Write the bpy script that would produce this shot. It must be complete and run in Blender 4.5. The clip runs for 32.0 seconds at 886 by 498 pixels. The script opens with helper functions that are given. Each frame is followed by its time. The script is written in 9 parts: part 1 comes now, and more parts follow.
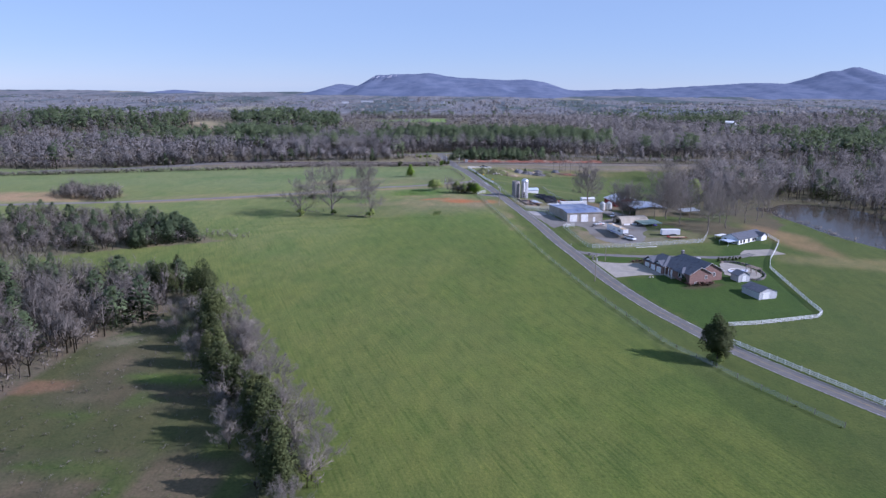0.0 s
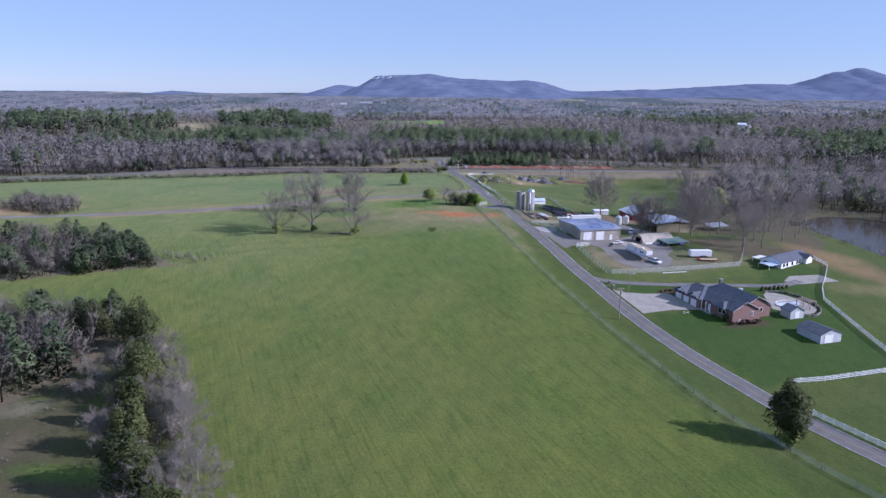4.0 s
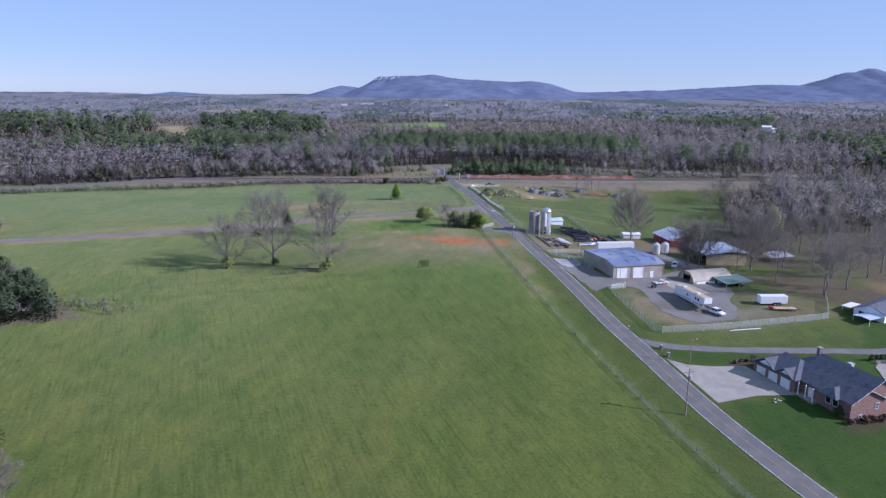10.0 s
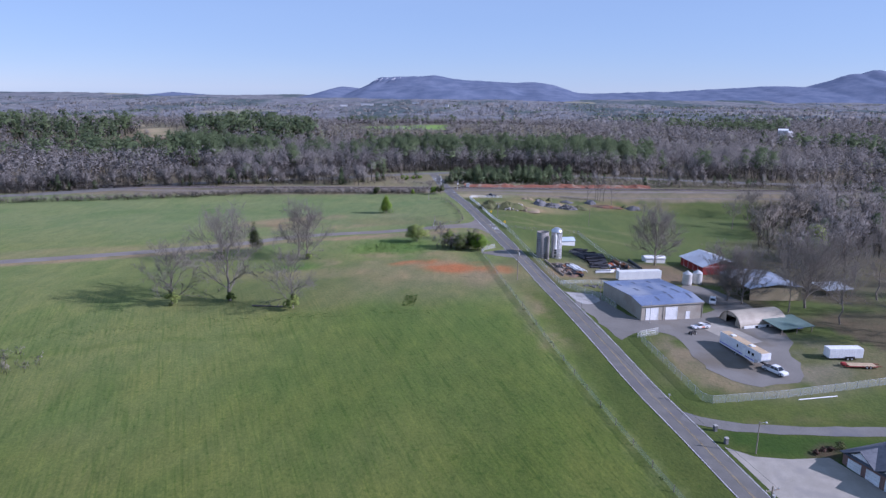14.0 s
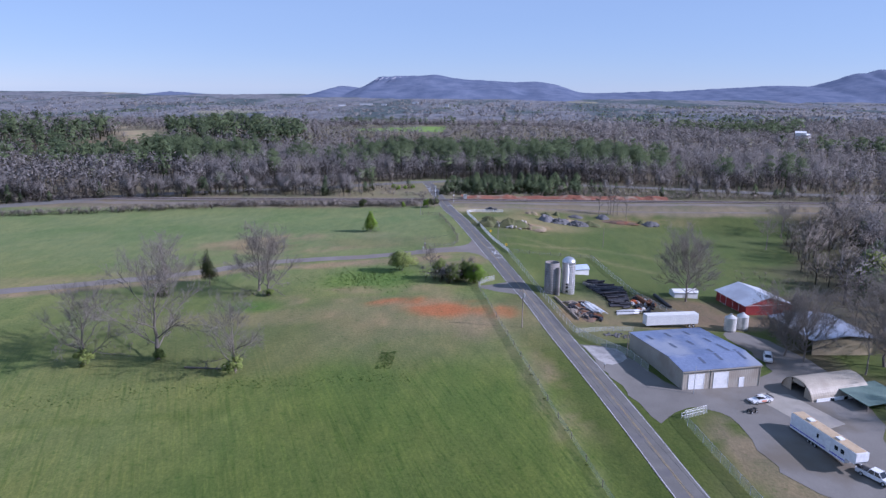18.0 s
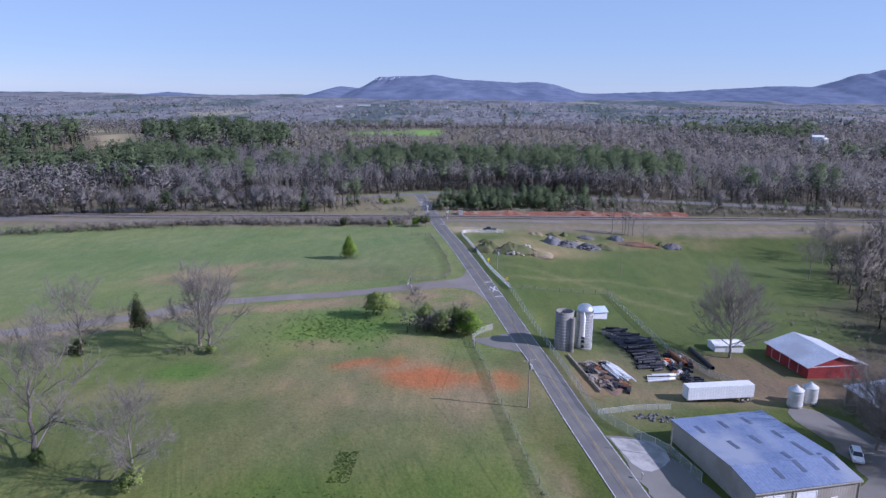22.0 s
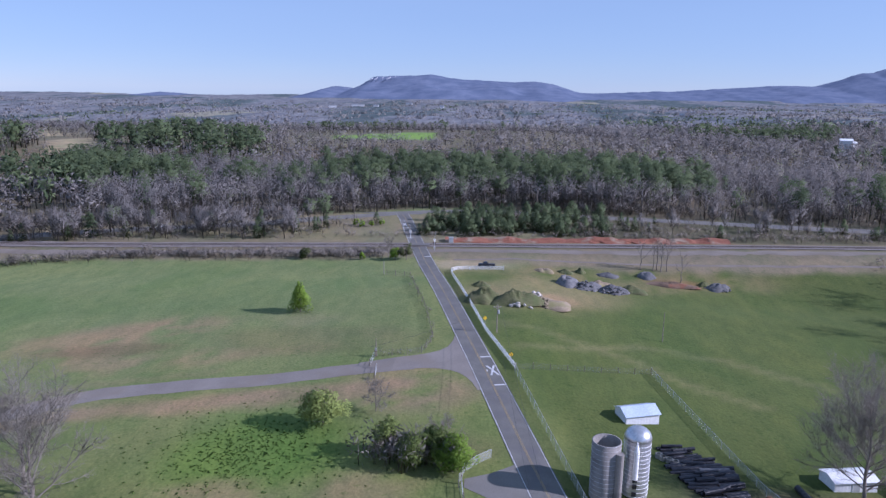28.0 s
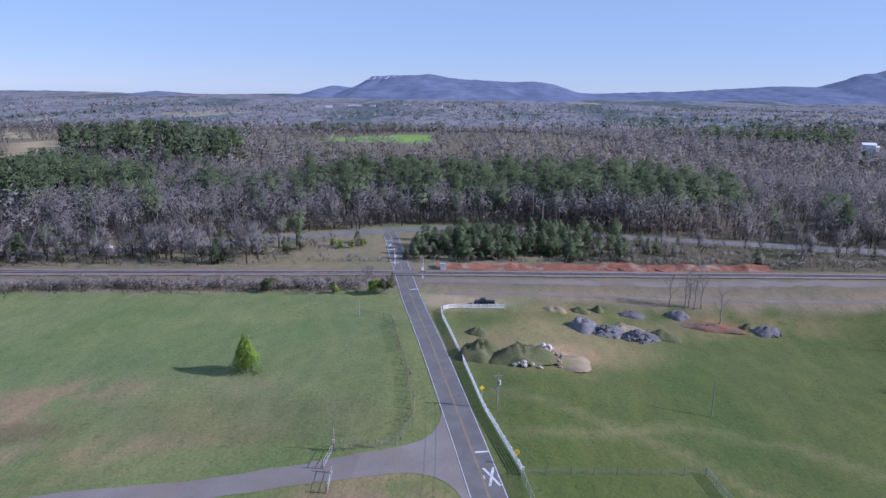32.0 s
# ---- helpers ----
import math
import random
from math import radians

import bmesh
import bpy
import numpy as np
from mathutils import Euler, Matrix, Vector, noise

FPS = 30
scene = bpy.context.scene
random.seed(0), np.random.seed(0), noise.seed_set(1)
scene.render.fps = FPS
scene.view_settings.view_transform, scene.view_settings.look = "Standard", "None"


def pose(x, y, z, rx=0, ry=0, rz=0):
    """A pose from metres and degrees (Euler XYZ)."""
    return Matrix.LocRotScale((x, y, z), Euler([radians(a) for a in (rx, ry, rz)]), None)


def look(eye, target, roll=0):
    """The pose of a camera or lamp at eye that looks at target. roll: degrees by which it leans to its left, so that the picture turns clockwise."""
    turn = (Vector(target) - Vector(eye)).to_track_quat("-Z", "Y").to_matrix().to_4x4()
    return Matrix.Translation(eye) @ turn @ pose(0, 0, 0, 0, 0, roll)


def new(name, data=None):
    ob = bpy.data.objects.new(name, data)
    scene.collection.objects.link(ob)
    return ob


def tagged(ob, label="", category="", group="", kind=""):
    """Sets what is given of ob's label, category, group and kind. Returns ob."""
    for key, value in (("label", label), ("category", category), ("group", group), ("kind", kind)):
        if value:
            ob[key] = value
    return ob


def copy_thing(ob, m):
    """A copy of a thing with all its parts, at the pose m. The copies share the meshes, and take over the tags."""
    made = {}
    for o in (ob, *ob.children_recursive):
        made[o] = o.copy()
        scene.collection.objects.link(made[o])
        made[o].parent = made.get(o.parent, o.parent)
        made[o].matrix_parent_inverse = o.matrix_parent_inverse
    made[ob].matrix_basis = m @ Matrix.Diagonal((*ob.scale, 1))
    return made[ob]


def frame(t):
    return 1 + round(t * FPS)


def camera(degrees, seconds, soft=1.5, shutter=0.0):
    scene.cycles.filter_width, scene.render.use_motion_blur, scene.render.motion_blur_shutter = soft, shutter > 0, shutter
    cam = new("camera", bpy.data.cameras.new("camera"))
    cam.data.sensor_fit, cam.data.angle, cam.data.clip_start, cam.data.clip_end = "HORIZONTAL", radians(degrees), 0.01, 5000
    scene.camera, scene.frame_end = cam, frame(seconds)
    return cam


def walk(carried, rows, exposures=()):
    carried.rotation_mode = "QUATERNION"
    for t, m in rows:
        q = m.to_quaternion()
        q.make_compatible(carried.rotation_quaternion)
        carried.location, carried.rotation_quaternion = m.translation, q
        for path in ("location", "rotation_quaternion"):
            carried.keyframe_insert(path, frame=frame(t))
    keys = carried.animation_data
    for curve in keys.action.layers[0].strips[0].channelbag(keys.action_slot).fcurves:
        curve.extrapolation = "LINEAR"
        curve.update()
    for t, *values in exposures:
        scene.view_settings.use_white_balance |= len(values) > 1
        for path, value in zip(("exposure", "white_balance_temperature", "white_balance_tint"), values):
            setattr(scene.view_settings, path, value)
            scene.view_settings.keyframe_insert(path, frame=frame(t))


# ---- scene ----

cam = camera(65.0, 32.0, soft=1.4)
PATH = [
    (0, (0.58, 0.50, 67.59), (-5.140, 97.706, 44.826), 0.53),
    (2, (0.32, 22.22, 67.24), (-5.446, 119.433, 44.516), 0.52),
    (4, (0.19, 43.85, 66.75), (-5.624, 141.082, 44.123), 0.53),
    (6, (-0.04, 65.49, 66.18), (-5.912, 162.753, 43.683), 0.52),
    (8, (-0.47, 87.22, 65.61), (-6.647, 184.466, 43.151), 0.50),
    (10, (-0.78, 108.98, 65.17), (-7.157, 206.214, 42.703), 0.52),
    (12, (-0.87, 130.69, 64.86), (-7.400, 227.925, 42.435), 0.56),
    (14, (-0.55, 152.38, 64.80), (-7.168, 249.631, 42.453), 0.64),
    (16, (-0.31, 174.30, 64.92), (-7.072, 271.521, 42.492), 0.66),
    (18, (0.02, 196.32, 65.52), (-6.771, 293.536, 43.082), 0.66),
    (20, (0.35, 218.12, 66.45), (-6.473, 315.349, 44.078), 0.66),
    (22, (0.46, 239.58, 66.83), (-6.340, 336.797, 44.427), 0.66),
    (24, (0.30, 260.98, 66.49), (-6.435, 358.182, 43.971), 0.65),
    (26, (0.16, 282.75, 66.31), (-6.410, 379.972, 43.825), 0.63),
    (28, (0.16, 304.60, 66.41), (-6.289, 401.843, 43.987), 0.65),
    (30, (0.28, 326.16, 66.59), (-6.058, 423.424, 44.240), 0.73),
    (32, (0.11, 347.48, 66.41), (-6.186, 444.730, 43.965), 0.78),
]
walk(cam, [(t, look(eye, target, roll)) for t, eye, target, roll in PATH], exposures=[(0, 0.48, 5320, 32), (14, 0.44, 5320, 32), (32, 0.43, 5280, 32)])

# ---------------------------------------------------------------- light
SUN_EL, SUN_AZ = radians(28), radians(97)
sky_world = bpy.data.worlds.new("sky")
scene.world = sky_world
sky_world.use_nodes = True
wn, wl = sky_world.node_tree.nodes, sky_world.node_tree.links
sky = wn.new("ShaderNodeTexSky")
sky.sky_type = "NISHITA"
sky.sun_disc = False
sky.sun_elevation, sky.sun_rotation = SUN_EL, SUN_AZ
sky.air_density, sky.dust_density, sky.ozone_density = 0.8, 0.0, 3.0
wn["Background"].inputs[1].default_value = 0.076
# a thin high veil of cloud over the clear sky
veil_map = wn.new("ShaderNodeMapping")
veil_map.inputs["Scale"].default_value = (1.2, 1.2, 7.0)
wl.new(wn.new("ShaderNodeTexCoord").outputs["Generated"], veil_map.inputs[0])
veil_noise = wn.new("ShaderNodeTexNoise")
veil_noise.inputs["Scale"].default_value, veil_noise.inputs["Detail"].default_value = 1.6, 6.0
wl.new(veil_map.outputs[0], veil_noise.inputs["Vector"])
veil_range = wn.new("ShaderNodeMapRange")
for k_, v_ in ((1, 0.3), (2, 0.75), (3, 0.55), (4, 0.72)):
    veil_range.inputs[k_].default_value = v_
wl.new(veil_noise.outputs["Fac"], veil_range.inputs[0])
veil = wn.new("ShaderNodeMix")
veil.data_type = "RGBA"
veil.inputs[7].default_value = (3.85, 5.35, 6.5, 1)
wl.new(veil_range.outputs[0], veil.inputs[0])
wl.new(sky.outputs[0], veil.inputs[6])
wl.new(veil.outputs[2], wn["Background"].inputs[0])
sun_data = bpy.data.lights.new("sun", "SUN")
sun_data.energy, sun_data.angle, sun_data.color = 4.4, radians(0.6), (1.0, 0.95, 0.87)
sun = new("sun", sun_data)
sun_dir = Vector((math.sin(SUN_AZ) * math.cos(SUN_EL), math.cos(SUN_AZ) * math.cos(SUN_EL), math.sin(SUN_EL)))
sun.matrix_world = look(sun_dir * 400, (0, 0, 0))


# ---------------------------------------------------------------- materials
def node_mat(name, rough=0.8, metal=0.0, spec=0.3):
    m = bpy.data.materials.new(name)
    m.use_nodes = True
    b = m.node_tree.nodes["Principled BSDF"]
    b.inputs["Roughness"].default_value = rough
    b.inputs["Metallic"].default_value = metal
    b.inputs["Specular IOR Level"].default_value = spec
    return m, m.node_tree.nodes, m.node_tree.links, b


def noise_fac(n, l, vec, scale, detail=4.0, lo=0.35, hi=0.65, stretch=None):
    """A contrast-stretched noise between 0 and 1."""
    if stretch:
        mp = n.new("ShaderNodeMapping")
        mp.inputs["Scale"].default_value = stretch
        l.new(vec, mp.inputs[0])
        vec = mp.outputs[0]
    t = n.new("ShaderNodeTexNoise")
    t.inputs["Scale"].default_value, t.inputs["Detail"].default_value = scale, detail
    l.new(vec, t.inputs["Vector"])
    r = n.new("ShaderNodeMapRange")
    r.inputs[1].default_value, r.inputs[2].default_value = lo, hi
    l.new(t.outputs["Fac"], r.inputs[0])
    return r.outputs[0], t


def mix(n, l, fac, a, b, mode="MIX"):
    m = n.new("ShaderNodeMix")
    m.data_type, m.blend_type = "RGBA", mode
    for sock, v in ((m.inputs[0], fac), (m.inputs[6], a), (m.inputs[7], b)):
        if isinstance(v, (int, float)):
            sock.default_value = v
        elif isinstance(v, tuple):
            sock.default_value = (*v, 1.0)
        else:
            l.new(v, sock)
    return m.outputs[2]


def bump(n, l, b, height, strength=0.3, dist=0.05):
    k = n.new("ShaderNodeBump")
    k.inputs["Strength"].default_value, k.inputs["Distance"].default_value = strength, dist
    l.new(height, k.inputs["Height"])
    l.new(k.outputs[0], b.inputs["Normal"])


def surface(name, c1, c2, scale=1.0, fine=12.0, rough=0.8, metal=0.0, bumps=0.2, dist=0.03, stain=None, stretch=None, spec=0.3, vary=0.0, ribs=None):
    """A worn surface: two scales of colour change, relief, optional stains and ribs (axis, spacing)."""
    m, n, l, b = node_mat(name, rough, metal, spec)
    tc = n.new("ShaderNodeTexCoord")
    vec = tc.outputs["Object"]
    f1, _ = noise_fac(n, l, vec, scale, 5, stretch=stretch)
    f2, t2 = noise_fac(n, l, vec, fine, 3, 0.3, 0.7)
    col = mix(n, l, f1, c1, c2)
    col = mix(n, l, 0.35, col, mix(n, l, f2, tuple(v * 0.72 for v in c1), tuple(min(1, v * 1.2) for v in c2)))
    if stain:
        f3, _ = noise_fac(n, l, vec, scale * 0.6, 6, 0.52, 0.66)
        col = mix(n, l, f3, col, stain)
    if vary:
        oi = n.new("ShaderNodeObjectInfo")
        mr = n.new("ShaderNodeMapRange")
        mr.inputs[3].default_value, mr.inputs[4].default_value = 1 - vary, 1 + vary
        l.new(oi.outputs["Random"], mr.inputs[0])
        hs = n.new("ShaderNodeHueSaturation")
        l.new(mr.outputs[0], hs.inputs["Value"])
        l.new(col, hs.inputs["Color"])
        col = hs.outputs[0]
    l.new(col, b.inputs["Base Color"])
    if ribs:
        w = n.new("ShaderNodeTexWave")
        w.wave_type, w.bands_direction = "BANDS", ribs[0]
        w.inputs["Scale"].default_value = 0.314 / ribs[1]
        l.new(vec, w.inputs["Vector"])
        bump(n, l, b, w.outputs["Fac"], 0.5, 0.03)
    elif bumps:
        bump(n, l, b, t2.outputs["Fac"], bumps, dist)
    return m


def leafy(name, dark, light, rough=0.75, alt=None, thru=0.22):
    """Foliage or twigs: changes from tree to tree (tone) and from leaf to leaf."""
    m, n, l, b = node_mat(name, rough, 0, 0.2)
    at = n.new("ShaderNodeAttribute")
    at.attribute_name = "tone"
    ge = n.new("ShaderNodeNewGeometry")
    col = mix(n, l, at.outputs["Fac"], dark, light)
    col = mix(n, l, 0.12, col, mix(n, l, ge.outputs["Random Per Island"], tuple(v * 0.55 for v in dark), tuple(v * 1.35 for v in light)))
    if alt:
        r = n.new("ShaderNodeMapRange")
        r.inputs[1].default_value, r.inputs[2].default_value = 0.9, 0.98
        l.new(at.outputs["Fac"], r.inputs[0])
        col = mix(n, l, r.outputs[0], col, alt)
    l.new(col, b.inputs["Base Color"])
    thin = n.new("ShaderNodeBsdfTranslucent")
    l.new(col, thin.inputs["Color"])
    both = n.new("ShaderNodeMixShader")
    both.inputs[0].default_value = thru
    l.new(b.outputs[0], both.inputs[1])
    l.new(thin.outputs[0], both.inputs[2])
    l.new(both.outputs[0], n["Material Output"].inputs["Surface"])
    return m


ASPHALT = surface("asphalt", (0.115, 0.110, 0.100), (0.160, 0.153, 0.139), 0.3, 6, 0.85, bumps=0.1, stain=(0.12, 0.115, 0.115))
ASPHALT_OLD = surface("old asphalt", (0.135, 0.129, 0.118), (0.19, 0.182, 0.166), 0.2, 5, 0.9, bumps=0.1, stain=(0.13, 0.13, 0.135))
LANE = surface("worn farm lane", (0.180, 0.160, 0.142), (0.240, 0.216, 0.192), 0.15, 5, 0.95, bumps=0.2, stain=(0.20, 0.172, 0.142), spec=0.12)
GRAVEL = surface("gravel", (0.142, 0.134, 0.120), (0.202, 0.190, 0.170), 0.12, 8, 0.95, bumps=0.3, stain=(0.14, 0.122, 0.095))
DIRT_TRACK = surface("dirt track", (0.155, 0.130, 0.105), (0.215, 0.184, 0.152), 0.12, 5, 0.95, bumps=0.3, stain=(0.17, 0.145, 0.115))
BALLAST = surface("ballast", (0.15, 0.132, 0.12), (0.23, 0.20, 0.18), 0.3, 9, 0.95, bumps=0.5, stain=(0.17, 0.14, 0.12))
CONCRETE = surface("concrete", (0.265, 0.245, 0.205), (0.34, 0.314, 0.268), 0.4, 7, 0.9, bumps=0.1, stain=(0.255, 0.238, 0.21))
CONCRETE_GREY = surface("grey concrete", (0.30, 0.29, 0.27), (0.42, 0.40, 0.38), 0.5, 7, 0.9, bumps=0.2, stain=(0.24, 0.23, 0.22))
WHITE_LINE = surface("white road paint", (0.48, 0.48, 0.48), (0.62, 0.62, 0.61), 1.5, 9, 0.7, bumps=0, stain=(0.4, 0.4, 0.4))
YELLOW_LINE = surface("yellow road paint", (0.27, 0.20, 0.10), (0.34, 0.26, 0.13), 1.5, 9, 0.7, bumps=0, stain=(0.22, 0.185, 0.12))
WHITE_PAINT = surface("white paint", (0.74, 0.74, 0.73), (0.82, 0.82, 0.81), 0.5, 4, 0.5, bumps=0.05, stain=(0.66, 0.66, 0.64))
WHITE_METAL = surface("white sheet metal", (0.70, 0.71, 0.72), (0.80, 0.80, 0.80), 0.4, 3, 0.4, bumps=0, ribs=("X", 0.6))
TAN_METAL = surface("tan sheet metal", (0.33, 0.30, 0.25), (0.40, 0.36, 0.30), 0.3, 3, 0.5, ribs=("X", 0.5), stain=(0.30, 0.26, 0.21))
BLUE_ROOF = surface("galvanised roof", (0.155, 0.20, 0.32), (0.25, 0.295, 0.42), 0.15, 2, 0.42, 0.3, ribs=("X", 0.6), stretch=(1, 0.25, 1), stain=(0.34, 0.36, 0.42))
GALV = surface("galvanised steel", (0.50, 0.51, 0.53), (0.66, 0.67, 0.69), 0.5, 5, 0.32, 0.7, bumps=0.1, stain=(0.42, 0.42, 0.43))
GALV_DULL = surface("dull galvanised steel", (0.42, 0.43, 0.43), (0.52, 0.53, 0.53), 0.5, 5, 0.55, 0.3, bumps=0.05)
RED_BARN = surface("red barn boards", (0.26, 0.03, 0.03), (0.36, 0.05, 0.045), 0.5, 3, 0.75, ribs=("X", 0.25), stain=(0.20, 0.03, 0.03))
BRICK = surface("brick", (0.195, 0.118, 0.096), (0.275, 0.172, 0.142), 3.0, 14, 0.9, bumps=0.3, stain=(0.165, 0.105, 0.09))
SHINGLE = surface("dark shingles", (0.092, 0.101, 0.121), (0.12, 0.129, 0.15), 1.2, 8, 0.85, bumps=0.25, stain=(0.072, 0.079, 0.096))
SHINGLE_GREY = surface("grey shingles", (0.14, 0.145, 0.16), (0.20, 0.205, 0.22), 1.2, 8, 0.85, bumps=0.4)
SIDING_GREY = surface("grey vinyl siding", (0.42, 0.43, 0.44), (0.50, 0.51, 0.52), 0.5, 5, 0.6, ribs=("Z", 0.2))
SIDING_WHITE = surface("white vinyl siding", (0.76, 0.76, 0.76), (0.82, 0.82, 0.82), 0.5, 5, 0.55, ribs=("Z", 0.2))
WOOD_GREY = surface("weathered wood", (0.20, 0.165, 0.13), (0.30, 0.255, 0.21), 1.5, 8, 0.9, bumps=0.3, stretch=(1, 1, 0.15), vary=0.15)
WOOD_TAN = surface("bare timber", (0.42, 0.31, 0.19), (0.52, 0.40, 0.26), 1.0, 7, 0.85, bumps=0.2, vary=0.12)
BLACK_PLASTIC = surface("black plastic", (0.018, 0.018, 0.022), (0.035, 0.035, 0.042), 1.0, 6, 0.45, bumps=0.2, spec=0.4)
RUBBER = surface("rubber", (0.012, 0.012, 0.012), (0.025, 0.025, 0.025), 2, 9, 0.8, bumps=0.1)
DARK_METAL = surface("dark metal", (0.03, 0.03, 0.033), (0.06, 0.06, 0.065), 2, 8, 0.5, 0.5, bumps=0.1)
RUST = surface("rusty steel", (0.13, 0.06, 0.03), (0.22, 0.10, 0.05), 1.5, 9, 0.85, 0.2, bumps=0.3)
CAR_WHITE = surface("white car paint", (0.74, 0.74, 0.75), (0.78, 0.78, 0.79), 0.3, 2, 0.25, bumps=0, spec=0.5)
CAR_DARK = surface("dark car paint", (0.02, 0.022, 0.03), (0.03, 0.032, 0.042), 0.3, 2, 0.25, bumps=0, spec=0.5)
BLUE_PAINT = surface("blue paint", (0.10, 0.09, 0.42), (0.14, 0.12, 0.5), 0.6, 4, 0.4, bumps=0)
ORANGE = surface("orange paint", (0.55, 0.13, 0.04), (0.65, 0.18, 0.06), 0.8, 4, 0.5, bumps=0)
SIGN_YELLOW = surface("yellow sign", (0.75, 0.48, 0.02), (0.8, 0.52, 0.04), 1, 5, 0.5, bumps=0)
STONE = surface("grey stone", (0.085, 0.084, 0.086), (0.175, 0.17, 0.17), 1.2, 7, 0.9, bumps=0.5, vary=0.25)
STONE_WHITE = surface("pale stone", (0.34, 0.31, 0.27), (0.48, 0.44, 0.39), 1.2, 7, 0.9, bumps=0.4, vary=0.2)
CLAY_BANK = surface("clay bank", (0.17, 0.064, 0.040), (0.27, 0.115, 0.072), 0.35, 2, 0.95, bumps=0.8, dist=0.3, stain=(0.27, 0.205, 0.15))
TAN_EARTH = surface("tan earth", (0.20, 0.155, 0.10), (0.31, 0.245, 0.165), 0.3, 3, 0.95, bumps=0.6, dist=0.15, stain=(0.22, 0.20, 0.09))
BARK = surface("bark", (0.14, 0.12, 0.098), (0.25, 0.215, 0.18), 2.0, 9, 0.95, bumps=0.4, vary=0.2)
TWIGS = leafy("bare twigs", (0.195, 0.182, 0.171), (0.272, 0.255, 0.239), alt=(0.24, 0.26, 0.14))
TWIGS_NEAR = leafy("brown twigs", (0.185, 0.165, 0.138), (0.30, 0.268, 0.228), alt=(0.2, 0.22, 0.1))
NEEDLES = leafy("pine needles", (0.066, 0.096, 0.048), (0.142, 0.186, 0.086))
CEDAR = leafy("cedar foliage", (0.050, 0.066, 0.023), (0.135, 0.155, 0.052))
SPRING = leafy("spring leaves", (0.10, 0.18, 0.018), (0.225, 0.34, 0.045))
SHRUB = leafy("shrub leaves", (0.075, 0.115, 0.03), (0.27, 0.33, 0.09))
GRASSY = leafy("weeds", (0.085, 0.17, 0.03), (0.15, 0.27, 0.05))

m, n, l, b = node_mat("window glass", 0.06, 0, 0.6)
b.inputs["Base Color"].default_value = (0.02, 0.024, 0.03, 1)
GLASS = m
m, n, l, b = node_mat("pond water", 0.08, 0, 0.025)
b.inputs["Base Color"].default_value = (0.062, 0.052, 0.036, 1)
f, t = noise_fac(n, l, n.new("ShaderNodeTexCoord").outputs["Object"], 0.7, 3)
bump(n, l, b, t.outputs["Fac"], 0.08, 0.03)
WATER = m

# chain-link mesh: a woven lattice with open gaps
m, n, l, b = node_mat("chain link", 0.5, 0.4, 0.3)
b.inputs["Base Color"].default_value = (0.70, 0.72, 0.68, 1)
b.inputs["Alpha"].default_value = 0.3
CHAIN = m
m, n, l, b = node_mat("rusty chain link", 0.6, 0.2, 0.3)
b.inputs["Base Color"].default_value = (0.25, 0.24, 0.22, 1)
b.inputs["Alpha"].default_value = 0.14
CHAIN_DARK = m
SILO_WALL = surface("weathered silo staves", (0.19, 0.175, 0.16), (0.28, 0.26, 0.24), 0.5, 5, 0.9, bumps=0.3, stain=(0.14, 0.125, 0.115), stretch=(1, 1, 0.2))

# ground: cover colours carry on as grass, soil and litter, with tufts and drill rows
m, n, l, b = node_mat("ground", 0.95, 0, 0.15)
vec = n.new("ShaderNodeTexCoord").outputs["Object"]
at = n.new("ShaderNodeAttribute")
at.attribute_name = "cover"
f1, _ = noise_fac(n, l, vec, 0.03, 7, 0.35, 0.68)
f2, _ = noise_fac(n, l, vec, 0.3, 7, 0.3, 0.7, stretch=(1.0, 0.45, 1.0))
f3, t3 = noise_fac(n, l, vec, 2.6, 3, 0.3, 0.7)
col = mix(n, l, f1, at.outputs["Color"], mix(n, l, 1.0, at.outputs["Color"], (1.12, 1.06, 1.0), "MULTIPLY"))
col = mix(n, l, f2, mix(n, l, 1.0, col, (0.84, 0.87, 0.84), "MULTIPLY"), mix(n, l, 1.0, col, (1.12, 1.09, 1.06), "MULTIPLY"))
col = mix(n, l, 0.34, col, mix(n, l, f3, mix(n, l, 1.0, col, (0.6, 0.63, 0.6), "MULTIPLY"), mix(n, l, 1.0, col, (1.32, 1.29, 1.2), "MULTIPLY")))
mp = n.new("ShaderNodeMapping")
mp.inputs["Rotation"].default_value = (0, 0, radians(-24))
l.new(vec, mp.inputs[0])
row_vec = mp.outputs[0]
mp = n.new("ShaderNodeMapping")
mp.inputs["Scale"].default_value = (1.0, 0.035, 1.0)
l.new(row_vec, mp.inputs[0])
rows_at = n.new("ShaderNodeAttribute")
rows_at.attribute_name = "rows"


def sown(f):
    """Drill rows show only where the field is sown."""
    k = n.new("ShaderNodeMath")
    k.operation = "MULTIPLY"
    l.new(f, k.inputs[0])
    l.new(rows_at.outputs["Fac"], k.inputs[1])
    return k.outputs[0]


f8, _ = noise_fac(n, l, vec, 0.14, 8, 0.42, 0.6, stretch=(1.0, 0.5, 1.0))
col = mix(n, l, f8, col, mix(n, l, 1.0, col, (1.09, 1.04, 1.02), "MULTIPLY"))
f9, _ = noise_fac(n, l, vec, 0.05, 6, 0.5, 0.62, stretch=(1.0, 0.6, 1.0))
col = mix(n, l, f9, col, mix(n, l, 1.0, col, (0.84, 0.93, 0.84), "MULTIPLY"))
f4, _ = noise_fac(n, l, mp.outputs[0], 1.5, 6, 0.5, 0.68)
f4 = sown(f4)
f5, _ = noise_fac(n, l, vec, 0.07, 5, 0.42, 0.62)
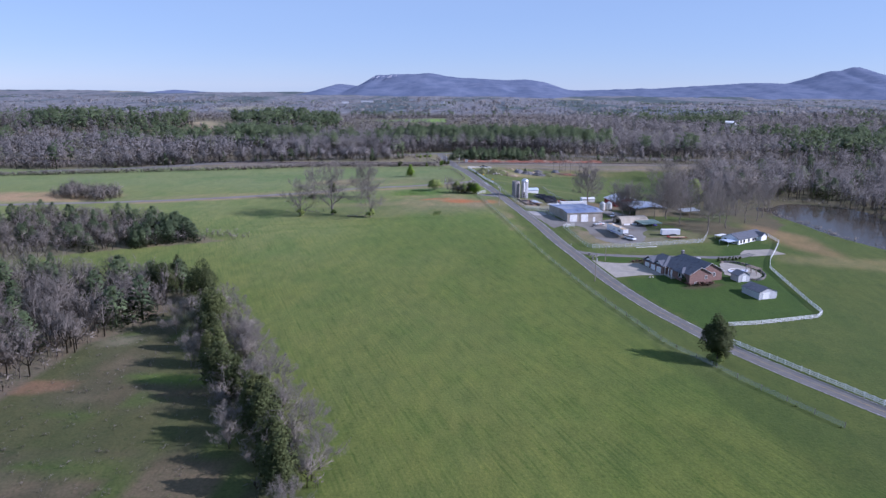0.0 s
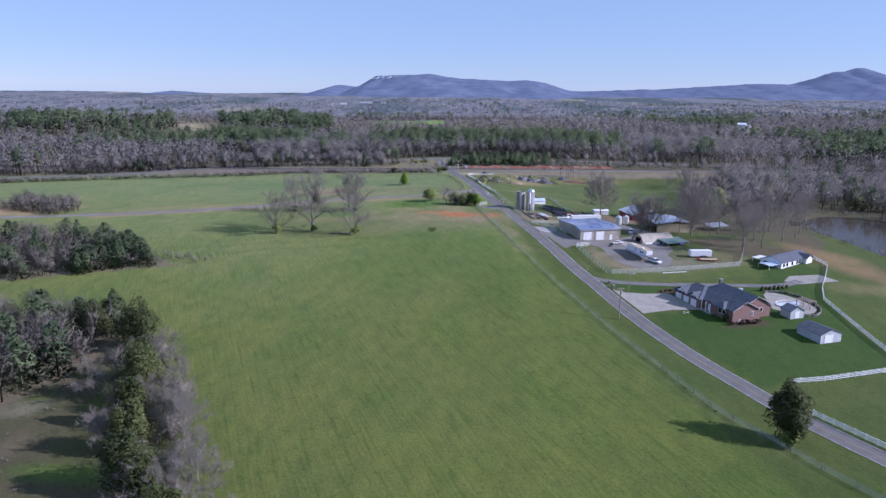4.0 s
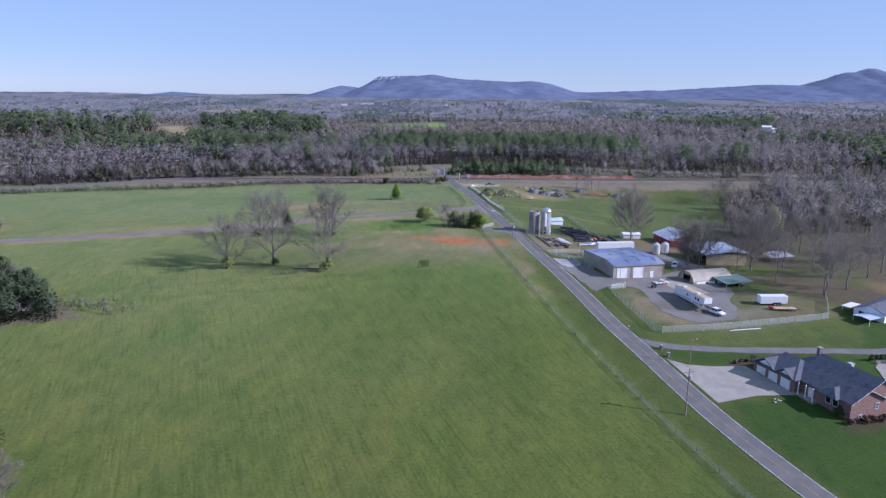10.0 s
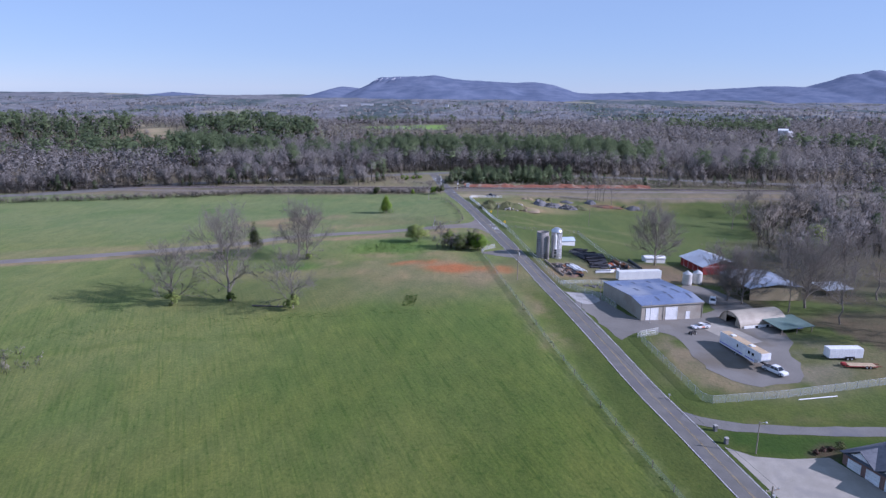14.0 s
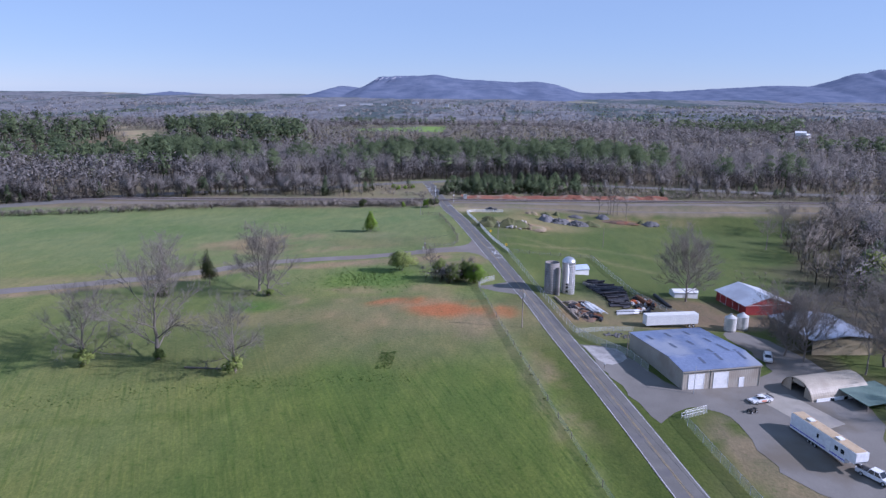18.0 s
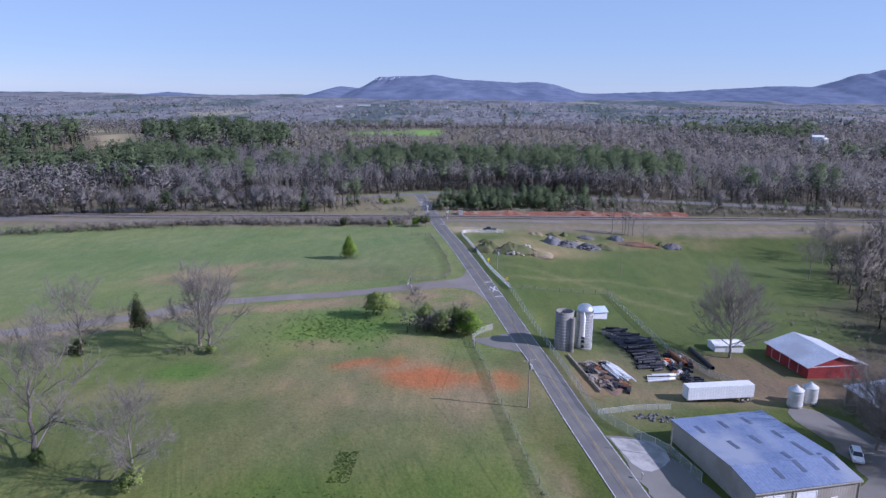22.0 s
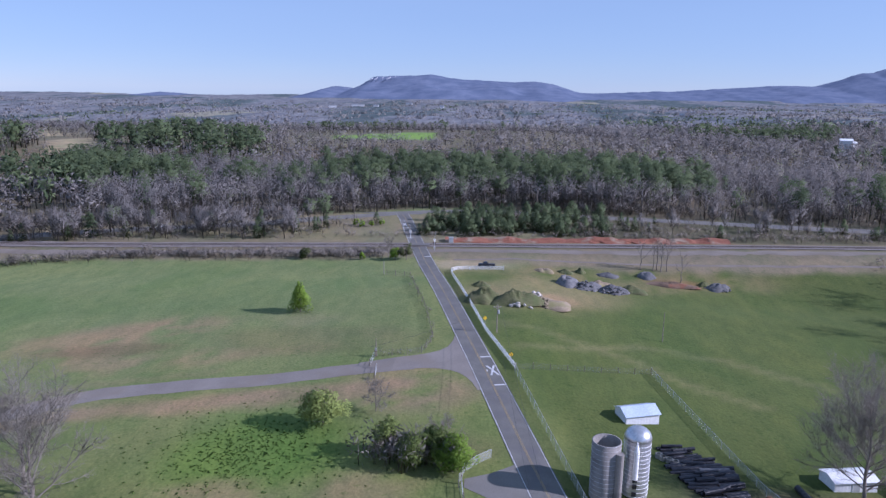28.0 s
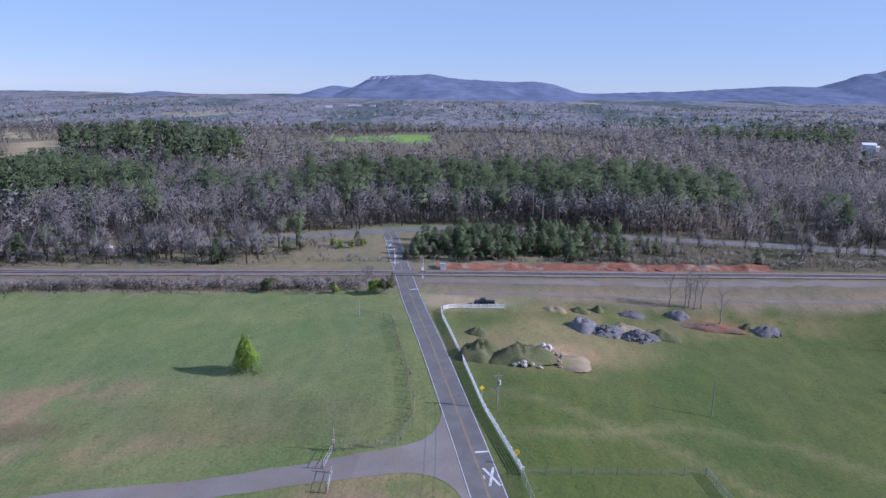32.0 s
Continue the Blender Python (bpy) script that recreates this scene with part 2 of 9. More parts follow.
col = mix(n, l, f4, col, mix(n, l, f5, mix(n, l, 1.0, col, (0.82, 0.89, 0.80), "MULTIPLY"), mix(n, l, 1.0, col, (0.66, 0.78, 0.63), "MULTIPLY")))
f7, _ = noise_fac(n, l, mp.outputs[0], 2.3, 5, 0.52, 0.68)
f7 = sown(f7)
col = mix(n, l, f7, col, mix(n, l, 1.0, col, (1.17, 1.14, 1.08), "MULTIPLY"))
f6, _ = noise_fac(n, l, vec, 0.8, 2, 0.6, 0.72)
col = mix(n, l, f6, col, mix(n, l, 1.0, col, (0.70, 0.82, 0.68), "MULTIPLY"))
f10, t10 = noise_fac(n, l, vec, 1.7, 8, 0.3, 0.7, stretch=(1.0, 0.7, 1.0))
col = mix(n, l, f10, mix(n, l, 1.0, col, (0.82, 0.86, 0.80), "MULTIPLY"), mix(n, l, 1.0, col, (1.12, 1.10, 1.07), "MULTIPLY"))
col = mix(n, l, 1.0, col, (0.96, 0.94, 0.93), "MULTIPLY")
l.new(col, b.inputs["Base Color"])
bump(n, l, b, t10.outputs["Fac"], 0.5, 0.2)
# standing blades glow a little where the eye skims along them
b.inputs["Sheen Weight"].default_value, b.inputs["Sheen Roughness"].default_value = 0.11, 0.4
b.inputs["Sheen Tint"].default_value = (0.62, 0.74, 0.34, 1)
GROUND = m


# ---------------------------------------------------------------- mesh helpers
def ss(a, b, v):
    u = np.clip((np.asarray(v, float) - a) / (b - a), 0, 1)
    return u * u * (3 - 2 * u)


def vnoise(x, y, scale, seed=0):
    """Smooth value noise in -1..1."""
    x, y = np.asarray(x, float) / scale, np.asarray(y, float) / scale
    i, j = np.floor(x), np.floor(y)
    u, v = x - i, y - j
    u, v = u * u * (3 - 2 * u), v * v * (3 - 2 * v)

    def h(a, b):
        s = np.sin(a * 127.1 + b * 311.7 + seed * 74.7) * 43758.5453
        return s - np.floor(s)

    return 2 * (h(i, j) * (1 - u) * (1 - v) + h(i + 1, j) * u * (1 - v) + h(i, j + 1) * (1 - u) * v + h(i + 1, j + 1) * u * v) - 1


def pond_mask(x, y):
    d = np.hypot((x - 188) / 27, (y - 366) / 65) + 0.10 * vnoise(x, y, 30, 5)
    return 1 - ss(0.86, 1.06, d)


def gz(x, y):
    """Height of the land."""
    x, y = np.asarray(x, float), np.asarray(y, float)
    r = 6.3 * ss(205, 360, y) + 2.0 * ss(380, 580, y)
    a = 4 + 5 * ss(320, 470, y)
    e = -a * (1 - np.exp(-np.maximum(x - 10, 0) / 50))
    w = -(2.5 + 1.5 * ss(400, 480, y)) * (1 - np.exp(-np.maximum(-x - 20, 0) / 50))
    z = r + (e + w) * (1 - ss(515, 575, y)) - 1.2 * ss(500, 545, y) * (1 - ss(592, 622, y))
    far = ss(750, 1700, np.hypot(x, y - 100))
    z = z + far * (12 * vnoise(x, y, 700, 2) + 5 * vnoise(x, y, 260, 3) - 8 + 14 * ss(-200, 2500, x))
    u = 0.28 * np.minimum(x, 0)
    z = z + 12 * ss(800, 905, y - u) * (1 - ss(1180, 1420, y)) * (1 - ss(60, 200, x))
    z = z + 1.8 * ss(395, 440, y) * ss(130, 170, x) * (1 - ss(500, 560, y))
    p = pond_mask(x, y)
    return z * (1 - p) + p * -1.6


def g1(x, y):
    return float(gz(x, y))


def tri_mesh(name, V, F, mat, tone=None):
    """A mesh of triangles or quads from arrays."""
    V, F = np.asarray(V, np.float32), np.asarray(F, np.int32)
    me = bpy.data.meshes.new(name)
    me.vertices.add(len(V))
    me.vertices.foreach_set("co", V.ravel())
    k = F.shape[1]
    me.loops.add(F.size)
    me.loops.foreach_set("vertex_index", F.ravel())
    me.polygons.add(len(F))
    me.polygons.foreach_set("loop_start", np.arange(len(F), dtype=np.int32) * k)
    if tone is not None:
        me.attributes.new("tone", "FLOAT", "POINT").data.foreach_set("value", np.asarray(tone, np.float32))
    me.update(calc_edges=True)
    me.validate()
    me.materials.append(mat)
    return me


def part(name, bm, mat, parent=None, label="", smooth=False):
    me = bpy.data.meshes.new(name)
    bm.to_mesh(me)
    bm.free()
    me.materials.append(mat)
    if smooth:
        me.polygons.foreach_set("use_smooth", [True] * len(me.polygons))
    return put(name, me, parent, label)


def put(name, me, parent=None, label="", m=None):
    ob = new(name, me)
    if parent is not None:
        ob.parent = parent
    if m is not None:
        ob.matrix_basis = m
    return tagged(ob, label)


def thing(name, label, category, m, group="", kind=""):
    ob = new(name)
    ob.matrix_basis = m
    ob.empty_display_size = 0.5
    return tagged(ob, label, category, group, kind)


def box(bm, x0, y0, z0, x1, y1, z1, m=None, bevel=0.0):
    geo = bmesh.ops.create_cube(bm, size=1)["verts"]
    t = Matrix.Translation(((x0 + x1) / 2, (y0 + y1) / 2, (z0 + z1) / 2)) @ Matrix.Diagonal((x1 - x0, y1 - y0, z1 - z0, 1))
    bmesh.ops.transform(bm, matrix=(m @ t) if m else t, verts=geo)
    if bevel:
        es = list({e for v in geo for e in v.link_edges})
        bmesh.ops.bevel(bm, geom=es, offset=bevel, segments=2, affect="EDGES", profile=0.5)
    return bm


def boxes(*dims, bevel=0.0):
    bm = bmesh.new()
    for d in dims:
        box(bm, *d, bevel=bevel)
    return bm


def poly(bm, pts, face=True):
    vs = [bm.verts.new(p) for p in pts]
    return bm.faces.new(vs) if face else vs


def extrude_profile(pts, y0, y1, axis="y"):
    """A closed profile in x, z swept along y (or in y, z along x)."""
    bm = bmesh.new()
    f = (lambda p, s: (p[0], s, p[1])) if axis == "y" else (lambda p, s: (s, p[0], p[1]))
    a, b = [bm.verts.new(f(p, y0)) for p in pts], [bm.verts.new(f(p, y1)) for p in pts]
    bm.faces.new(a)
    bm.faces.new(b[::-1])
    for i in range(len(pts)):
        j = (i + 1) % len(pts)
        bm.faces.new((a[j], a[i], b[i], b[j]))
    bmesh.ops.recalc_face_normals(bm, faces=bm.faces)
    return bm


def tube(bm, a, b, r0, r1=None, n=8, cap=True):
    r1 = r0 if r1 is None else r1
    a, b = Vector(a), Vector(b)
    q = (b - a).to_track_quat("Z", "Y")
    A = [bm.verts.new(a + q @ Vector((r0 * math.cos(6.2832 * i / n), r0 * math.sin(6.2832 * i / n), 0))) for i in range(n)]
    B = [bm.verts.new(b + q @ Vector((r1 * math.cos(6.2832 * i / n), r1 * math.sin(6.2832 * i / n), 0))) for i in range(n)]
    for i in range(n):
        j = (i + 1) % n
        bm.faces.new((A[i], A[j], B[j], B[i]))
    if cap:
        bm.faces.new(A[::-1])
        bm.faces.new(B)
    return bm


def lathe(profile, n=20, cap=True):
    """Rings of (radius, z) joined round the z axis."""
    bm = bmesh.new()
    rings = [[bm.verts.new((r * math.cos(6.2832 * i / n), r * math.sin(6.2832 * i / n), z)) for i in range(n)] for r, z in profile]
    for p, q in zip(rings, rings[1:]):
        for i in range(n):
            j = (i + 1) % n
            bm.faces.new((p[i], p[j], q[j], q[i]))
    if cap:
        bm.faces.new(rings[0][::-1])
        bm.faces.new(rings[-1])
    return bm


def resample(pts, step):
    P = np.array(pts, float)
    # a Catmull-Rom curve through the points
    Q = np.vstack([2 * P[0] - P[1], P, 2 * P[-1] - P[-2]])
    out = []
    for i in range(1, len(Q) - 2):
        p0, p1, p2, p3 = Q[i - 1 : i + 3]
        k = max(2, int(np.linalg.norm(p2 - p1) / step))
        for u in np.arange(k) / k:
            out.append(0.5 * (2 * p1 + (p2 - p0) * u + (2 * p0 - 5 * p1 + 4 * p2 - p3) * u * u + (3 * p1 - p0 - 3 * p2 + p3) * u**3))
    out.append(P[-1])
    return np.array(out)


def ribbon(pts, left, right, lift, step=2.5, cols=None, wob=0.0, seed=0):
    """A strip laid on the land along a line, from left to right of it (metres), as a bmesh."""
    C = resample(pts, step)
    T = np.gradient(C, axis=0)
    T /= np.linalg.norm(T, axis=1)[:, None]
    N = np.stack([T[:, 1], -T[:, 0]], 1)
    cols = cols or max(1, int(abs(right - left) / 2.5))
    bm = bmesh.new()
    rows = []
    for i, c in enumerate(C):
        row = []
        for k in range(cols + 1):
            o = left + (right - left) * k / cols
            if wob and k in (0, cols):
                o += wob * float(vnoise(c[0], c[1], 3.0, seed + k))
            p = c + N[i] * o
            row.append(bm.verts.new((p[0], p[1], g1(*p) + lift)))
        rows.append(row)
    for p, q in zip(rows, rows[1:]):
        for k in range(cols):
            bm.faces.new((p[k], p[k + 1], q[k + 1], q[k]))
    bm.normal_update()
    return bm


def patch(pts, lift, step=2.5, wob=0.0, seed=0):
    """A flat area laid on the land inside an outline."""
    R = np.array(pts, float)
    R = np.vstack([resample(np.vstack([R, R[:1]]), 3.0)[:-1]]) if wob else R
    if wob:
        R = R + wob * np.stack([vnoise(R[:, 0], R[:, 1], 3, seed), vnoise(R[:, 0], R[:, 1], 3, seed + 9)], 1)
    bm = bmesh.new()
    f = bm.faces.new([bm.verts.new((x, y, 0)) for x, y in R])
    if f.normal.z < 0:
        f.normal_flip()
    lo, hi = R.min(0), R.max(0)
    for ax in (0, 1):
        for v in np.arange(math.ceil(lo[ax] / step) * step, hi[ax], step):
            co = (v, 0, 0) if ax == 0 else (0, v, 0)
            no = (1, 0, 0) if ax == 0 else (0, 1, 0)
            bmesh.ops.bisect_plane(bm, geom=bm.verts[:] + bm.edges[:] + bm.faces[:], plane_co=co, plane_no=no)
    for v in bm.verts:
        v.co.z = g1(v.co.x, v.co.y) + lift
    bm.normal_update()
    for f in bm.faces:
        if f.normal.z < 0:
            f.normal_flip()
    return bm


def inside(x, y, pts):
    """Which of the points lie within an outline."""
    P = np.array(pts, float)
    x, y = np.asarray(x, float), np.asarray(y, float)
    c = np.zeros(x.shape, bool)
    for (x0, y0), (x1, y1) in zip(P, np.roll(P, -1, 0)):
        if y0 != y1:
            c ^= ((y0 > y) != (y1 > y)) & (x < (x1 - x0) * (y - y0) / (y1 - y0) + x0)
    return c


# ---------------------------------------------------------------- the land
def axis_steps(lo, hi, step, far_lo, far_hi, grow=1.09):
    mid = list(np.arange(lo, hi + 1e-6, step))
    for sign, end in ((1, far_hi), (-1, far_lo)):
        s, v = step, mid[-1] if sign > 0 else mid[0]
        out = []
        while sign * (end - v) > 0:
            s *= grow
            v += sign * s
            out.append(v)
        mid = mid + out if sign > 0 else out[::-1] + mid
    return np.array(mid)


ROAD = [(210, -60), (160, 40), (130, 92), (112, 121), (97.5, 143), (89, 156), (83.6, 164.5), (78, 173.5), (72.6, 183), (67.6, 193), (62.8, 205), (57.8, 217), (54.6, 225.5), (47.2, 247.5), (39.5, 275.5), (33.6, 296), (28.5, 318), (22.1, 345.5), (18.4, 362), (13.2, 388), (9.4, 404), (4.9, 425), (-0.9, 452), (-9.1, 488), (-20.6, 537.5), (-29.4, 578), (-37, 613), (-42, 633)]
LEFT_LANE = [(-16, 448.9), (-26.9, 446), (-46.7, 440.4), (-66, 436), (-82.5, 429.5), (-101, 414), (-142, 392), (-190, 372), (-260, 352)]
RAIL_Y = [(-420, 548), (-187, 555), (-100, 561), (-30, 567), (55, 574), (156, 582), (420, 596)]
FAR_ROAD = [(-330, 498), (-240, 540), (-178, 570), (-142, 587), (-102, 602), (-57, 622), (-38, 632.5), (-8, 641), (17, 638.5), (50, 631), (107, 621.5), (166, 612.5), (300, 600), (460, 592)]
HEDGE = [(-225, 258), (-188, 255), (-146, 276), (-112, 288), (-128, 300), (-152, 316), (-225, 332)]
HEDGE_WEST = [(-225, 258), (-188, 255), (-150, 274), (-150, 316), (-225, 332)]
HEDGE_EAST = [(-152, 274), (-146, 276), (-121, 286), (-127, 298), (-152, 314)]
WOOD_W = [(-188, 112), (-110, 124), (-106, 150), (-107, 172), (-101, 188), (-98, 206), (-101, 224), (-122, 226), (-188, 236)]
EAST_EDGE = [(128, 505), (138, 524), (165, 545), (190, 500), (180, 440), (140, 432), (112, 436), (116, 460), (126, 484)]
CLEARING = [(-163, 990), (-134, 946), (-53, 962), (-60, 1092), (-98, 1070), (-138, 1022)]
TAN_CLEAR = [(-312, 782), (-294, 804), (-304, 836), (-362, 905), (-388, 890), (-345, 828)]
LEFT_CLEAR = [(-560, 1012), (-497, 1032), (-406, 956), (-407, 930), (-478, 952)]
LOW_FRONT = ([(-172, 876), (-36, 884), (-50, 968), (-170, 992)], [(-335, 705), (-265, 712), (-290, 806), (-335, 820)], [(-480, 870), (-385, 860), (-400, 935), (-490, 955)])

GREEN, RICH, LAWN = (0.118, 0.150, 0.048), (0.097, 0.138, 0.038), (0.030, 0.067, 0.010)
DRY, CLAY, LITTER, ROUGH = (0.245, 0.19, 0.115), (0.36, 0.118, 0.05), (0.14, 0.112, 0.092), (0.145, 0.140, 0.075)


def cover(x, y):
    """Colour of what grows or lies on the land at each place."""
    n1, n2, n3 = vnoise(x, y, 18, 11), vnoise(x, y, 7, 12), vnoise(x, y, 55, 13)
    wob = 0.22 * n1 + 0.14 * n2

    def blob(cx, cy, rx, ry, rot=0.0, soft=0.45):
        c, s = math.cos(radians(rot)), math.sin(radians(rot))
        u, v = ((x - cx) * c + (y - cy) * s) / rx, (-(x - cx) * s + (y - cy) * c) / ry
        return 1 - ss(1 - soft, 1 + soft, np.hypot(u, v) + wob)

    col = np.ones(x.shape + (3,)) * GREEN

    def lay(mask, c, k=1.0):
        nonlocal col
        m = (np.clip(mask, 0, 1) * k)[..., None]
        col = col * (1 - m) + np.array(c) * m

    lay(0.5 + 0.5 * n3, RICH, 0.45)
    lay(ss(0.1, 0.8, n1 + 0.5 * n2), ROUGH, 0.18)
    lay(ss(215, 300, y + 10 * n1), (0.136, 0.164, 0.064), 0.45)
    lay(ss(255, 345, y + 10 * n1), (0.165, 0.190, 0.082), 0.45)
    lay(ss(255, 290, y + 10 * n1) * (1 - ss(335, 365, y + 8 * n1)) * ss(-75, -30, x + 10 * n1), (0.072, 0.118, 0.026), 0.6)
    lay(ss(400, 470, y + 10 * n1) * (1 - ss(-40, 0, x)), (0.138, 0.178, 0.088), 0.65)
    # near and eastern grass laid darker, shade between blades put into its colour
    lay(1 - ss(210, 300, y + 12 * n1), (0.108, 0.130, 0.036), 0.65)
    lay(ss(-40, 25, x + 0.24 * (y - 250) + 8 * n1) * (1 - ss(270, 330, y)), (0.066, 0.098, 0.022), 0.6)
    lay(blob(-120, 490, 70, 9, 5) + blob(-60, 512, 50, 8, 6), (0.105, 0.155, 0.066), 0.5)
    lay(blob(-58, 478, 22, 6, 8) * ss(-0.4, 0.4, n2), (0.20, 0.185, 0.12), 0.5)
    # verge and pastures east of the road
    # darkened in colour, as grass seen on its side away from the sun
    lay(ss(-5 + 17 * ss(380, 420, y), 1 + 25 * ss(380, 420, y), x + (y - 400) * 0.24 + 2 * wob) * (y < 560), (0.058, 0.082, 0.022), 0.9)
    lay(ss(415, 450, y + 8 * n1) * (1 - ss(535, 555, y)) * ss(-2, 4, x + (y - 452) * 0.235) * (1 - ss(70, 130, x + 10 * n1)), (0.084, 0.112, 0.036), 0.75)
    # the hill-top round the trees is thin and dry
    lay(blob(-20, 368, 50, 26, 10), ROUGH, 0.6)
    lay(blob(-55, 352, 50, 16, 12), ROUGH, 0.35)
    lay(blob(-80, 366, 42, 30, 8), (0.088, 0.118, 0.042), 0.6)
    lay(blob(-30, 392, 34, 12, 0) * ss(-0.2, 0.5, n2), DRY, 0.5)
    lay(blob(-60, 372, 26, 7, 10), DRY, 0.45)
    lay(blob(-16, 371, 24, 12, 12), DRY, 0.55)
    lay(blob(-40, 410, 19, 16, 0), (0.094, 0.175, 0.034), 0.8)
    lay(blob(-43, 397.5, 8, 3.5, 10) * ss(-0.5, 0.4, n2), DRY, 0.7)
    n4 = vnoise(x, y, 3.2, 14)
    lay(blob(-67, 380, 8, 6, 0), (0.085, 0.165, 0.034), 0.75)
    lay(blob(-52, 384.5, 6, 4, 10) * ss(-0.6, 0.2, n2 + 0.6 * n4), (0.26, 0.20, 0.13), 0.7)
    lay(blob(-15.5, 380.5, 9.5, 7.0, -42, 0.4) * ss(-0.75, 0.0, n2 + 0.5 * n4), CLAY, 0.92)
    lay(blob(-27, 386, 7.5, 2.8, 18, 0.4) * ss(-0.7, 0.1, n2 + 0.6 * n4), CLAY, 0.8)
    lay(blob(-4.5, 381.5, 4.5, 6.5, -20, 0.6) * ss(-0.5, 0.5, n2 + 0.8 * n4), CLAY, 0.55)
    lay(blob(-22, 384, 13, 4, 20) * ss(-0.2, 0.5, n2 + 0.5 * n4), DRY, 0.7)
    lay(blob(2, 378, 5, 5, 0) * 0.7, CLAY)
    lay(blob(-3, 366, 6, 10, 0), (0.26, 0.19, 0.13), 0.6)
    lay(blob(-92, 468, 24, 9, 28) * ss(-0.9, -0.1, n2 + 0.7 * n4), (0.24, 0.175, 0.115), 0.9)
    lay(blob(-72, 452, 30, 5, 12) * ss(-0.8, 0.1, n2 + 0.7 * n4), (0.23, 0.18, 0.115), 0.8)
    lay(blob(-88, 457, 13, 4, 12), (0.13, 0.085, 0.06), 0.6)
    lay(blob(-42, 464, 26, 10, 0), ROUGH, 0.6)
    lay(blob(-18, 446, 12, 4, 20) + blob(-45, 431, 30, 3.5, 14), DRY, 0.7)
    lay(blob(-140, 402, 70, 7, 22), DRY, 0.4)
    lay(blob(-264, 377, 46, 20, 8), (0.32, 0.21, 0.14), 0.9)
    for cx, cy, ax, ay, rot, c, k in ((-94, 464, 16, 5, 12, DRY, 0.6), (-75, 446, 14, 4, 14, DRY, 0.6), (-98, 454, 9, 4, 10, (0.20, 0.14, 0.095), 0.6), (-31, 432, 16, 3, 14, DRY, 0.8), (-55, 426.5, 24, 3, 12, DRY, 0.8), (-39, 392, 10, 4, 10, DRY, 0.6), (-20, 400, 12, 4, 15, DRY, 0.5), (-55, 389, 9, 4, 0, DRY, 0.6), (-24, 367, 8, 4, 10, DRY, 0.6), (-47, 374, 10, 4, 10, DRY, 0.5), (12, 340, 3.5, 12, 14, (0.24, 0.185, 0.12), 0.7), (18, 318, 2.5, 8, 14, (0.24, 0.19, 0.12), 0.5)):
        lay(blob(cx, cy, ax, ay, rot, 0.6) * ss(-0.7, 0.3, n2 + 0.7 * n4), c, k)

    def trail(pts, width, c, k):
        d = np.full(x.shape, 1e9)
        for a, b in zip(pts, pts[1:]):
            a, b = np.array(a, float), np.array(b, float)
            t = np.clip(((x - a[0]) * (b - a)[0] + (y - a[1]) * (b - a)[1]) / ((b - a) @ (b - a)), 0, 1)
            d = np.minimum(d, np.hypot(x - a[0] - t * (b - a)[0], y - a[1] - t * (b - a)[1]))
        lay(1 - ss(width * 0.3, width * 1.5, d + 0.15 * n4), c, k)

    # wheel tracks in the grass
    for pts in ([(3, 478), (14, 475), (26, 469), (37, 462), (45, 453), (59, 445)], [(8, 462), (22, 466), (40, 474), (60, 470), (80, 458)]):
        trail(pts, 1.8, (0.17, 0.165, 0.085), 0.5)
    for pts in ([(-24.6, 196), (-14.7, 175)], [(-19, 201), (-11, 177)], [(-114, 298), (-84, 311), (-55, 316), (-33, 328)], [(-24, 300), (-20, 330), (-25, 352)]):
        trail(pts, 1.2, (0.085, 0.125, 0.035), 0.5)
    trail([(-16, 439), (-40, 434), (-82, 421.5), (-101, 406), (-142, 386), (-190, 366)], 3.0, (0.25, 0.185, 0.125), 0.95)
    trail([(-60, 444), (-84, 436), (-106, 419), (-145, 399)], 1.6, (0.22, 0.18, 0.11), 0.5)
    trail([(14.5, 311), (9, 336), (4, 362), (0.5, 384)], 1.6, (0.22, 0.19, 0.11), 0.5)
    trail([(65.2, 165), (52.8, 187), (40.8, 227), (25.5, 275.5), (13.6, 319), (3, 369), (-3.4, 401)], 1.3, (0.15, 0.175, 0.088), 0.45)
    # kept lawns and the gravel yard's rim
    lay(inside(x, y, [(53, 243), (61, 222), (68, 203), (75, 208), (108, 219), (112, 252), (113, 272), (128, 300), (122, 318), (104, 312), (98, 284), (62, 279), (47, 280), (45, 275), (50, 272), (60, 271), (66, 262), (68, 257.5), (55, 253)]).astype(float), LAWN, 0.95)
    lay(blob(54, 303, 14, 5, 14), ROUGH, 0.6)
    lay(blob(60, 299, 7, 3, 10), DRY, 0.35)
    lay(blob(70, 290, 30, 3, 16), DRY, 0.18)
    lay(blob(30, 385, 16, 22, -15), ROUGH, 0.7)
    lay(blob(28, 385, 7, 8, 0) + blob(55, 400, 16, 9, 8), DRY, 0.55)
    lay(blob(66, 391, 17, 7, 10), (0.16, 0.125, 0.085), 0.8)
    lay(blob(40, 392, 12, 14, -25), (0.13, 0.115, 0.07), 0.6)
    lay(blob(26, 386, 4.5, 9, -22), (0.21, 0.135, 0.09), 0.75)
    lay(blob(47, 400, 4, 9, -22), (0.15, 0.10, 0.07), 0.75)
    lay(blob(58, 384, 22, 5, 12), (0.20, 0.155, 0.105), 0.8)
    lay(blob(-14, 434, 13, 8, 20) * ss(-0.7, 0.2, n2 + n4), (0.22, 0.17, 0.115), 0.8)
    lay(blob(-8, 412, 10, 5, 10), (0.16, 0.145, 0.075), 0.6)
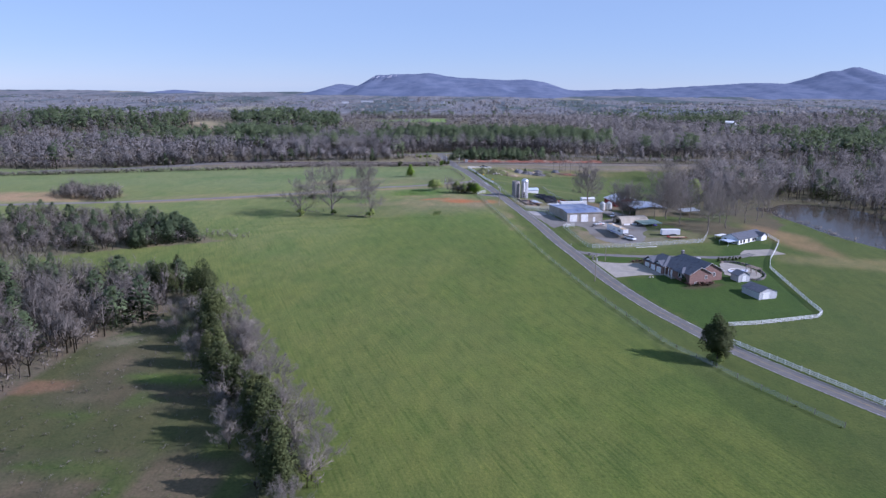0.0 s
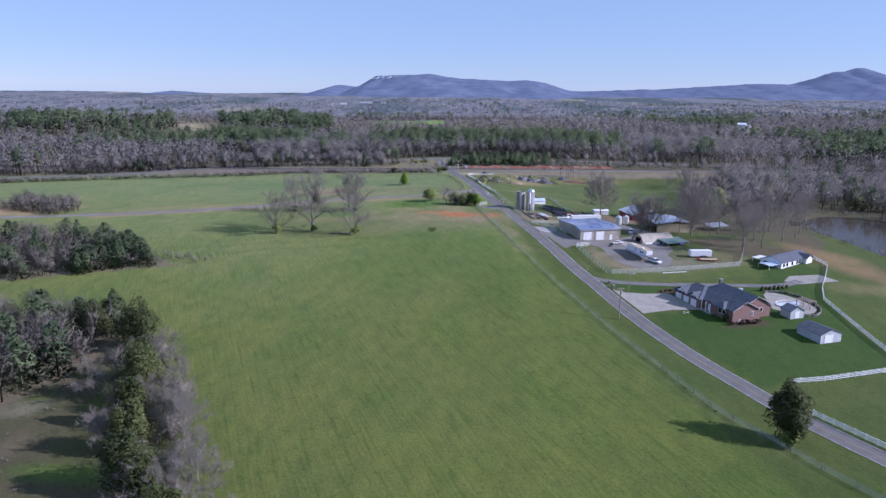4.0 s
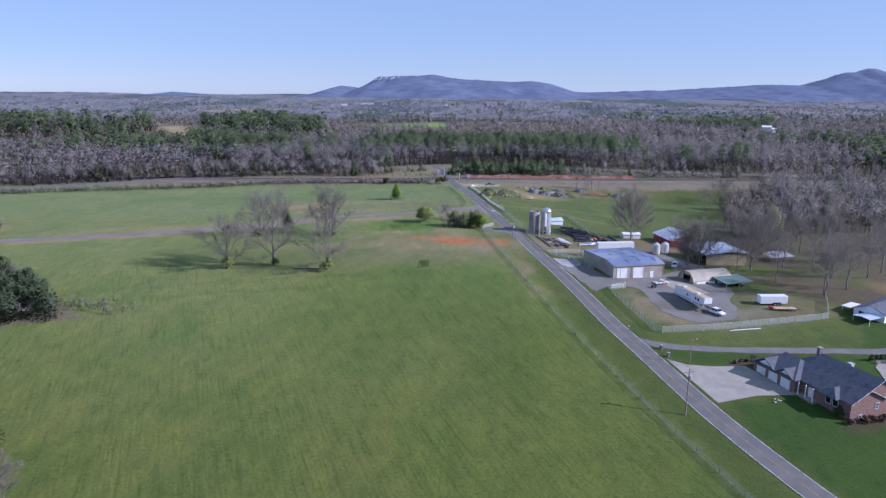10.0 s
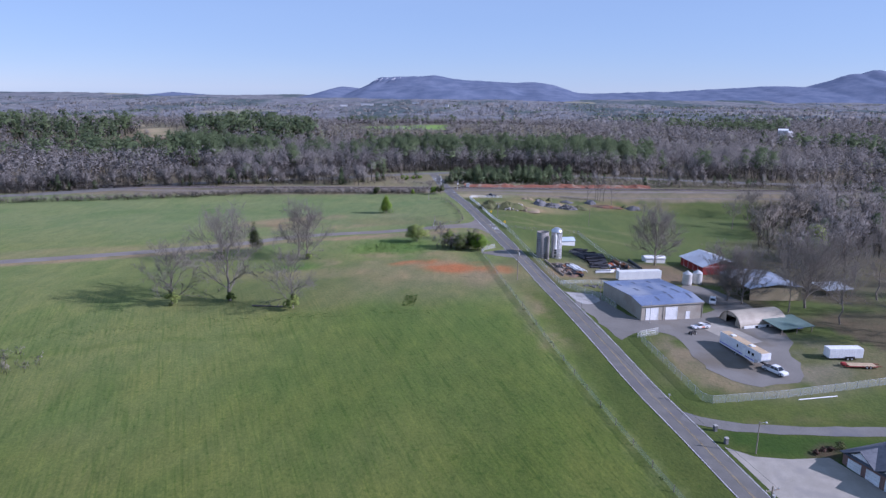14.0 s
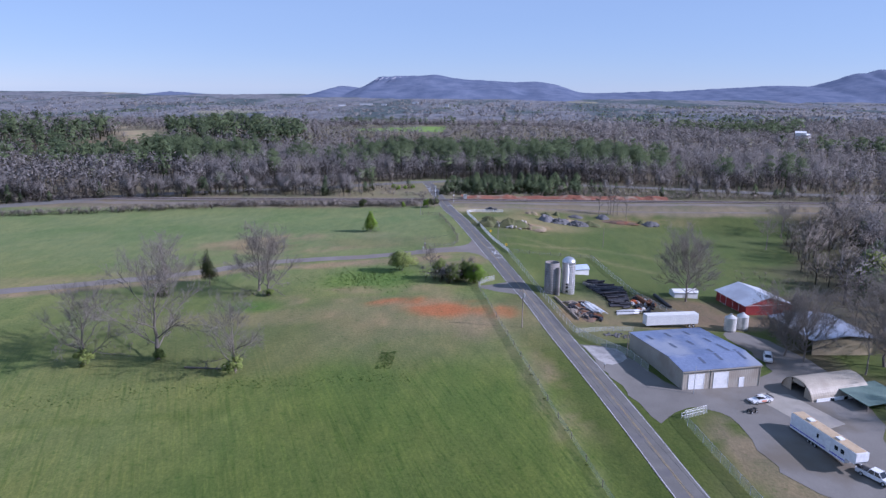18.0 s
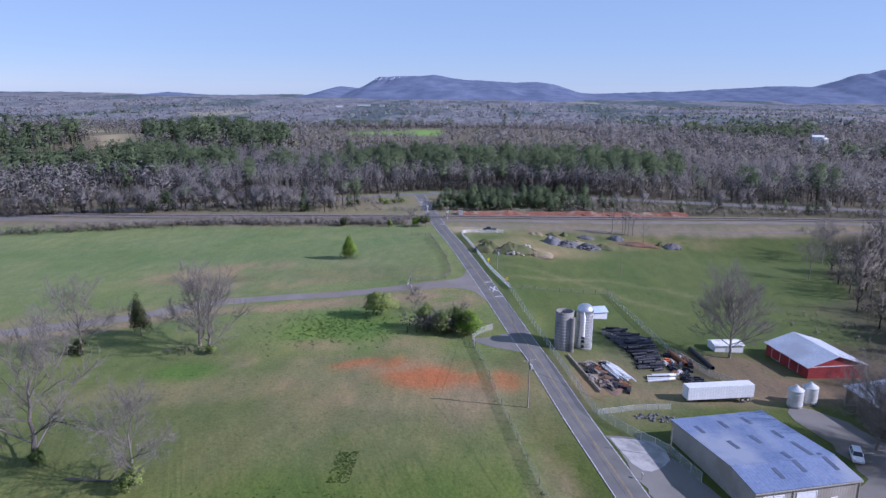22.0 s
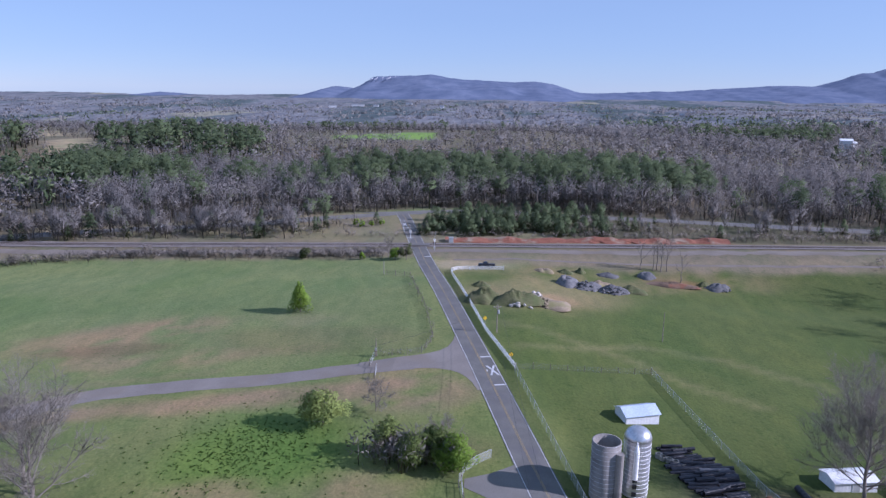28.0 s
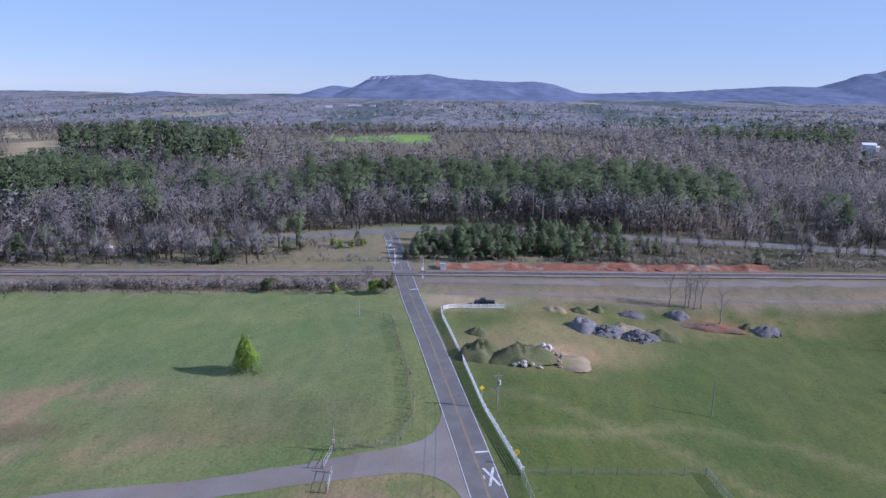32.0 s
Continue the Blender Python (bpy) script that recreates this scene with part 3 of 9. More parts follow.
    lay(blob(50, 313, 10, 12, -14, 0.5) * ss(-0.6, 0.2, n2 + 0.6 * n4), (0.165, 0.14, 0.09), 0.75)
    lay(blob(92, 318, 13, 12, 14, 0.5) * ss(-0.7, 0.2, n2 + 0.6 * n4), (0.15, 0.13, 0.085), 0.8)
    lay(blob(62.5, 274.2, 4, 1.8, 10, 0.3), (0.07, 0.05, 0.04), 0.9)
    lay(blob(80, 247.5, 8, 2.2, 22, 0.3), (0.075, 0.052, 0.042), 0.85)
    # worn margins of the gravel yard
    lay(inside(x, y, [(42, 290), (46, 282), (104, 297), (106, 306), (98, 307), (62, 294)]).astype(float), (0.066, 0.098, 0.026), 0.75)
    lay(blob(88, 317, 14, 13, 14, 0.5), (0.118, 0.112, 0.058), 0.75)
    lay(blob(68, 316, 20, 17, 20, 0.5) * ss(-0.7, 0.1, n2 + 0.7 * n4), (0.175, 0.158, 0.132), 0.8)
    lay(blob(48, 312, 6, 15, 12, 0.5) * ss(-0.6, 0.3, n2 + 0.6 * n4), (0.19, 0.155, 0.11), 0.6)
    lay(blob(41.5, 306, 2.4, 15, 14, 0.4), (0.085, 0.110, 0.034), 0.7)
    # bare earth round the barn and the pipe store
    lay(blob(60, 402, 12, 8, 5) + blob(70, 390, 14, 6, 8), (0.15, 0.105, 0.08), 0.85)
    lay(blob(48, 398, 7, 11, -5), (0.105, 0.082, 0.062), 0.85)
    lay(blob(38.5, 405, 5.5, 13, 8), (0.085, 0.082, 0.05), 0.7)
    lay(blob(95, 412, 22, 12, 20), (0.095, 0.07, 0.055), 0.85)
    # wooded lot with fallen leaves
    lay(inside(x, y, [(74, 350), (92, 338), (100, 322), (128, 318), (138, 330), (150, 350), (160, 420), (175, 470), (120, 436), (94, 420), (78, 396)]).astype(float) * ss(-0.75, -0.2, n1), (0.088, 0.065, 0.05), 0.92)
    lay(blob(140, 316, 9, 26, 18), (0.26, 0.16, 0.10), 0.75)
    lay(blob(165, 280, 40, 9, -8), (0.20, 0.165, 0.08), 0.7)
    lay(ss(88, 112, x - 48 * ss(452, 492, y) + 14 * n1) * ss(360, 395, y), (0.085, 0.064, 0.05), 0.85)
    lay(inside(x, y, EAST_EDGE).astype(float), (0.085, 0.072, 0.048), 0.8)
    # meadow and woods to the west
    # dark olive meadow, its colour also taking in the trees' long shadows
    lay((1 - ss(-5, 5, x + 30 + 0.56 * (y - 104) + 5 * n1)) * (1 - ss(216, 232, y + 5 * n1)), (0.062, 0.066, 0.032), 0.95)
    lay((1 - ss(-5, 5, x + 36 + 0.56 * (y - 104) + 5 * n1)) * (1 - ss(210, 226, y)) * ss(-0.5, 0.4, n1 + 0.4 * n3), (0.085, 0.068, 0.048), 0.8)
    lay((1 - ss(-5, 5, x + 36 + 0.56 * (y - 104) + 5 * n1)) * (1 - ss(210, 226, y)) * ss(0.1, 0.6, n2 + 0.7 * n3), (0.06, 0.09, 0.03), 0.8)
    lay((1 - ss(-5, 5, x + 36 + 0.56 * (y - 104) + 5 * n1)) * (1 - ss(210, 226, y)) * ss(0.45, 0.8, n1 - 0.4 * n2), (0.13, 0.107, 0.075), 0.6)
    lay(blob(-98, 176, 9, 5, 0) * ss(-0.4, 0.3, n2), (0.17, 0.155, 0.12), 0.75)
    lay(blob(-104, 146, 9, 3.5, 10), (0.22, 0.12, 0.085), 0.7)
    # sunlit gap between the tree row's shadows, painted as a brighter green strip
    lay(blob(-74, 152, 11, 3.0, -6), (0.085, 0.135, 0.035), 0.85)
    for pts in (HEDGE, WOOD_W):
        lay(inside(x, y, pts).astype(float), LITTER, 0.85)
    # spoil heaps' worn ground, the crossing and the railway's strip
    lay(blob(18, 509, 26, 15, 14), (0.25, 0.20, 0.12), 0.65)
    lay(blob(19, 503, 8, 6, 0), (0.30, 0.21, 0.14), 0.8)
    lay(blob(64, 537, 10, 4, -6), (0.26, 0.12, 0.075), 0.6)
    lay(blob(45, 537, 60, 11, 6) * ss(-0.8, 0.2, n2 + 0.6 * n4), (0.21, 0.165, 0.10), 0.6)
    lay(blob(-6, 540, 16, 9, 0), (0.36, 0.29, 0.22), 0.8)
    rail = 567.5 + 0.075 * x
    lay(ss(-20, -14, y - rail + 8 * ss(-25, 0, x) + 2 * n2) * (1 - ss(60, 75, y - rail)), (0.20, 0.165, 0.125), 0.95)
    lay(ss(8, 12, y - rail) * (1 - ss(50, 70, y - rail)) * ss(0.0, 0.7, n1 + 0.5 * n2), (0.15, 0.14, 0.085), 0.7)
    lay(ss(-16, -11, y - rail + 2 * n2) * (1 - ss(6, 10, y - rail)), (0.155, 0.130, 0.103), 0.85)
    lay(ss(6, 9, y - rail) * (1 - ss(13, 18, y - rail + 2 * n1)) * ss(-18, -10, x) * (1 - ss(85, 120, x)), (0.20, 0.11, 0.065), 0.7)
    lay(ss(7, 11, y - rail) * (1 - ss(60, 75, y - rail)) * ss(30, 60, x), (0.088, 0.076, 0.057), 0.9)
    # leaf-covered floor of the great woods
    lay(ss(0, 8, y - np.interp(x, [p[0] for p in FAR_ROAD], [p[1] for p in FAR_ROAD]) - 6 + 3 * n2) * (np.abs(x) < 460), LITTER, 0.95)
    lay(ss(0, 14, y - 640 + 0.12 * np.abs(x) + 6 * n1), LITTER, 0.95)
    lay(inside(x, y, CLEARING).astype(float), (0.17, 0.29, 0.06), 1.0)
    lay(inside(x, y, TAN_CLEAR).astype(float) + inside(x, y, LEFT_CLEAR), (0.34, 0.27, 0.19), 1.0)
    fresh = np.clip((col[..., 1] - col[..., 0]) / col[..., 1] * 4, 0, 1)
    col[..., 2] *= 1 - (0.2 - 0.14 * ss(340, 430, y)) * fresh
    lay(ss(1900, 2600, np.hypot(x, y)) * ss(0.25, 0.5, vnoise(x, y, 240, 21)), (0.20, 0.20, 0.12), 0.9)
    return col


gx, gy = axis_steps(-262, 240, 2.6, -4200, 4200), axis_steps(60, 680, 2.6, -1200, 4900)
X, Y = np.meshgrid(gx, gy)
Vg = np.stack([X, Y, gz(X, Y)], -1).reshape(-1, 3)
w = len(gx)
ii, jj = np.meshgrid(np.arange(w - 1), np.arange(len(gy) - 1))
k0 = (jj * w + ii).ravel()
me = tri_mesh("ground", Vg, np.stack([k0, k0 + 1, k0 + w + 1, k0 + w], 1), GROUND)
cc = np.concatenate([cover(X, Y).reshape(-1, 3), np.ones((len(Vg), 1))], 1).astype(np.float32)
me.attributes.new("cover", "FLOAT_COLOR", "POINT").data.foreach_set("color", cc.ravel())
rows_v = (1 - ss(325, 362, Y + 8 * vnoise(X, Y, 18, 11))) * (1 - ss(-3, 1, X + (Y - 400) * 0.24)) * np.maximum(ss(-4, 4, X + 30 + 0.56 * (Y - 104)), ss(226, 236, Y)) + 0.1
me.attributes.new("rows", "FLOAT", "POINT").data.foreach_set("value", rows_v.astype(np.float32).ravel())
me.polygons.foreach_set("use_smooth", [True] * len(me.polygons))
tagged(new("ground", me), "rolling green pasture with dry and bare patches", "ground", kind="structure")

bm = bmesh.new()
poly(bm, [(187 + 35 * math.cos(a), 368 + 72 * math.sin(a), 0.0) for a in np.linspace(0, 2 * math.pi, 49)[:-1]])
tagged(part("water", bm, WATER), "still brown farm pond below the woods", "pond", kind="structure")

# roads
tagged(part("road", ribbon(ROAD, -2.98, 2.98, 0.05, cols=4, wob=0.06), ASPHALT), "grey two-lane asphalt country road", "road", kind="structure")
tagged(part("road_far", ribbon(FAR_ROAD, -4.2, 4.2, 0.06, cols=4, wob=0.2), ASPHALT_OLD), "grey highway running along the woods", "road", kind="structure")
tagged(part("road_side", ribbon(LEFT_LANE, -3.1, 3.1, 0.035, cols=3, wob=0.4), LANE), "worn grey asphalt farm lane", "road", kind="structure")
tagged(part("road_mouth", patch([(-28, 442.5), (-22, 444.5), (-16.1, 445.9), (-12.5, 446.6), (-9.7, 446.6), (-7.2, 445.9), (-5.2, 444.5), (-3.6, 442.5), (-2.4, 440.0), (-1.2, 436.5), (1.5, 436.5), (-4.5, 468), (-7.4, 468), (-7.7, 463.5), (-8.7, 459.6), (-10.4, 457.0), (-12.8, 455.2), (-16.5, 453.4), (-21, 451.6), (-28, 449.3)], 0.042), LANE), "widened asphalt mouth of the farm lane", "road", kind="structure")
tagged(part("road_junction", patch([(-46, 628), (-33, 628), (-24, 640), (-62, 630)], 0.066), ASPHALT_OLD), "asphalt junction before the woods", "road", kind="structure")


def line(name, pts, off, width, mat, label, lift=0.062):
    return tagged(part(name, ribbon(pts, off - width / 2, off + width / 2, lift, cols=1), mat), label, "road marking", kind="structure")


line("edge_line", ROAD, -2.76, 0.11, WHITE_LINE, "white painted edge line")
line("edge_line", ROAD, 2.76, 0.11, WHITE_LINE, "white painted edge line")
line("centre_line", ROAD, -0.12, 0.10, YELLOW_LINE, "double yellow painted centre line")
line("centre_line", ROAD, 0.12, 0.10, YELLOW_LINE, "double yellow painted centre line")

# driveways, yard and pavings
tagged(part("gravel_yard", patch([(22.5, 359), (26, 345.5), (30.5, 328), (33, 320), (37, 325.5), (43, 328.5), (47.5, 325), (49, 315), (51, 306), (58, 300.5), (67, 302), (73.5, 310), (75, 320), (78.5, 330), (78, 346), (77, 360), (72, 376), (63, 378), (65, 354), (60, 346), (41, 337.5), (33, 352), (29, 359)], 0.05, wob=1.3), GRAVEL), "grey gravel works yard with worn patches", "yard", kind="structure")
tagged(part("drive_gravel", ribbon([(39, 284), (46, 281.5), (60, 281.5), (85, 284), (104, 286), (114, 292)], -1.7, 1.7, 0.05, wob=0.25), ASPHALT_OLD), "narrow grey driveway", "driveway", kind="structure")
tagged(part("drive_concrete", patch([(44, 273.5), (50, 252.3), (53.5, 254), (60, 257), (69, 258.5), (66, 266), (62.5, 272.5), (55, 271), (48.5, 271)], 0.045), CONCRETE), "pale concrete driveway before the garages", "driveway", kind="structure")
tagged(part("drive_white_house", patch([(112, 288), (128, 293), (124, 300), (112, 297), (108, 291)], 0.05), CONCRETE), "pale concrete parking pad", "driveway", kind="structure")
tagged(part("yard_slab", patch([(57, 333), (63, 322), (70, 326), (64, 338), (58, 338)], 0.075), CONCRETE), "pale concrete slab by the arched shed", "slab", kind="structure")
tagged(part("drive_silo", patch([(-2.6, 401.2), (2, 398), (9.5, 395), (8.2, 404), (5.5, 408.5), (1.5, 405.5), (-2.6, 403.6)], 0.045), GRAVEL), "gravel field entrance", "driveway", kind="structure")
tagged(part("drive_shop_side", patch([(23.2, 357.5), (25.5, 349), (28.5, 347), (32.5, 351.5), (31, 357.5)], 0.058, wob=0.25), CONCRETE_GREY), "grey gravel strip beside the workshop", "driveway", kind="structure")


# ---------------------------------------------------------------- trees
def prism(a, b, r0, r1, n=3):
    """A tapered limb: points and triangles."""
    a, b = np.asarray(a, float), np.asarray(b, float)
    d = b - a
    d = d / (np.linalg.norm(d) + 1e-9)
    u = np.cross(d, (0.3, 0.5, 0.81))
    u /= np.linalg.norm(u) + 1e-9
    v = np.cross(d, u)
    an = np.arange(n) * 2 * math.pi / n
    ring = np.cos(an)[:, None] * u + np.sin(an)[:, None] * v
    V = np.vstack([a + ring * r0, b + ring * r1])
    F = []
    for i in range(n):
        j = (i + 1) % n
        F += [(i, j, n + j), (i, n + j, n + i)]
    return V, np.array(F)


def join(parts):
    V, F, o = [], [], 0
    for v, f in parts:
        V.append(v)
        F.append(np.asarray(f) + o)
        o += len(v)
    return np.vstack(V), np.vstack(F)


def slivers(P, D, length, width, rng):
    """Thin triangles at P along D."""
    n = len(P)
    side = np.cross(D, rng.normal(size=(n, 3)))
    side /= np.linalg.norm(side, axis=1)[:, None] + 1e-9
    w = (width * side.T).T if np.ndim(width) else width * side
    L = (np.asarray(length) * D.T).T
    V = np.stack([P - w, P + w, P + L], 1).reshape(-1, 3)
    return V, np.arange(3 * n).reshape(-1, 3)


def leaves(P, size, rng, flat=0.0):
    """Small leaf sprays: quads folded as two triangles, turned at random."""
    n = len(P)
    a, b = rng.normal(size=(n, 3)), rng.normal(size=(n, 3))
    a[:, 2] *= 1 - flat
    b[:, 2] *= 1 - flat
    a /= np.linalg.norm(a, axis=1)[:, None]
    b -= (b * a).sum(1)[:, None] * a
    b /= np.linalg.norm(b, axis=1)[:, None] + 1e-9
    s = (np.asarray(size) * rng.uniform(0.6, 1.4, n))[:, None]
    V = np.stack([P - a * s, P + b * s * 0.6, P + a * s, P - b * s * 0.6], 1).reshape(-1, 3)
    k = np.arange(n)[:, None] * 4
    return V, np.vstack([k + (0, 1, 2), k + (0, 2, 3)])


def tips(P, size, rng):
    """Small needle sprays: one triangle each, turned at random."""
    n = len(P)
    a, b = rng.normal(size=(n, 3)), rng.normal(size=(n, 3))
    a /= np.linalg.norm(a, axis=1)[:, None]
    b /= np.linalg.norm(b, axis=1)[:, None]
    s = (size * rng.uniform(0.6, 1.4, n))[:, None]
    return np.stack([P - a * s, P + b * s, P + a * s], 1).reshape(-1, 3), np.arange(3 * n).reshape(-1, 3)


def bare_far(rng, fill, size, twigs, width, length=(0.05, 0.1), limbs=3):
    """A leafless tree of height 1 for the woods: limbs, a haze of fine twigs within, longer ones at the rim."""
    parts = [prism((0, 0, -0.03), (0, 0, 0.66), 0.012, 0.004)]
    for _ in range(limbs):
        z, a = rng.uniform(0.22, 0.5), rng.uniform(0, 6.28)
        r = rng.uniform(0.12, 0.24)
        parts.append(prism((0, 0, z), (r * math.cos(a), r * math.sin(a), z + rng.uniform(0.2, 0.36)), 0.007, 0.002))
    lob = rng.normal(size=(8, 3))
    lob /= np.linalg.norm(lob, axis=1)[:, None]

    def spread(k, lo, hi):
        d = rng.normal(size=(k, 3))
        d /= np.linalg.norm(d, axis=1)[:, None]
        P = lob[rng.integers(0, 8, k)] * 0.5 + d * (rng.uniform(lo, hi, k) ** 0.5 * 0.55)[:, None]
        return P * (0.28, 0.28, 0.45) + (0, 0, 0.53)

    if fill:
        parts.append(tips(spread(fill, 0.05, 0.8), size, rng))
    P = spread(twigs, 0.4, 1.1)
    D = (P - (0, 0, 0.4)) * 2.2 + rng.normal(size=P.shape) * 0.42
    D /= np.linalg.norm(D, axis=1)[:, None]
    parts.append(slivers(P, D, rng.uniform(*length, twigs), width, rng))
    return join(parts)


def bare_wood(rng, limbs=8, subs=6, twigs=6, width=0.0033, fill=30):
    """A leafless tree of height 1 seen nearer: trunk, forking limbs, side branches and twigs."""
    parts = [prism((0, 0, -0.03), (rng.normal(0, 0.015), rng.normal(0, 0.015), 0.62), 0.014, 0.005)]
    A, D, W, L, haze = [], [], [], [], []
    for k in range(limbs):
        z, a = 0.16 + 0.4 * k / limbs + rng.uniform(-0.04, 0.04), 2.4 * k + rng.uniform(-0.5, 0.5)
        r, up = rng.uniform(0.12, 0.24) * (1.25 - 0.9 * k / limbs), rng.uniform(0.2, 0.36)
        p0 = np.array([0, 0, z])
        p1 = p0 + np.array([r * 0.62 * math.cos(a), r * 0.62 * math.sin(a), up * 0.45])
        p2 = p1 + np.array([r * 0.5 * math.cos(a + rng.normal(0, 0.4)), r * 0.5 * math.sin(a + rng.normal(0, 0.4)), up * 0.6])
        parts += [prism(p0, p1, 0.0075, 0.005), prism(p1, p2, 0.005, 0.002)]
        for _ in range(subs):
            f = rng.uniform(0.3, 1.9)
            q = p0 + (p1 - p0) * f if f < 1 else p1 + (p2 - p1) * (f - 1)
            d = (p2 - p0) * 1.6 + rng.normal(size=3) * 0.3
            d /= np.linalg.norm(d)
            ln = rng.uniform(0.1, 0.19)
            A.append(q), D.append(d), W.append(width * 1.1), L.append(ln)
            for _ in range(twigs):
                e = d + rng.normal(size=3) * 0.55
                p = q + d * ln * rng.uniform(0.25, 1)
                A.append(p), D.append(e / np.linalg.norm(e)), W.append(width * 0.75), L.append(rng.uniform(0.05, 0.1))
                haze.append(p + rng.normal(size=3) * 0.03)
    parts.append(slivers(np.array(A), np.array(D), np.array(L), np.array(W), rng))
    if fill:
        H = np.array(haze)
        parts.append(tips(H[rng.integers(0, len(H), fill)], 0.010, rng))
    return join(parts)


def pine_far(rng, n, size, clumps=16):
    """A tall pine of height 1: bare lower stem and a ragged crown of needle clumps."""
    parts = [prism((0, 0, -0.03), (0, 0, 0.92), 0.012, 0.004)]
    z = np.sort(rng.uniform(0.40, 0.97, clumps))
    prof = np.where(z < 0.58, 0.55 + (z - 0.40) / 0.4, np.sqrt(np.clip((1.06 - z) / 0.48, 0, 1)))
    a = rng.uniform(0, 6.28, clumps)
    r = 0.18 * prof * rng.uniform(0.2, 1.1, clumps)
    C = np.stack([r * np.cos(a), r * np.sin(a), z], 1)
    P = C[rng.integers(0, clumps, n)] + rng.normal(size=(n, 3)) * (0.042, 0.042, 0.026)
    parts.append(tips(P, size, rng))
    return join(parts)


def pine_bushy(rng, n, size):
    """A bushy evergreen of height 1, green nearly to the ground."""
    parts = [prism((0, 0, -0.03), (0, 0, 0.9), 0.016, 0.004)]
    z = rng.uniform(0.03, 1.0, n) ** 1.2
    a = rng.uniform(0, 6.28, n)
    q = rng.uniform(0.8, 1.2, 9)[np.minimum(8, (z * 9).astype(int))]
    r = 0.25 * np.clip(1.04 - z, 0, 1) ** 0.65 * rng.uniform(0.4, 1.12, n) * (1 + 0.22 * np.sin(3 * a + 9 * z)) * q
    parts.append(tips(np.stack([r * np.cos(a), r * np.sin(a), z], 1), size, rng))
    return join(parts)


def rounded(V, F, c, up=0.25):
    """Outward normals of a crown about its middle."""
    N = V - np.asarray(c, float)
    N = N / (np.linalg.norm(N, axis=1)[:, None] + 1e-9) + (0, 0, up)
    N /= np.linalg.norm(N, axis=1)[:, None] + 1e-9
    return N


def face_out(V, F, way=(0, -1, 0.3)):
    """Triangles turned so that all their fronts look one way."""
    g = np.cross(V[F[:, 1]] - V[F[:, 0]], V[F[:, 2]] - V[F[:, 0]])
    back = g @ np.asarray(way, float) < 0
    F = F.copy()
    F[back] = F[back][:, ::-1]
    return F


def set_normals(me, N):
    me.attributes.new("custom_normal", "FLOAT_VECTOR", "POINT").data.foreach_set("vector", np.asarray(N, np.float32).ravel())
    me.update()


def scatter(name, temps, x, y, h, wide, mat, label, category, rng, tone, sink=0.0, z=None):
    """One object of many trees: each takes a template, a turn, a height and a tone."""
    Vs, Fs, Ts, Ns, o = [], [], [], [], 0
    x, y = np.asarray(x, float), np.asarray(y, float)
    zz = gz(x, y) if z is None else z
    pick, turn = rng.integers(0, len(temps), len(x)), rng.uniform(0, 6.28, len(x))
    for k, (V, F) in enumerate(temps):
        s = np.where(pick == k)[0]
        if not len(s):
            continue
        N = rounded(V, F, (0, 0, 0.5), 0.25 if mat in (NEEDLES, CEDAR) else 0.2)
        c, q = np.cos(turn[s])[:, None], np.sin(turn[s])[:, None]
        W = np.empty((len(s), len(V), 3))
        hw = (h[s] * wide[s])[:, None]
        W[..., 0] = (V[:, 0] * c - V[:, 1] * q) * hw + x[s][:, None]
        W[..., 1] = (V[:, 0] * q + V[:, 1] * c) * hw + y[s][:, None]
        W[..., 2] = V[:, 2] * h[s][:, None] + zz[s][:, None] - sink
        Vs.append(W.reshape(-1, 3))
        Ns.append(np.stack([N[:, 0] * c - N[:, 1] * q, N[:, 0] * q + N[:, 1] * c, np.repeat(N[None, :, 2], len(s), 0)], -1).reshape(-1, 3))
        Fs.append((F[None] + (np.arange(len(s)) * len(V))[:, None, None]).reshape(-1, 3) + o)
        Ts.append(np.repeat(tone[s], len(V)))
        o += len(s) * len(V)
    V = np.vstack(Vs)
    me = tri_mesh(name, V, face_out(V, np.vstack(Fs)), mat, np.concatenate(Ts))
    set_normals(me, np.vstack(Ns))
    return tagged(new(name, me), label, category, kind="stuff")


rng = np.random.default_rng(7)
BARE_MID = [bare_far(rng, 62, 0.0190, 74, 0.0080, (0.04, 0.09), 3) for _ in range(9)]
BARE_FAR = [bare_far(rng, 36, 0.045, 8, 0.013, (0.06, 0.1), 0) for _ in range(7)]
BARE_BIG = [bare_wood(rng, 10, 7, 6, 0.0040, 60) for _ in range(6)]
PINE_MID = [pine_far(rng, 330, 0.027, 20) for _ in range(7)]
PINE_FAR = [pine_far(rng, 52, 0.06, 10) for _ in range(6)]
BARE_ROW = [bare_wood(rng, 13, 9, 9, 0.0026, 0) for _ in range(5)]
BARE_NEAR = [bare_wood(rng) for _ in range(8)]
ROUND = [pine_bushy(rng, 420, 0.04) for _ in range(6)]
BUSHY = [pine_bushy(rng, 330, 0.05) for _ in range(6)]


def zone(x, y, pts, soft=1.0):
    return inside(x + 9 * vnoise(x, y, 22, 61), y + 9 * vnoise(x, y, 22, 62), pts).astype(float) * soft


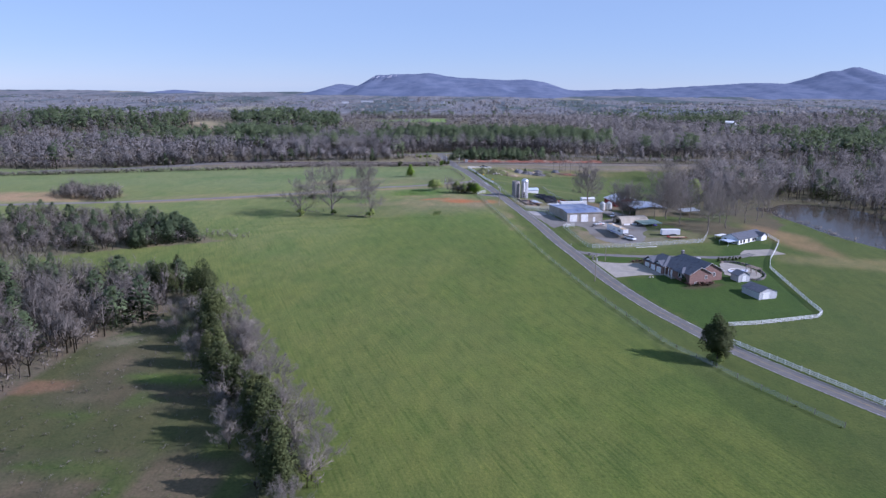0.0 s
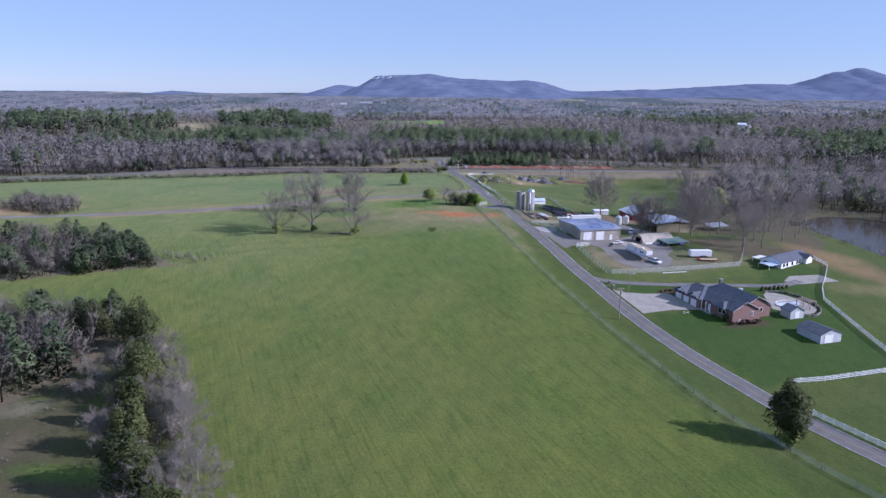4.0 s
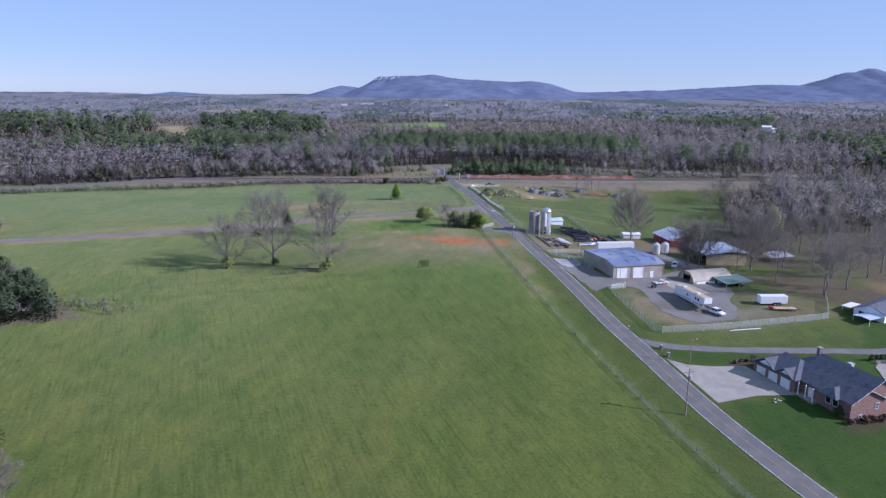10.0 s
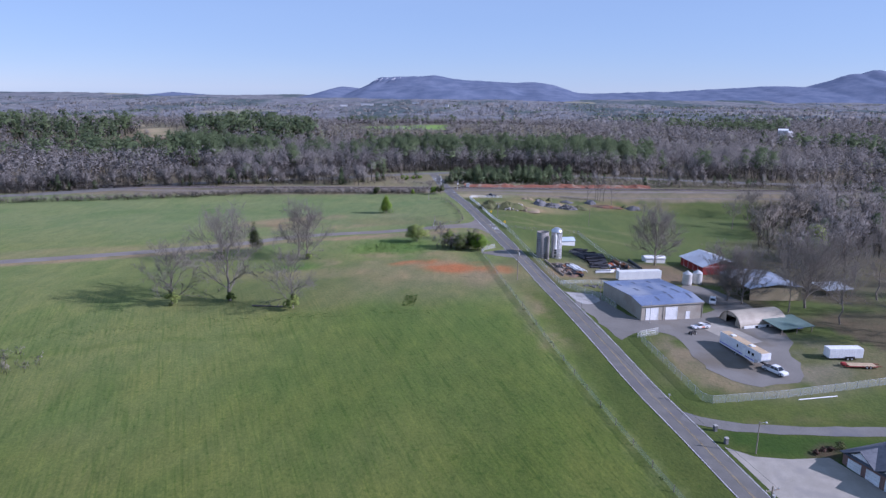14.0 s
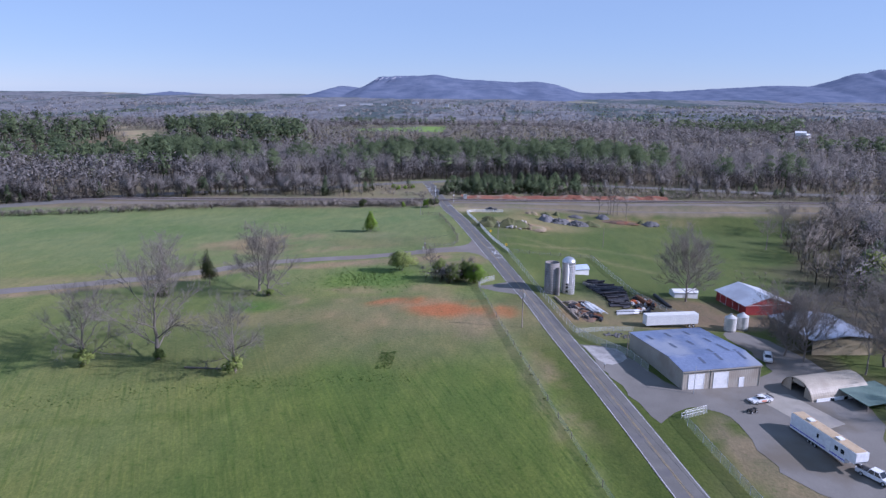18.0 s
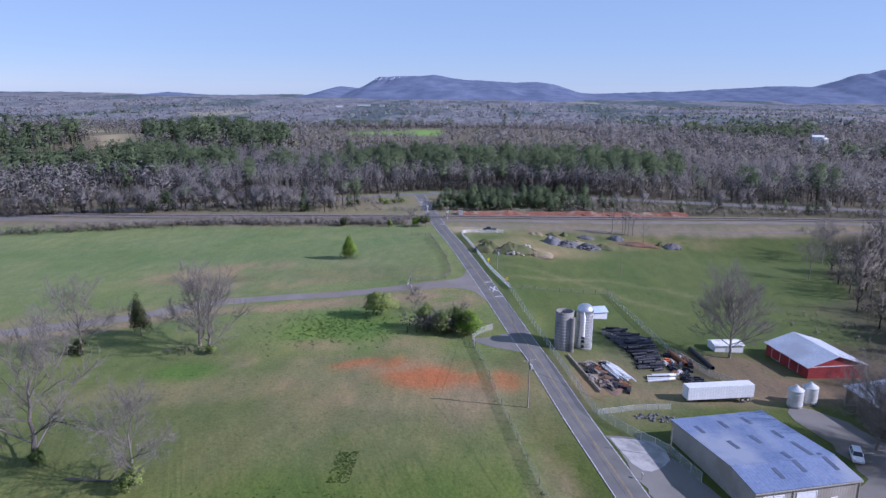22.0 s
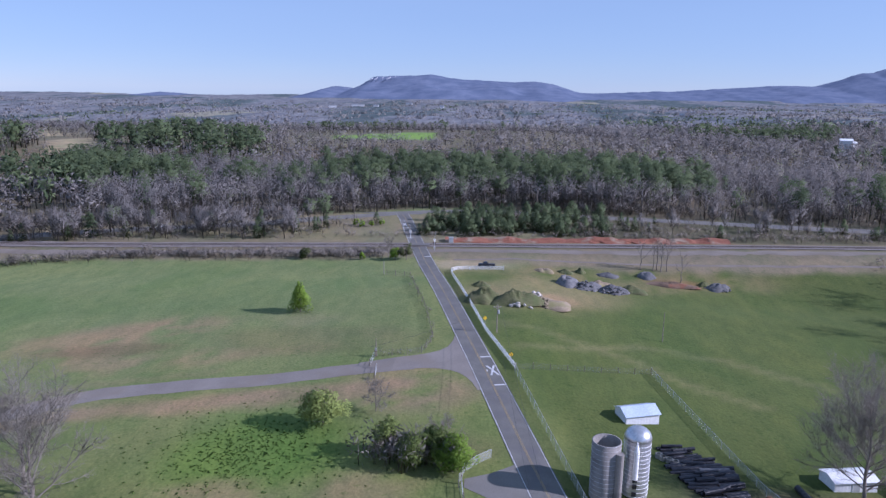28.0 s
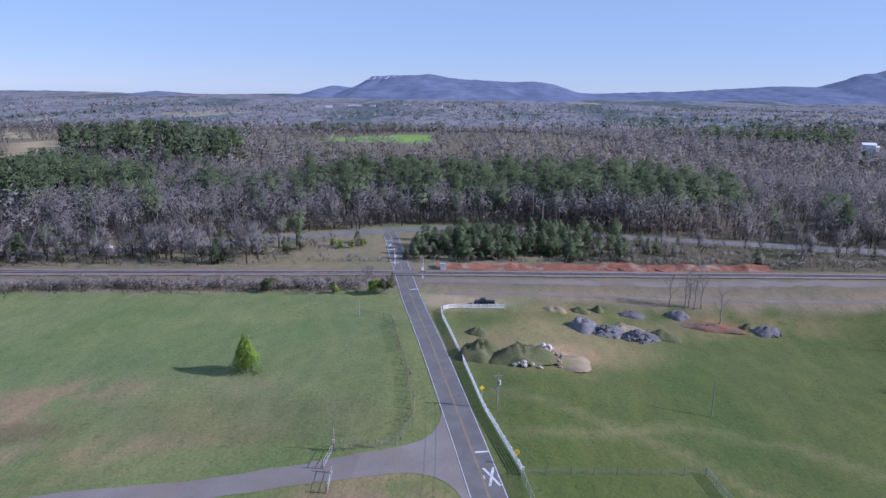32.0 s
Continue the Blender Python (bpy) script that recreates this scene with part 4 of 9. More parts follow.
def pine_share(x, y):
    """Where the woods are pine: stands with ragged borders."""
    n = vnoise(x, y, 120, 31) + 0.5 * vnoise(x, y, 40, 32)
    band = np.exp(-(((y - 715) / 48) ** 2)) * ss(-125, -85, x + 12 * n) * (1 - ss(95, 140, x + 20 * n))
    west = np.exp(-(((y - 715 - 0.1 * x) / 45) ** 2)) * ss(-420, -330, x) * (1 - ss(-170, -110, x)) * ss(-0.5, 0.3, n)
    stand = zone(x, y, [(-165, 775), (-300, 790), (-335, 850), (-300, 885), (-172, 870)], 0.8)
    left = zone(x, y, [(-300, 735), (-460, 715), (-530, 800), (-335, 800)], 0.6)
    row = zone(x, y, [(-215, 1100), (-55, 1100), (-45, 1150), (-215, 1160)], 0.7)
    east = 0.5 * ss(0.3, 0.8, n) * ss(150, 300, x)
    return np.clip(band * (0.82 + 0.3 * n) + west + stand + left + row + east + 0.2 * ss(0.35, 0.9, n) * (1 - 0.8 * ss(830, 900, y)), 0, 1)


def grow(y0, y1, half, per, keep):
    """Tree places between two distances, within a widening half-width."""
    area = (y1 - y0) * 2 * half
    k = int(area / per)
    x, y = rng.uniform(-half, half, k), rng.uniform(y0, y1, k)
    ok = keep(x, y) & (x < 0.67 * y) & (x > -0.78 * y)
    return x[ok], y[ok]


def open_land(x, y):
    return inside(x, y, CLEARING) | inside(x, y, TAN_CLEAR) | inside(x, y, LEFT_CLEAR)


def low_front(x, y, h):
    """Only low growth stands before the clearings."""
    for pts in LOW_FRONT:
        h = np.where(inside(x, y, pts), 3 + 0.2 * h, h)
    return h


road_d = resample(FAR_ROAD, 6)


def behind_road(x, y):
    edge = np.interp(x, road_d[:, 0], road_d[:, 1])
    return y > edge + 7 + 2.5 * vnoise(x, y, 12, 41)


def great_woods(x, y, bare_t, pine_t, where, wide):
    p = rng.uniform(size=len(x)) < pine_share(x, y)
    swell = 2.5 * vnoise(x, y, 60, 71)
    hb, hp = low_front(x, y, rng.uniform(12, 19, len(x)) + swell), low_front(x, y, rng.uniform(15, 22, len(x)) + swell)
    low = 1 - 0.4 * ss(850, 930, y) * (1 - ss(60, 160, x))
    hb, hp = hb * low, hp * low
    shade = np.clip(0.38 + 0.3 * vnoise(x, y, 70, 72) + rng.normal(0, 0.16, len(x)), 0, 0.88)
    # towards the east the tone drops: the crowns' shaded side put into twig colour
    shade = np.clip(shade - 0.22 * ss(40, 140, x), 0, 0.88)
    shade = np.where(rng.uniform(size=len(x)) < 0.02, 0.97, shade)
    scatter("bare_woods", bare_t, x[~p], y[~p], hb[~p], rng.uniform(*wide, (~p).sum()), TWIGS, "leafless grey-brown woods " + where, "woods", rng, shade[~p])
    scatter("pine_woods", pine_t, x[p], y[p], hp[p], rng.uniform(*wide, p.sum()), NEEDLES, "stands of dark green pines " + where, "woods", rng, rng.uniform(0, 1, p.sum()))


def close_by(x, y):
    return np.abs(x) < (y - 345) * 0.66 + 12


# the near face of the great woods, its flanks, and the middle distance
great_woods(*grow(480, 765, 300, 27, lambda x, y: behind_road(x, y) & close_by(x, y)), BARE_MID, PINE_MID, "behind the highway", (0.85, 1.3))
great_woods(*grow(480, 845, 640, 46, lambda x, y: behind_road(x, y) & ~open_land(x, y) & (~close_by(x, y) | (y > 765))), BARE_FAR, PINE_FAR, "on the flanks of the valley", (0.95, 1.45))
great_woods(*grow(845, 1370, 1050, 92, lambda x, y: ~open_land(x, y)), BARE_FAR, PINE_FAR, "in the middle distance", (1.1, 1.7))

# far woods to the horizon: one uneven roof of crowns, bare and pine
m, n, l, b = node_mat("far woods", 1.0, 0, 0.0)
vec = n.new("ShaderNodeTexCoord").outputs["Object"]
at = n.new("ShaderNodeAttribute")
at.attribute_name = "tone"
f1, _ = noise_fac(n, l, vec, 0.05, 7, 0.32, 0.68, stretch=(1, 0.4, 1))
f2, _ = noise_fac(n, l, vec, 0.006, 5, 0.35, 0.65, stretch=(1, 0.4, 1))
# these blue-grey crown colours have the haze of distance mixed in
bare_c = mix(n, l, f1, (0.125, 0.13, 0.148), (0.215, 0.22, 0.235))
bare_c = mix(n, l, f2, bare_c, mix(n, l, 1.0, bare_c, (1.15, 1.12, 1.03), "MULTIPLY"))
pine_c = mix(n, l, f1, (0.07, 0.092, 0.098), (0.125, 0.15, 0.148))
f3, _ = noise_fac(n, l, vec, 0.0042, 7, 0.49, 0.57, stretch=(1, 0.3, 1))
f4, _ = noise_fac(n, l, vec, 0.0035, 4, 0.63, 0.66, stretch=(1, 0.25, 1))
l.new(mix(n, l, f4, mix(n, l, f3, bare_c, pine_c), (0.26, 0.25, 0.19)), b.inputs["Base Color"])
FAR_WOODS = m
rows_y = [1335.0]
while rows_y[-1] < 4760:
    rows_y.append(rows_y[-1] * 1.0085 + 1)
rows_y = np.array(rows_y)
cols_u = np.linspace(-0.82, 0.72, 340)
YY = np.repeat(rows_y[:, None], len(cols_u), 1)
XX = cols_u[None] * YY
YY = YY + rng.uniform(-4, 4, YY.shape)
lift = 11 * ss(1335, 1480, YY) + 2.2 * vnoise(XX, YY, 60, 55) + 3 * vnoise(XX, YY, 240, 56)
ZZ = gz(XX, YY) - 1 + lift + rng.uniform(-1, 1, XX.shape) * ss(1335, 1600, YY)
w = len(cols_u)
ii, jj = np.meshgrid(np.arange(w - 1), np.arange(len(rows_y) - 1))
k0 = (jj * w + ii).ravel()
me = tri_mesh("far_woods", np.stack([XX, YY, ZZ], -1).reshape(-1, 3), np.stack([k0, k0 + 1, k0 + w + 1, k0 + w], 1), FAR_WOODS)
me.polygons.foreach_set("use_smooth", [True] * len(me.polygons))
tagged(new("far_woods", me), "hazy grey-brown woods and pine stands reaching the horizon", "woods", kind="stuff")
# single crowns stand out of the far woods
CLUMP = [(lambda P: tips(P, 0.11, rng))(rng.normal(size=(14, 3)) * (0.2, 0.2, 0.16) + (0, 0, 0.55)) for _ in range(6)]
yy = 1345 + 1900 * rng.uniform(size=9000) ** 1.6
xx = rng.uniform(-0.8, 0.7, 9000) * yy
dark = (vnoise(xx, yy * 0.4, 150, 57) + 0.4 * vnoise(xx, yy * 0.4, 50, 58) + rng.normal(0, 0.2, 9000)) > 0.42
for pick_, mat_, lab_ in ((~dark, TWIGS, "leafless crowns standing out of the far woods"), (dark, NEEDLES, "dark pine crowns standing out of the far woods")):
    scatter("far_crowns", CLUMP, xx[pick_], yy[pick_], rng.uniform(12, 20, pick_.sum()), rng.uniform(0.9, 1.7, pick_.sum()), mat_, lab_, "woods", rng, rng.uniform(0.1, 0.7, pick_.sum()), z=gz(xx[pick_], yy[pick_]) + 0)

# small white and grey houses and sheds far off in the plain
FAR_WHITE = surface("far white walls", (0.5, 0.51, 0.54), (0.6, 0.61, 0.63), 0.05, 1, 0.8, bumps=0)
for n_, (fx, fy, fz, fw, fd, fh, glow) in enumerate([(335, 992, 4, 10, 9, 11, 1), (347, 1004, 3, 5, 7, 9, 1), (-520, 2600, 12, 26, 12, 4, 0), (-430, 2650, 12, 14, 10, 5, 0), (-470, 2750, 12, 34, 12, 4, 0), (-360, 2500, 12, 16, 10, 5, 0), (-280, 2700, 12, 22, 12, 5, 0), (-150, 2450, 12, 12, 9, 5, 0), (60, 2500, 12, 14, 10, 5, 0), (120, 2800, 12, 20, 10, 4, 0), (1230, 2900, 13, 42, 20, 5, 0), (820, 1900, 12, 14, 9, 5, 0), (420, 1900, 12, 12, 9, 5, 0)]):
    far_house = thing("far_house", "small white building among distant trees" if glow else "tiny pale house among distant trees", "building", pose(fx, fy, g1(fx, fy) + fz, 0, 0, (n_ * 37) % 40 - 20), "distant houses")
    part("wall", boxes((-fw / 2, -fd / 2, -14, fw / 2, fd / 2, fh)), WHITE_PAINT if glow else FAR_WHITE, far_house)
    part("roof", extrude_profile([(-fd / 2 - 0.6, fh - 0.2), (fd / 2 + 0.6, fh - 0.2), (0, fh + fd * 0.18)], -fw / 2 - 0.6, fw / 2 + 0.6, "x"), WHITE_METAL if glow else SHINGLE_GREY, far_house)

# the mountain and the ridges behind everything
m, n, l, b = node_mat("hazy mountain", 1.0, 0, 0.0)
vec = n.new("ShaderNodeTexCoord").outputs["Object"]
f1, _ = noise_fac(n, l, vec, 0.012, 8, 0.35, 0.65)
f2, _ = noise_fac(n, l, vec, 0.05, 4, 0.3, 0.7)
# distance haze is painted: blue in the colour, and an emission lifting the slopes
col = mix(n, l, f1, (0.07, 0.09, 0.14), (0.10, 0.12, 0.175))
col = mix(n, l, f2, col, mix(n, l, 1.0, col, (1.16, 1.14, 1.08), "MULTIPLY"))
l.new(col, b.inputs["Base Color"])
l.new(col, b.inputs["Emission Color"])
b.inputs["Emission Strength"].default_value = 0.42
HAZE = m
# a faint added glow brightens the rock, as haze would
m, n, l, b = node_mat("pale cliff", 1.0, 0, 0.0)
b.inputs["Base Color"].default_value = (0.30, 0.30, 0.33, 1)
b.inputs["Emission Color"].default_value = (0.22, 0.235, 0.28, 1)
b.inputs["Emission Strength"].default_value = 0.35
CLIFF = m
CREST_Y = 4780.0
# the crest line: across the view and height
SKYLINE = [(-4600, -20), (-3347, -2), (-2355, 6), (-2139, 30), (-1774, 10), (-1203, 20), (-995, 80), (-865, 64), (-745, 136), (-642, 141), (-568, 145), (-440, 150), (-385, 155), (-334, 146), (-188, 124), (-24, 121), (121, 112), (264, 117), (373, 104), (536, 53), (643, 51), (1158, 70), (1470, 91), (1744, 108), (1949, 107), (2081, 139), (2152, 167), (2210, 185), (2277, 189), (2315, 203), (2351, 213), (2401, 210), (2450, 197), (2549, 164), (2721, 125), (2991, 101), (4600, 30)]
sx, sz = np.array(SKYLINE, float).T
ux = np.arange(-4500, 4501, 15.0)
crest = np.interp(ux, sx, sz) + 1.8 * vnoise(ux, ux * 0, 45, 3) + 1.0 * vnoise(ux, ux * 0, 17, 4)
rows = []
NB = 22
for k in range(NB + 1):
    f = k / NB
    yy = CREST_Y - 1000 * (1 - f)
    prof = f**0.75
    xx = ux
    zb = -30.0
    zt = crest
    relief = 26 * vnoise(xx, np.full_like(xx, yy), 230, 8) + 12 * vnoise(xx, np.full_like(xx, yy), 90, 9)
    rows.append(np.stack([xx, np.full_like(xx, yy) + 60 * vnoise(xx, np.full_like(xx, yy), 300, 10) * (1 - f), zb + (zt - zb) * prof + relief * math.sin(math.pi * f) * np.clip((zt - 30) / 90, 0, 1) * 0.8], 1))
w = len(ux)
ii, jj = np.meshgrid(np.arange(w - 1), np.arange(NB))
k0 = (jj * w + ii).ravel()
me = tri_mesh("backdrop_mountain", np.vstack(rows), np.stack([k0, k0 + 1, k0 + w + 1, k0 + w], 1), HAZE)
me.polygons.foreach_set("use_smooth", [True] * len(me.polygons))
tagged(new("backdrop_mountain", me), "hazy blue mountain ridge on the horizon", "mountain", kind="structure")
bm = bmesh.new()
for x0, x1, zt, h0 in ((-742, -728, 126, 13), (-714, -696, 133, 19), (-676, -664, 133, 12), (-638, -616, 135, 16), (-594, -584, 137, 9)):
    poly(bm, [(x0, CREST_Y - 215, zt - h0), (x1, CREST_Y - 215, zt - h0 * 0.8), (x1 - 3, CREST_Y - 120, zt - 2), ((x0 + x1) / 2, CREST_Y - 110, zt + 2), (x0 + 4, CREST_Y - 120, zt - 3)])
tagged(part("backdrop_cliff", bm, CLIFF), "pale rock cliffs below the summit", "cliff", kind="structure")


# ---------------------------------------------------------------- woods and brush near the farm
def in_area(pts, per, keep=None):
    P = np.array(pts)
    lo, hi = P.min(0), P.max(0)
    k = int((hi[0] - lo[0]) * (hi[1] - lo[1]) / per)
    x, y = rng.uniform(lo[0], hi[0], k), rng.uniform(lo[1], hi[1], k)
    ok = inside(x, y, pts)
    if keep is not None:
        ok &= keep(x, y)
    return x[ok], y[ok]


def wood(pts, per, share, hb, hp, label, keep=None, mid=True, near=True):
    x, y = in_area(pts, per, keep)
    p = rng.uniform(size=len(x)) < share
    if (~p).any():
        scatter("bare_woods", BARE_NEAR if near else BARE_MID, x[~p], y[~p], rng.uniform(*hb, (~p).sum()), rng.uniform(0.9, 1.4, (~p).sum()), TWIGS_NEAR if near else TWIGS, "leafless grey trees " + label, "woods", rng, rng.uniform(0, 0.65, (~p).sum()))
    if p.any():
        scatter("pine_woods", ROUND if mid else PINE_MID, x[p], y[p], rng.uniform(*hp, p.sum()), rng.uniform(*((1.2, 2.0) if mid else (0.8, 1.4)), p.sum()), NEEDLES, "dark green pines " + label, "woods", rng, rng.uniform(0, 1, p.sum()))


wood(WOOD_W, 15, 0.1, (9, 15), (8, 14), "west of the pasture")
wood(HEDGE_WEST, 12, 0.1, (6, 10), (6, 9.5), "in a hedge across the pasture")
wood(HEDGE_EAST, 13, 0.62, (5, 8), (6.5, 10), "at the end of the hedge")
def understory(pts, per, h, label):
    x, y = in_area(pts, per)
    scatter("scrub", SCRUB, x, y, rng.uniform(*h, len(x)), rng.uniform(0.9, 1.6, len(x)), TWIGS_NEAR, label, "scrub", rng, rng.uniform(0, 0.9, len(x)))


SCRUB = [bare_far(rng, 12, 0.065, 22, 0.016, (0.1, 0.2), 1) for _ in range(5)]
understory(WOOD_W, 16, (3, 7), "grey brush beneath the trees west of the pasture")
understory(HEDGE, 14, (2.5, 5.5), "grey brush in the hedge across the pasture")
understory([(-226, 371), (-209, 366), (-205, 380), (-213, 394), (-245, 402), (-250, 384)], 7, (3, 6.5), "grey brush in the clump at the ploughed field")
understory([(-112, 288), (-100, 292), (-104, 298), (-128, 300)], 6, (2, 4), "bare brush at the hedge's end")
wood([(-226, 371), (-209, 366), (-205, 380), (-213, 394), (-245, 402), (-250, 384)], 9, 0.0, (6, 10), (6, 9), "in a clump at the ploughed field")
wood([(100, 402), (128, 416), (150, 438), (168, 442), (205, 444), (260, 430), (420, 400), (420, 600), (185, 556), (158, 540), (150, 470)], 44, 0.06, (13, 21), (10, 15), "on the slope above the pond", near=False)
wood([(228, 240), (420, 200), (420, 430), (206, 442), (212, 400), (211, 345)], 42, 0.06, (13, 20), (14, 20), "behind the pond", near=False)
x, y = in_area(EAST_EDGE, 80)
scatter("bare_woods", BARE_NEAR, x, y, rng.uniform(13, 19, len(x)), rng.uniform(1.0, 1.5, len(x)), TWIGS_NEAR, "tall leafless trees at the pasture's east edge", "woods", rng, rng.uniform(0.1, 0.7, len(x)))
understory(EAST_EDGE, 22, (1.5, 5), "brown brush at the pasture's east edge")


def rail_strip(u, off):
    """A place between the railway and the highway."""
    x = np.asarray(u, float)
    a = np.interp(x, [p[0] for p in RAIL_Y], [p[1] for p in RAIL_Y])
    b = np.interp(x, road_d[:, 0], road_d[:, 1])
    return x, a + (b - a) * off


x, y = rail_strip(np.concatenate([rng.uniform(-300, -72, 85), rng.uniform(-190, -74, 34)]), rng.uniform(0.2, 0.86, 119))
scatter("bare_woods", BARE_BIG, x, y, rng.uniform(9, 15.5, 119), rng.uniform(0.9, 1.45, 119), TWIGS, "large leafless trees between the railway and the highway", "woods", rng, rng.uniform(0.1, 0.8, 119))
x, y = rail_strip(rng.uniform(-300, -60, 26), rng.uniform(0.2, 0.8, 26))
scatter("pine_woods", BUSHY, x, y, rng.uniform(5, 10, 26), rng.uniform(0.9, 1.4, 26), NEEDLES, "dark evergreens between the railway and the highway", "woods", rng, rng.uniform(0, 0.8, 26))
scatter("pine_woods", PINE_MID, *rail_strip(np.array([-78.0, -73, -70, -152, -160]), np.array([0.72, 0.8, 0.66, 0.6, 0.5])), np.array([13.0, 14.5, 11, 12, 10]), np.full(5, 1.5), NEEDLES, "green pines beside the highway", "woods", rng, np.full(5, 0.9))
wood([(-62, 585), (-48, 590), (-46, 618), (-68, 612)], 60, 0.1, (3, 6), (3, 5), "by the crossing")
x, y = rail_strip(rng.uniform(54, 400, 150), rng.uniform(0.32, 0.84, 150))
scatter("bare_woods", BARE_BIG, x[::3], y[::3], rng.uniform(8, 15, 50), rng.uniform(0.8, 1.2, 50), TWIGS, "leafless trees along the highway", "woods", rng, rng.uniform(0.1, 0.8, 50))
scatter("pine_woods", BUSHY, x[1::3], y[1::3], rng.uniform(3, 6.5, 50), rng.uniform(0.9, 1.5, 50), NEEDLES, "young pines along the highway", "woods", rng, rng.uniform(0.2, 1, 50))
wood([(-30, 584), (52, 590), (54, 626), (40, 633), (-14, 630), (-27, 612)], 15, 0.86, (4, 8), (2.5, 8.5), "in a young stand by the crossing")

# scrub along the railway: low twigs and leaves
x, y = rail_strip(np.concatenate([rng.uniform(-300, -56, 520), rng.uniform(40, 400, 1000)]), rng.uniform(0.16, 0.86, 1520))
scatter("scrub", SCRUB, x, y, rng.uniform(1.2, 4.6, 1520), rng.uniform(1.0, 2.2, 1520), TWIGS_NEAR, "tangled brown brush between railway and highway", "scrub", rng, rng.uniform(0, 1, 1520) ** 1.3)

t_ = rng.uniform(0, 1, 1300)
x = -420 + t_ * 382
y = 549 + 0.06 * x + 4 - 8 * ss(-150, -320, x) + rng.normal(0, 2.2, len(x)) - 0.25 * np.maximum(-130 - x, 0)
scatter("scrub", SCRUB, x, y, rng.uniform(2.0, 4.2, len(x)), rng.uniform(1.2, 2.2, len(x)), TWIGS_NEAR, "brown leafless scrub along the railway", "scrub", rng, rng.uniform(0, 0.8, len(x)))
x = rng.uniform(-60, 420, 420)
y = 580.5 + 0.075 * x + rng.normal(0, 1.6, len(x)) + 5
scatter("scrub", SCRUB, x, y, rng.uniform(1.5, 3.2, len(x)), rng.uniform(1.2, 2.2, len(x)), TWIGS_NEAR, "leafless scrub on the cutting's bank", "scrub", rng, rng.uniform(0, 0.95, len(x)))
x = rng.uniform(140, 420, 260)
y = 548 + 0.075 * x + rng.normal(0, 2.0, len(x))
scatter("scrub", SCRUB, x, y, rng.uniform(1.5, 3.5, len(x)), rng.uniform(1.2, 2.2, len(x)), TWIGS_NEAR, "leafless scrub beside the track", "scrub", rng, rng.uniform(0, 0.8, len(x)))
x = rng.uniform(-420, 430, 1900)
y = np.interp(x, road_d[:, 0], road_d[:, 1]) + 8.5 + np.abs(rng.normal(0, 16, len(x)))
scatter("scrub", SCRUB, x, y, rng.uniform(3.0, 7.5, len(x)), rng.uniform(0.9, 1.5, len(x)), TWIGS_NEAR, "leafless brush at the edge of the great woods", "scrub", rng, rng.uniform(0, 0.8, len(x)))
ang = rng.uniform(0, 6.28, 300)
x, y = 188 + 30 * np.cos(ang) + rng.normal(0, 2, 300), 368 + 70 * np.sin(ang) + rng.normal(0, 2, 300)
scatter("scrub", SCRUB, x, y, rng.uniform(1.2, 3.2, 300), rng.uniform(1.2, 2.0, 300), TWIGS_NEAR, "brown reeds and scrub round the pond", "scrub", rng, rng.uniform(0, 0.8, 300))
k = 900
x, y = rng.uniform(-122, -50, k), rng.uniform(90, 200, k)
ok = x + 36 + 0.56 * (y - 104) < -2
scatter("scrub", SCRUB, x[ok], y[ok], rng.uniform(0.25, 1.1, ok.sum()), rng.uniform(1.2, 2.4, ok.sum()), TWIGS_NEAR, "dry weeds and brambles in the rough meadow", "weeds", rng, rng.uniform(0, 1, ok.sum()))


x, y = rng.uniform(88, 135, 170), rng.uniform(404, 455, 170)
scatter("scrub", SCRUB, x, y, rng.uniform(0.6, 2.2, 170), rng.uniform(1.2, 2.4, 170), TWIGS_NEAR, "tangled brown brush behind the red barn", "scrub", rng, rng.uniform(0, 0.7, 170))


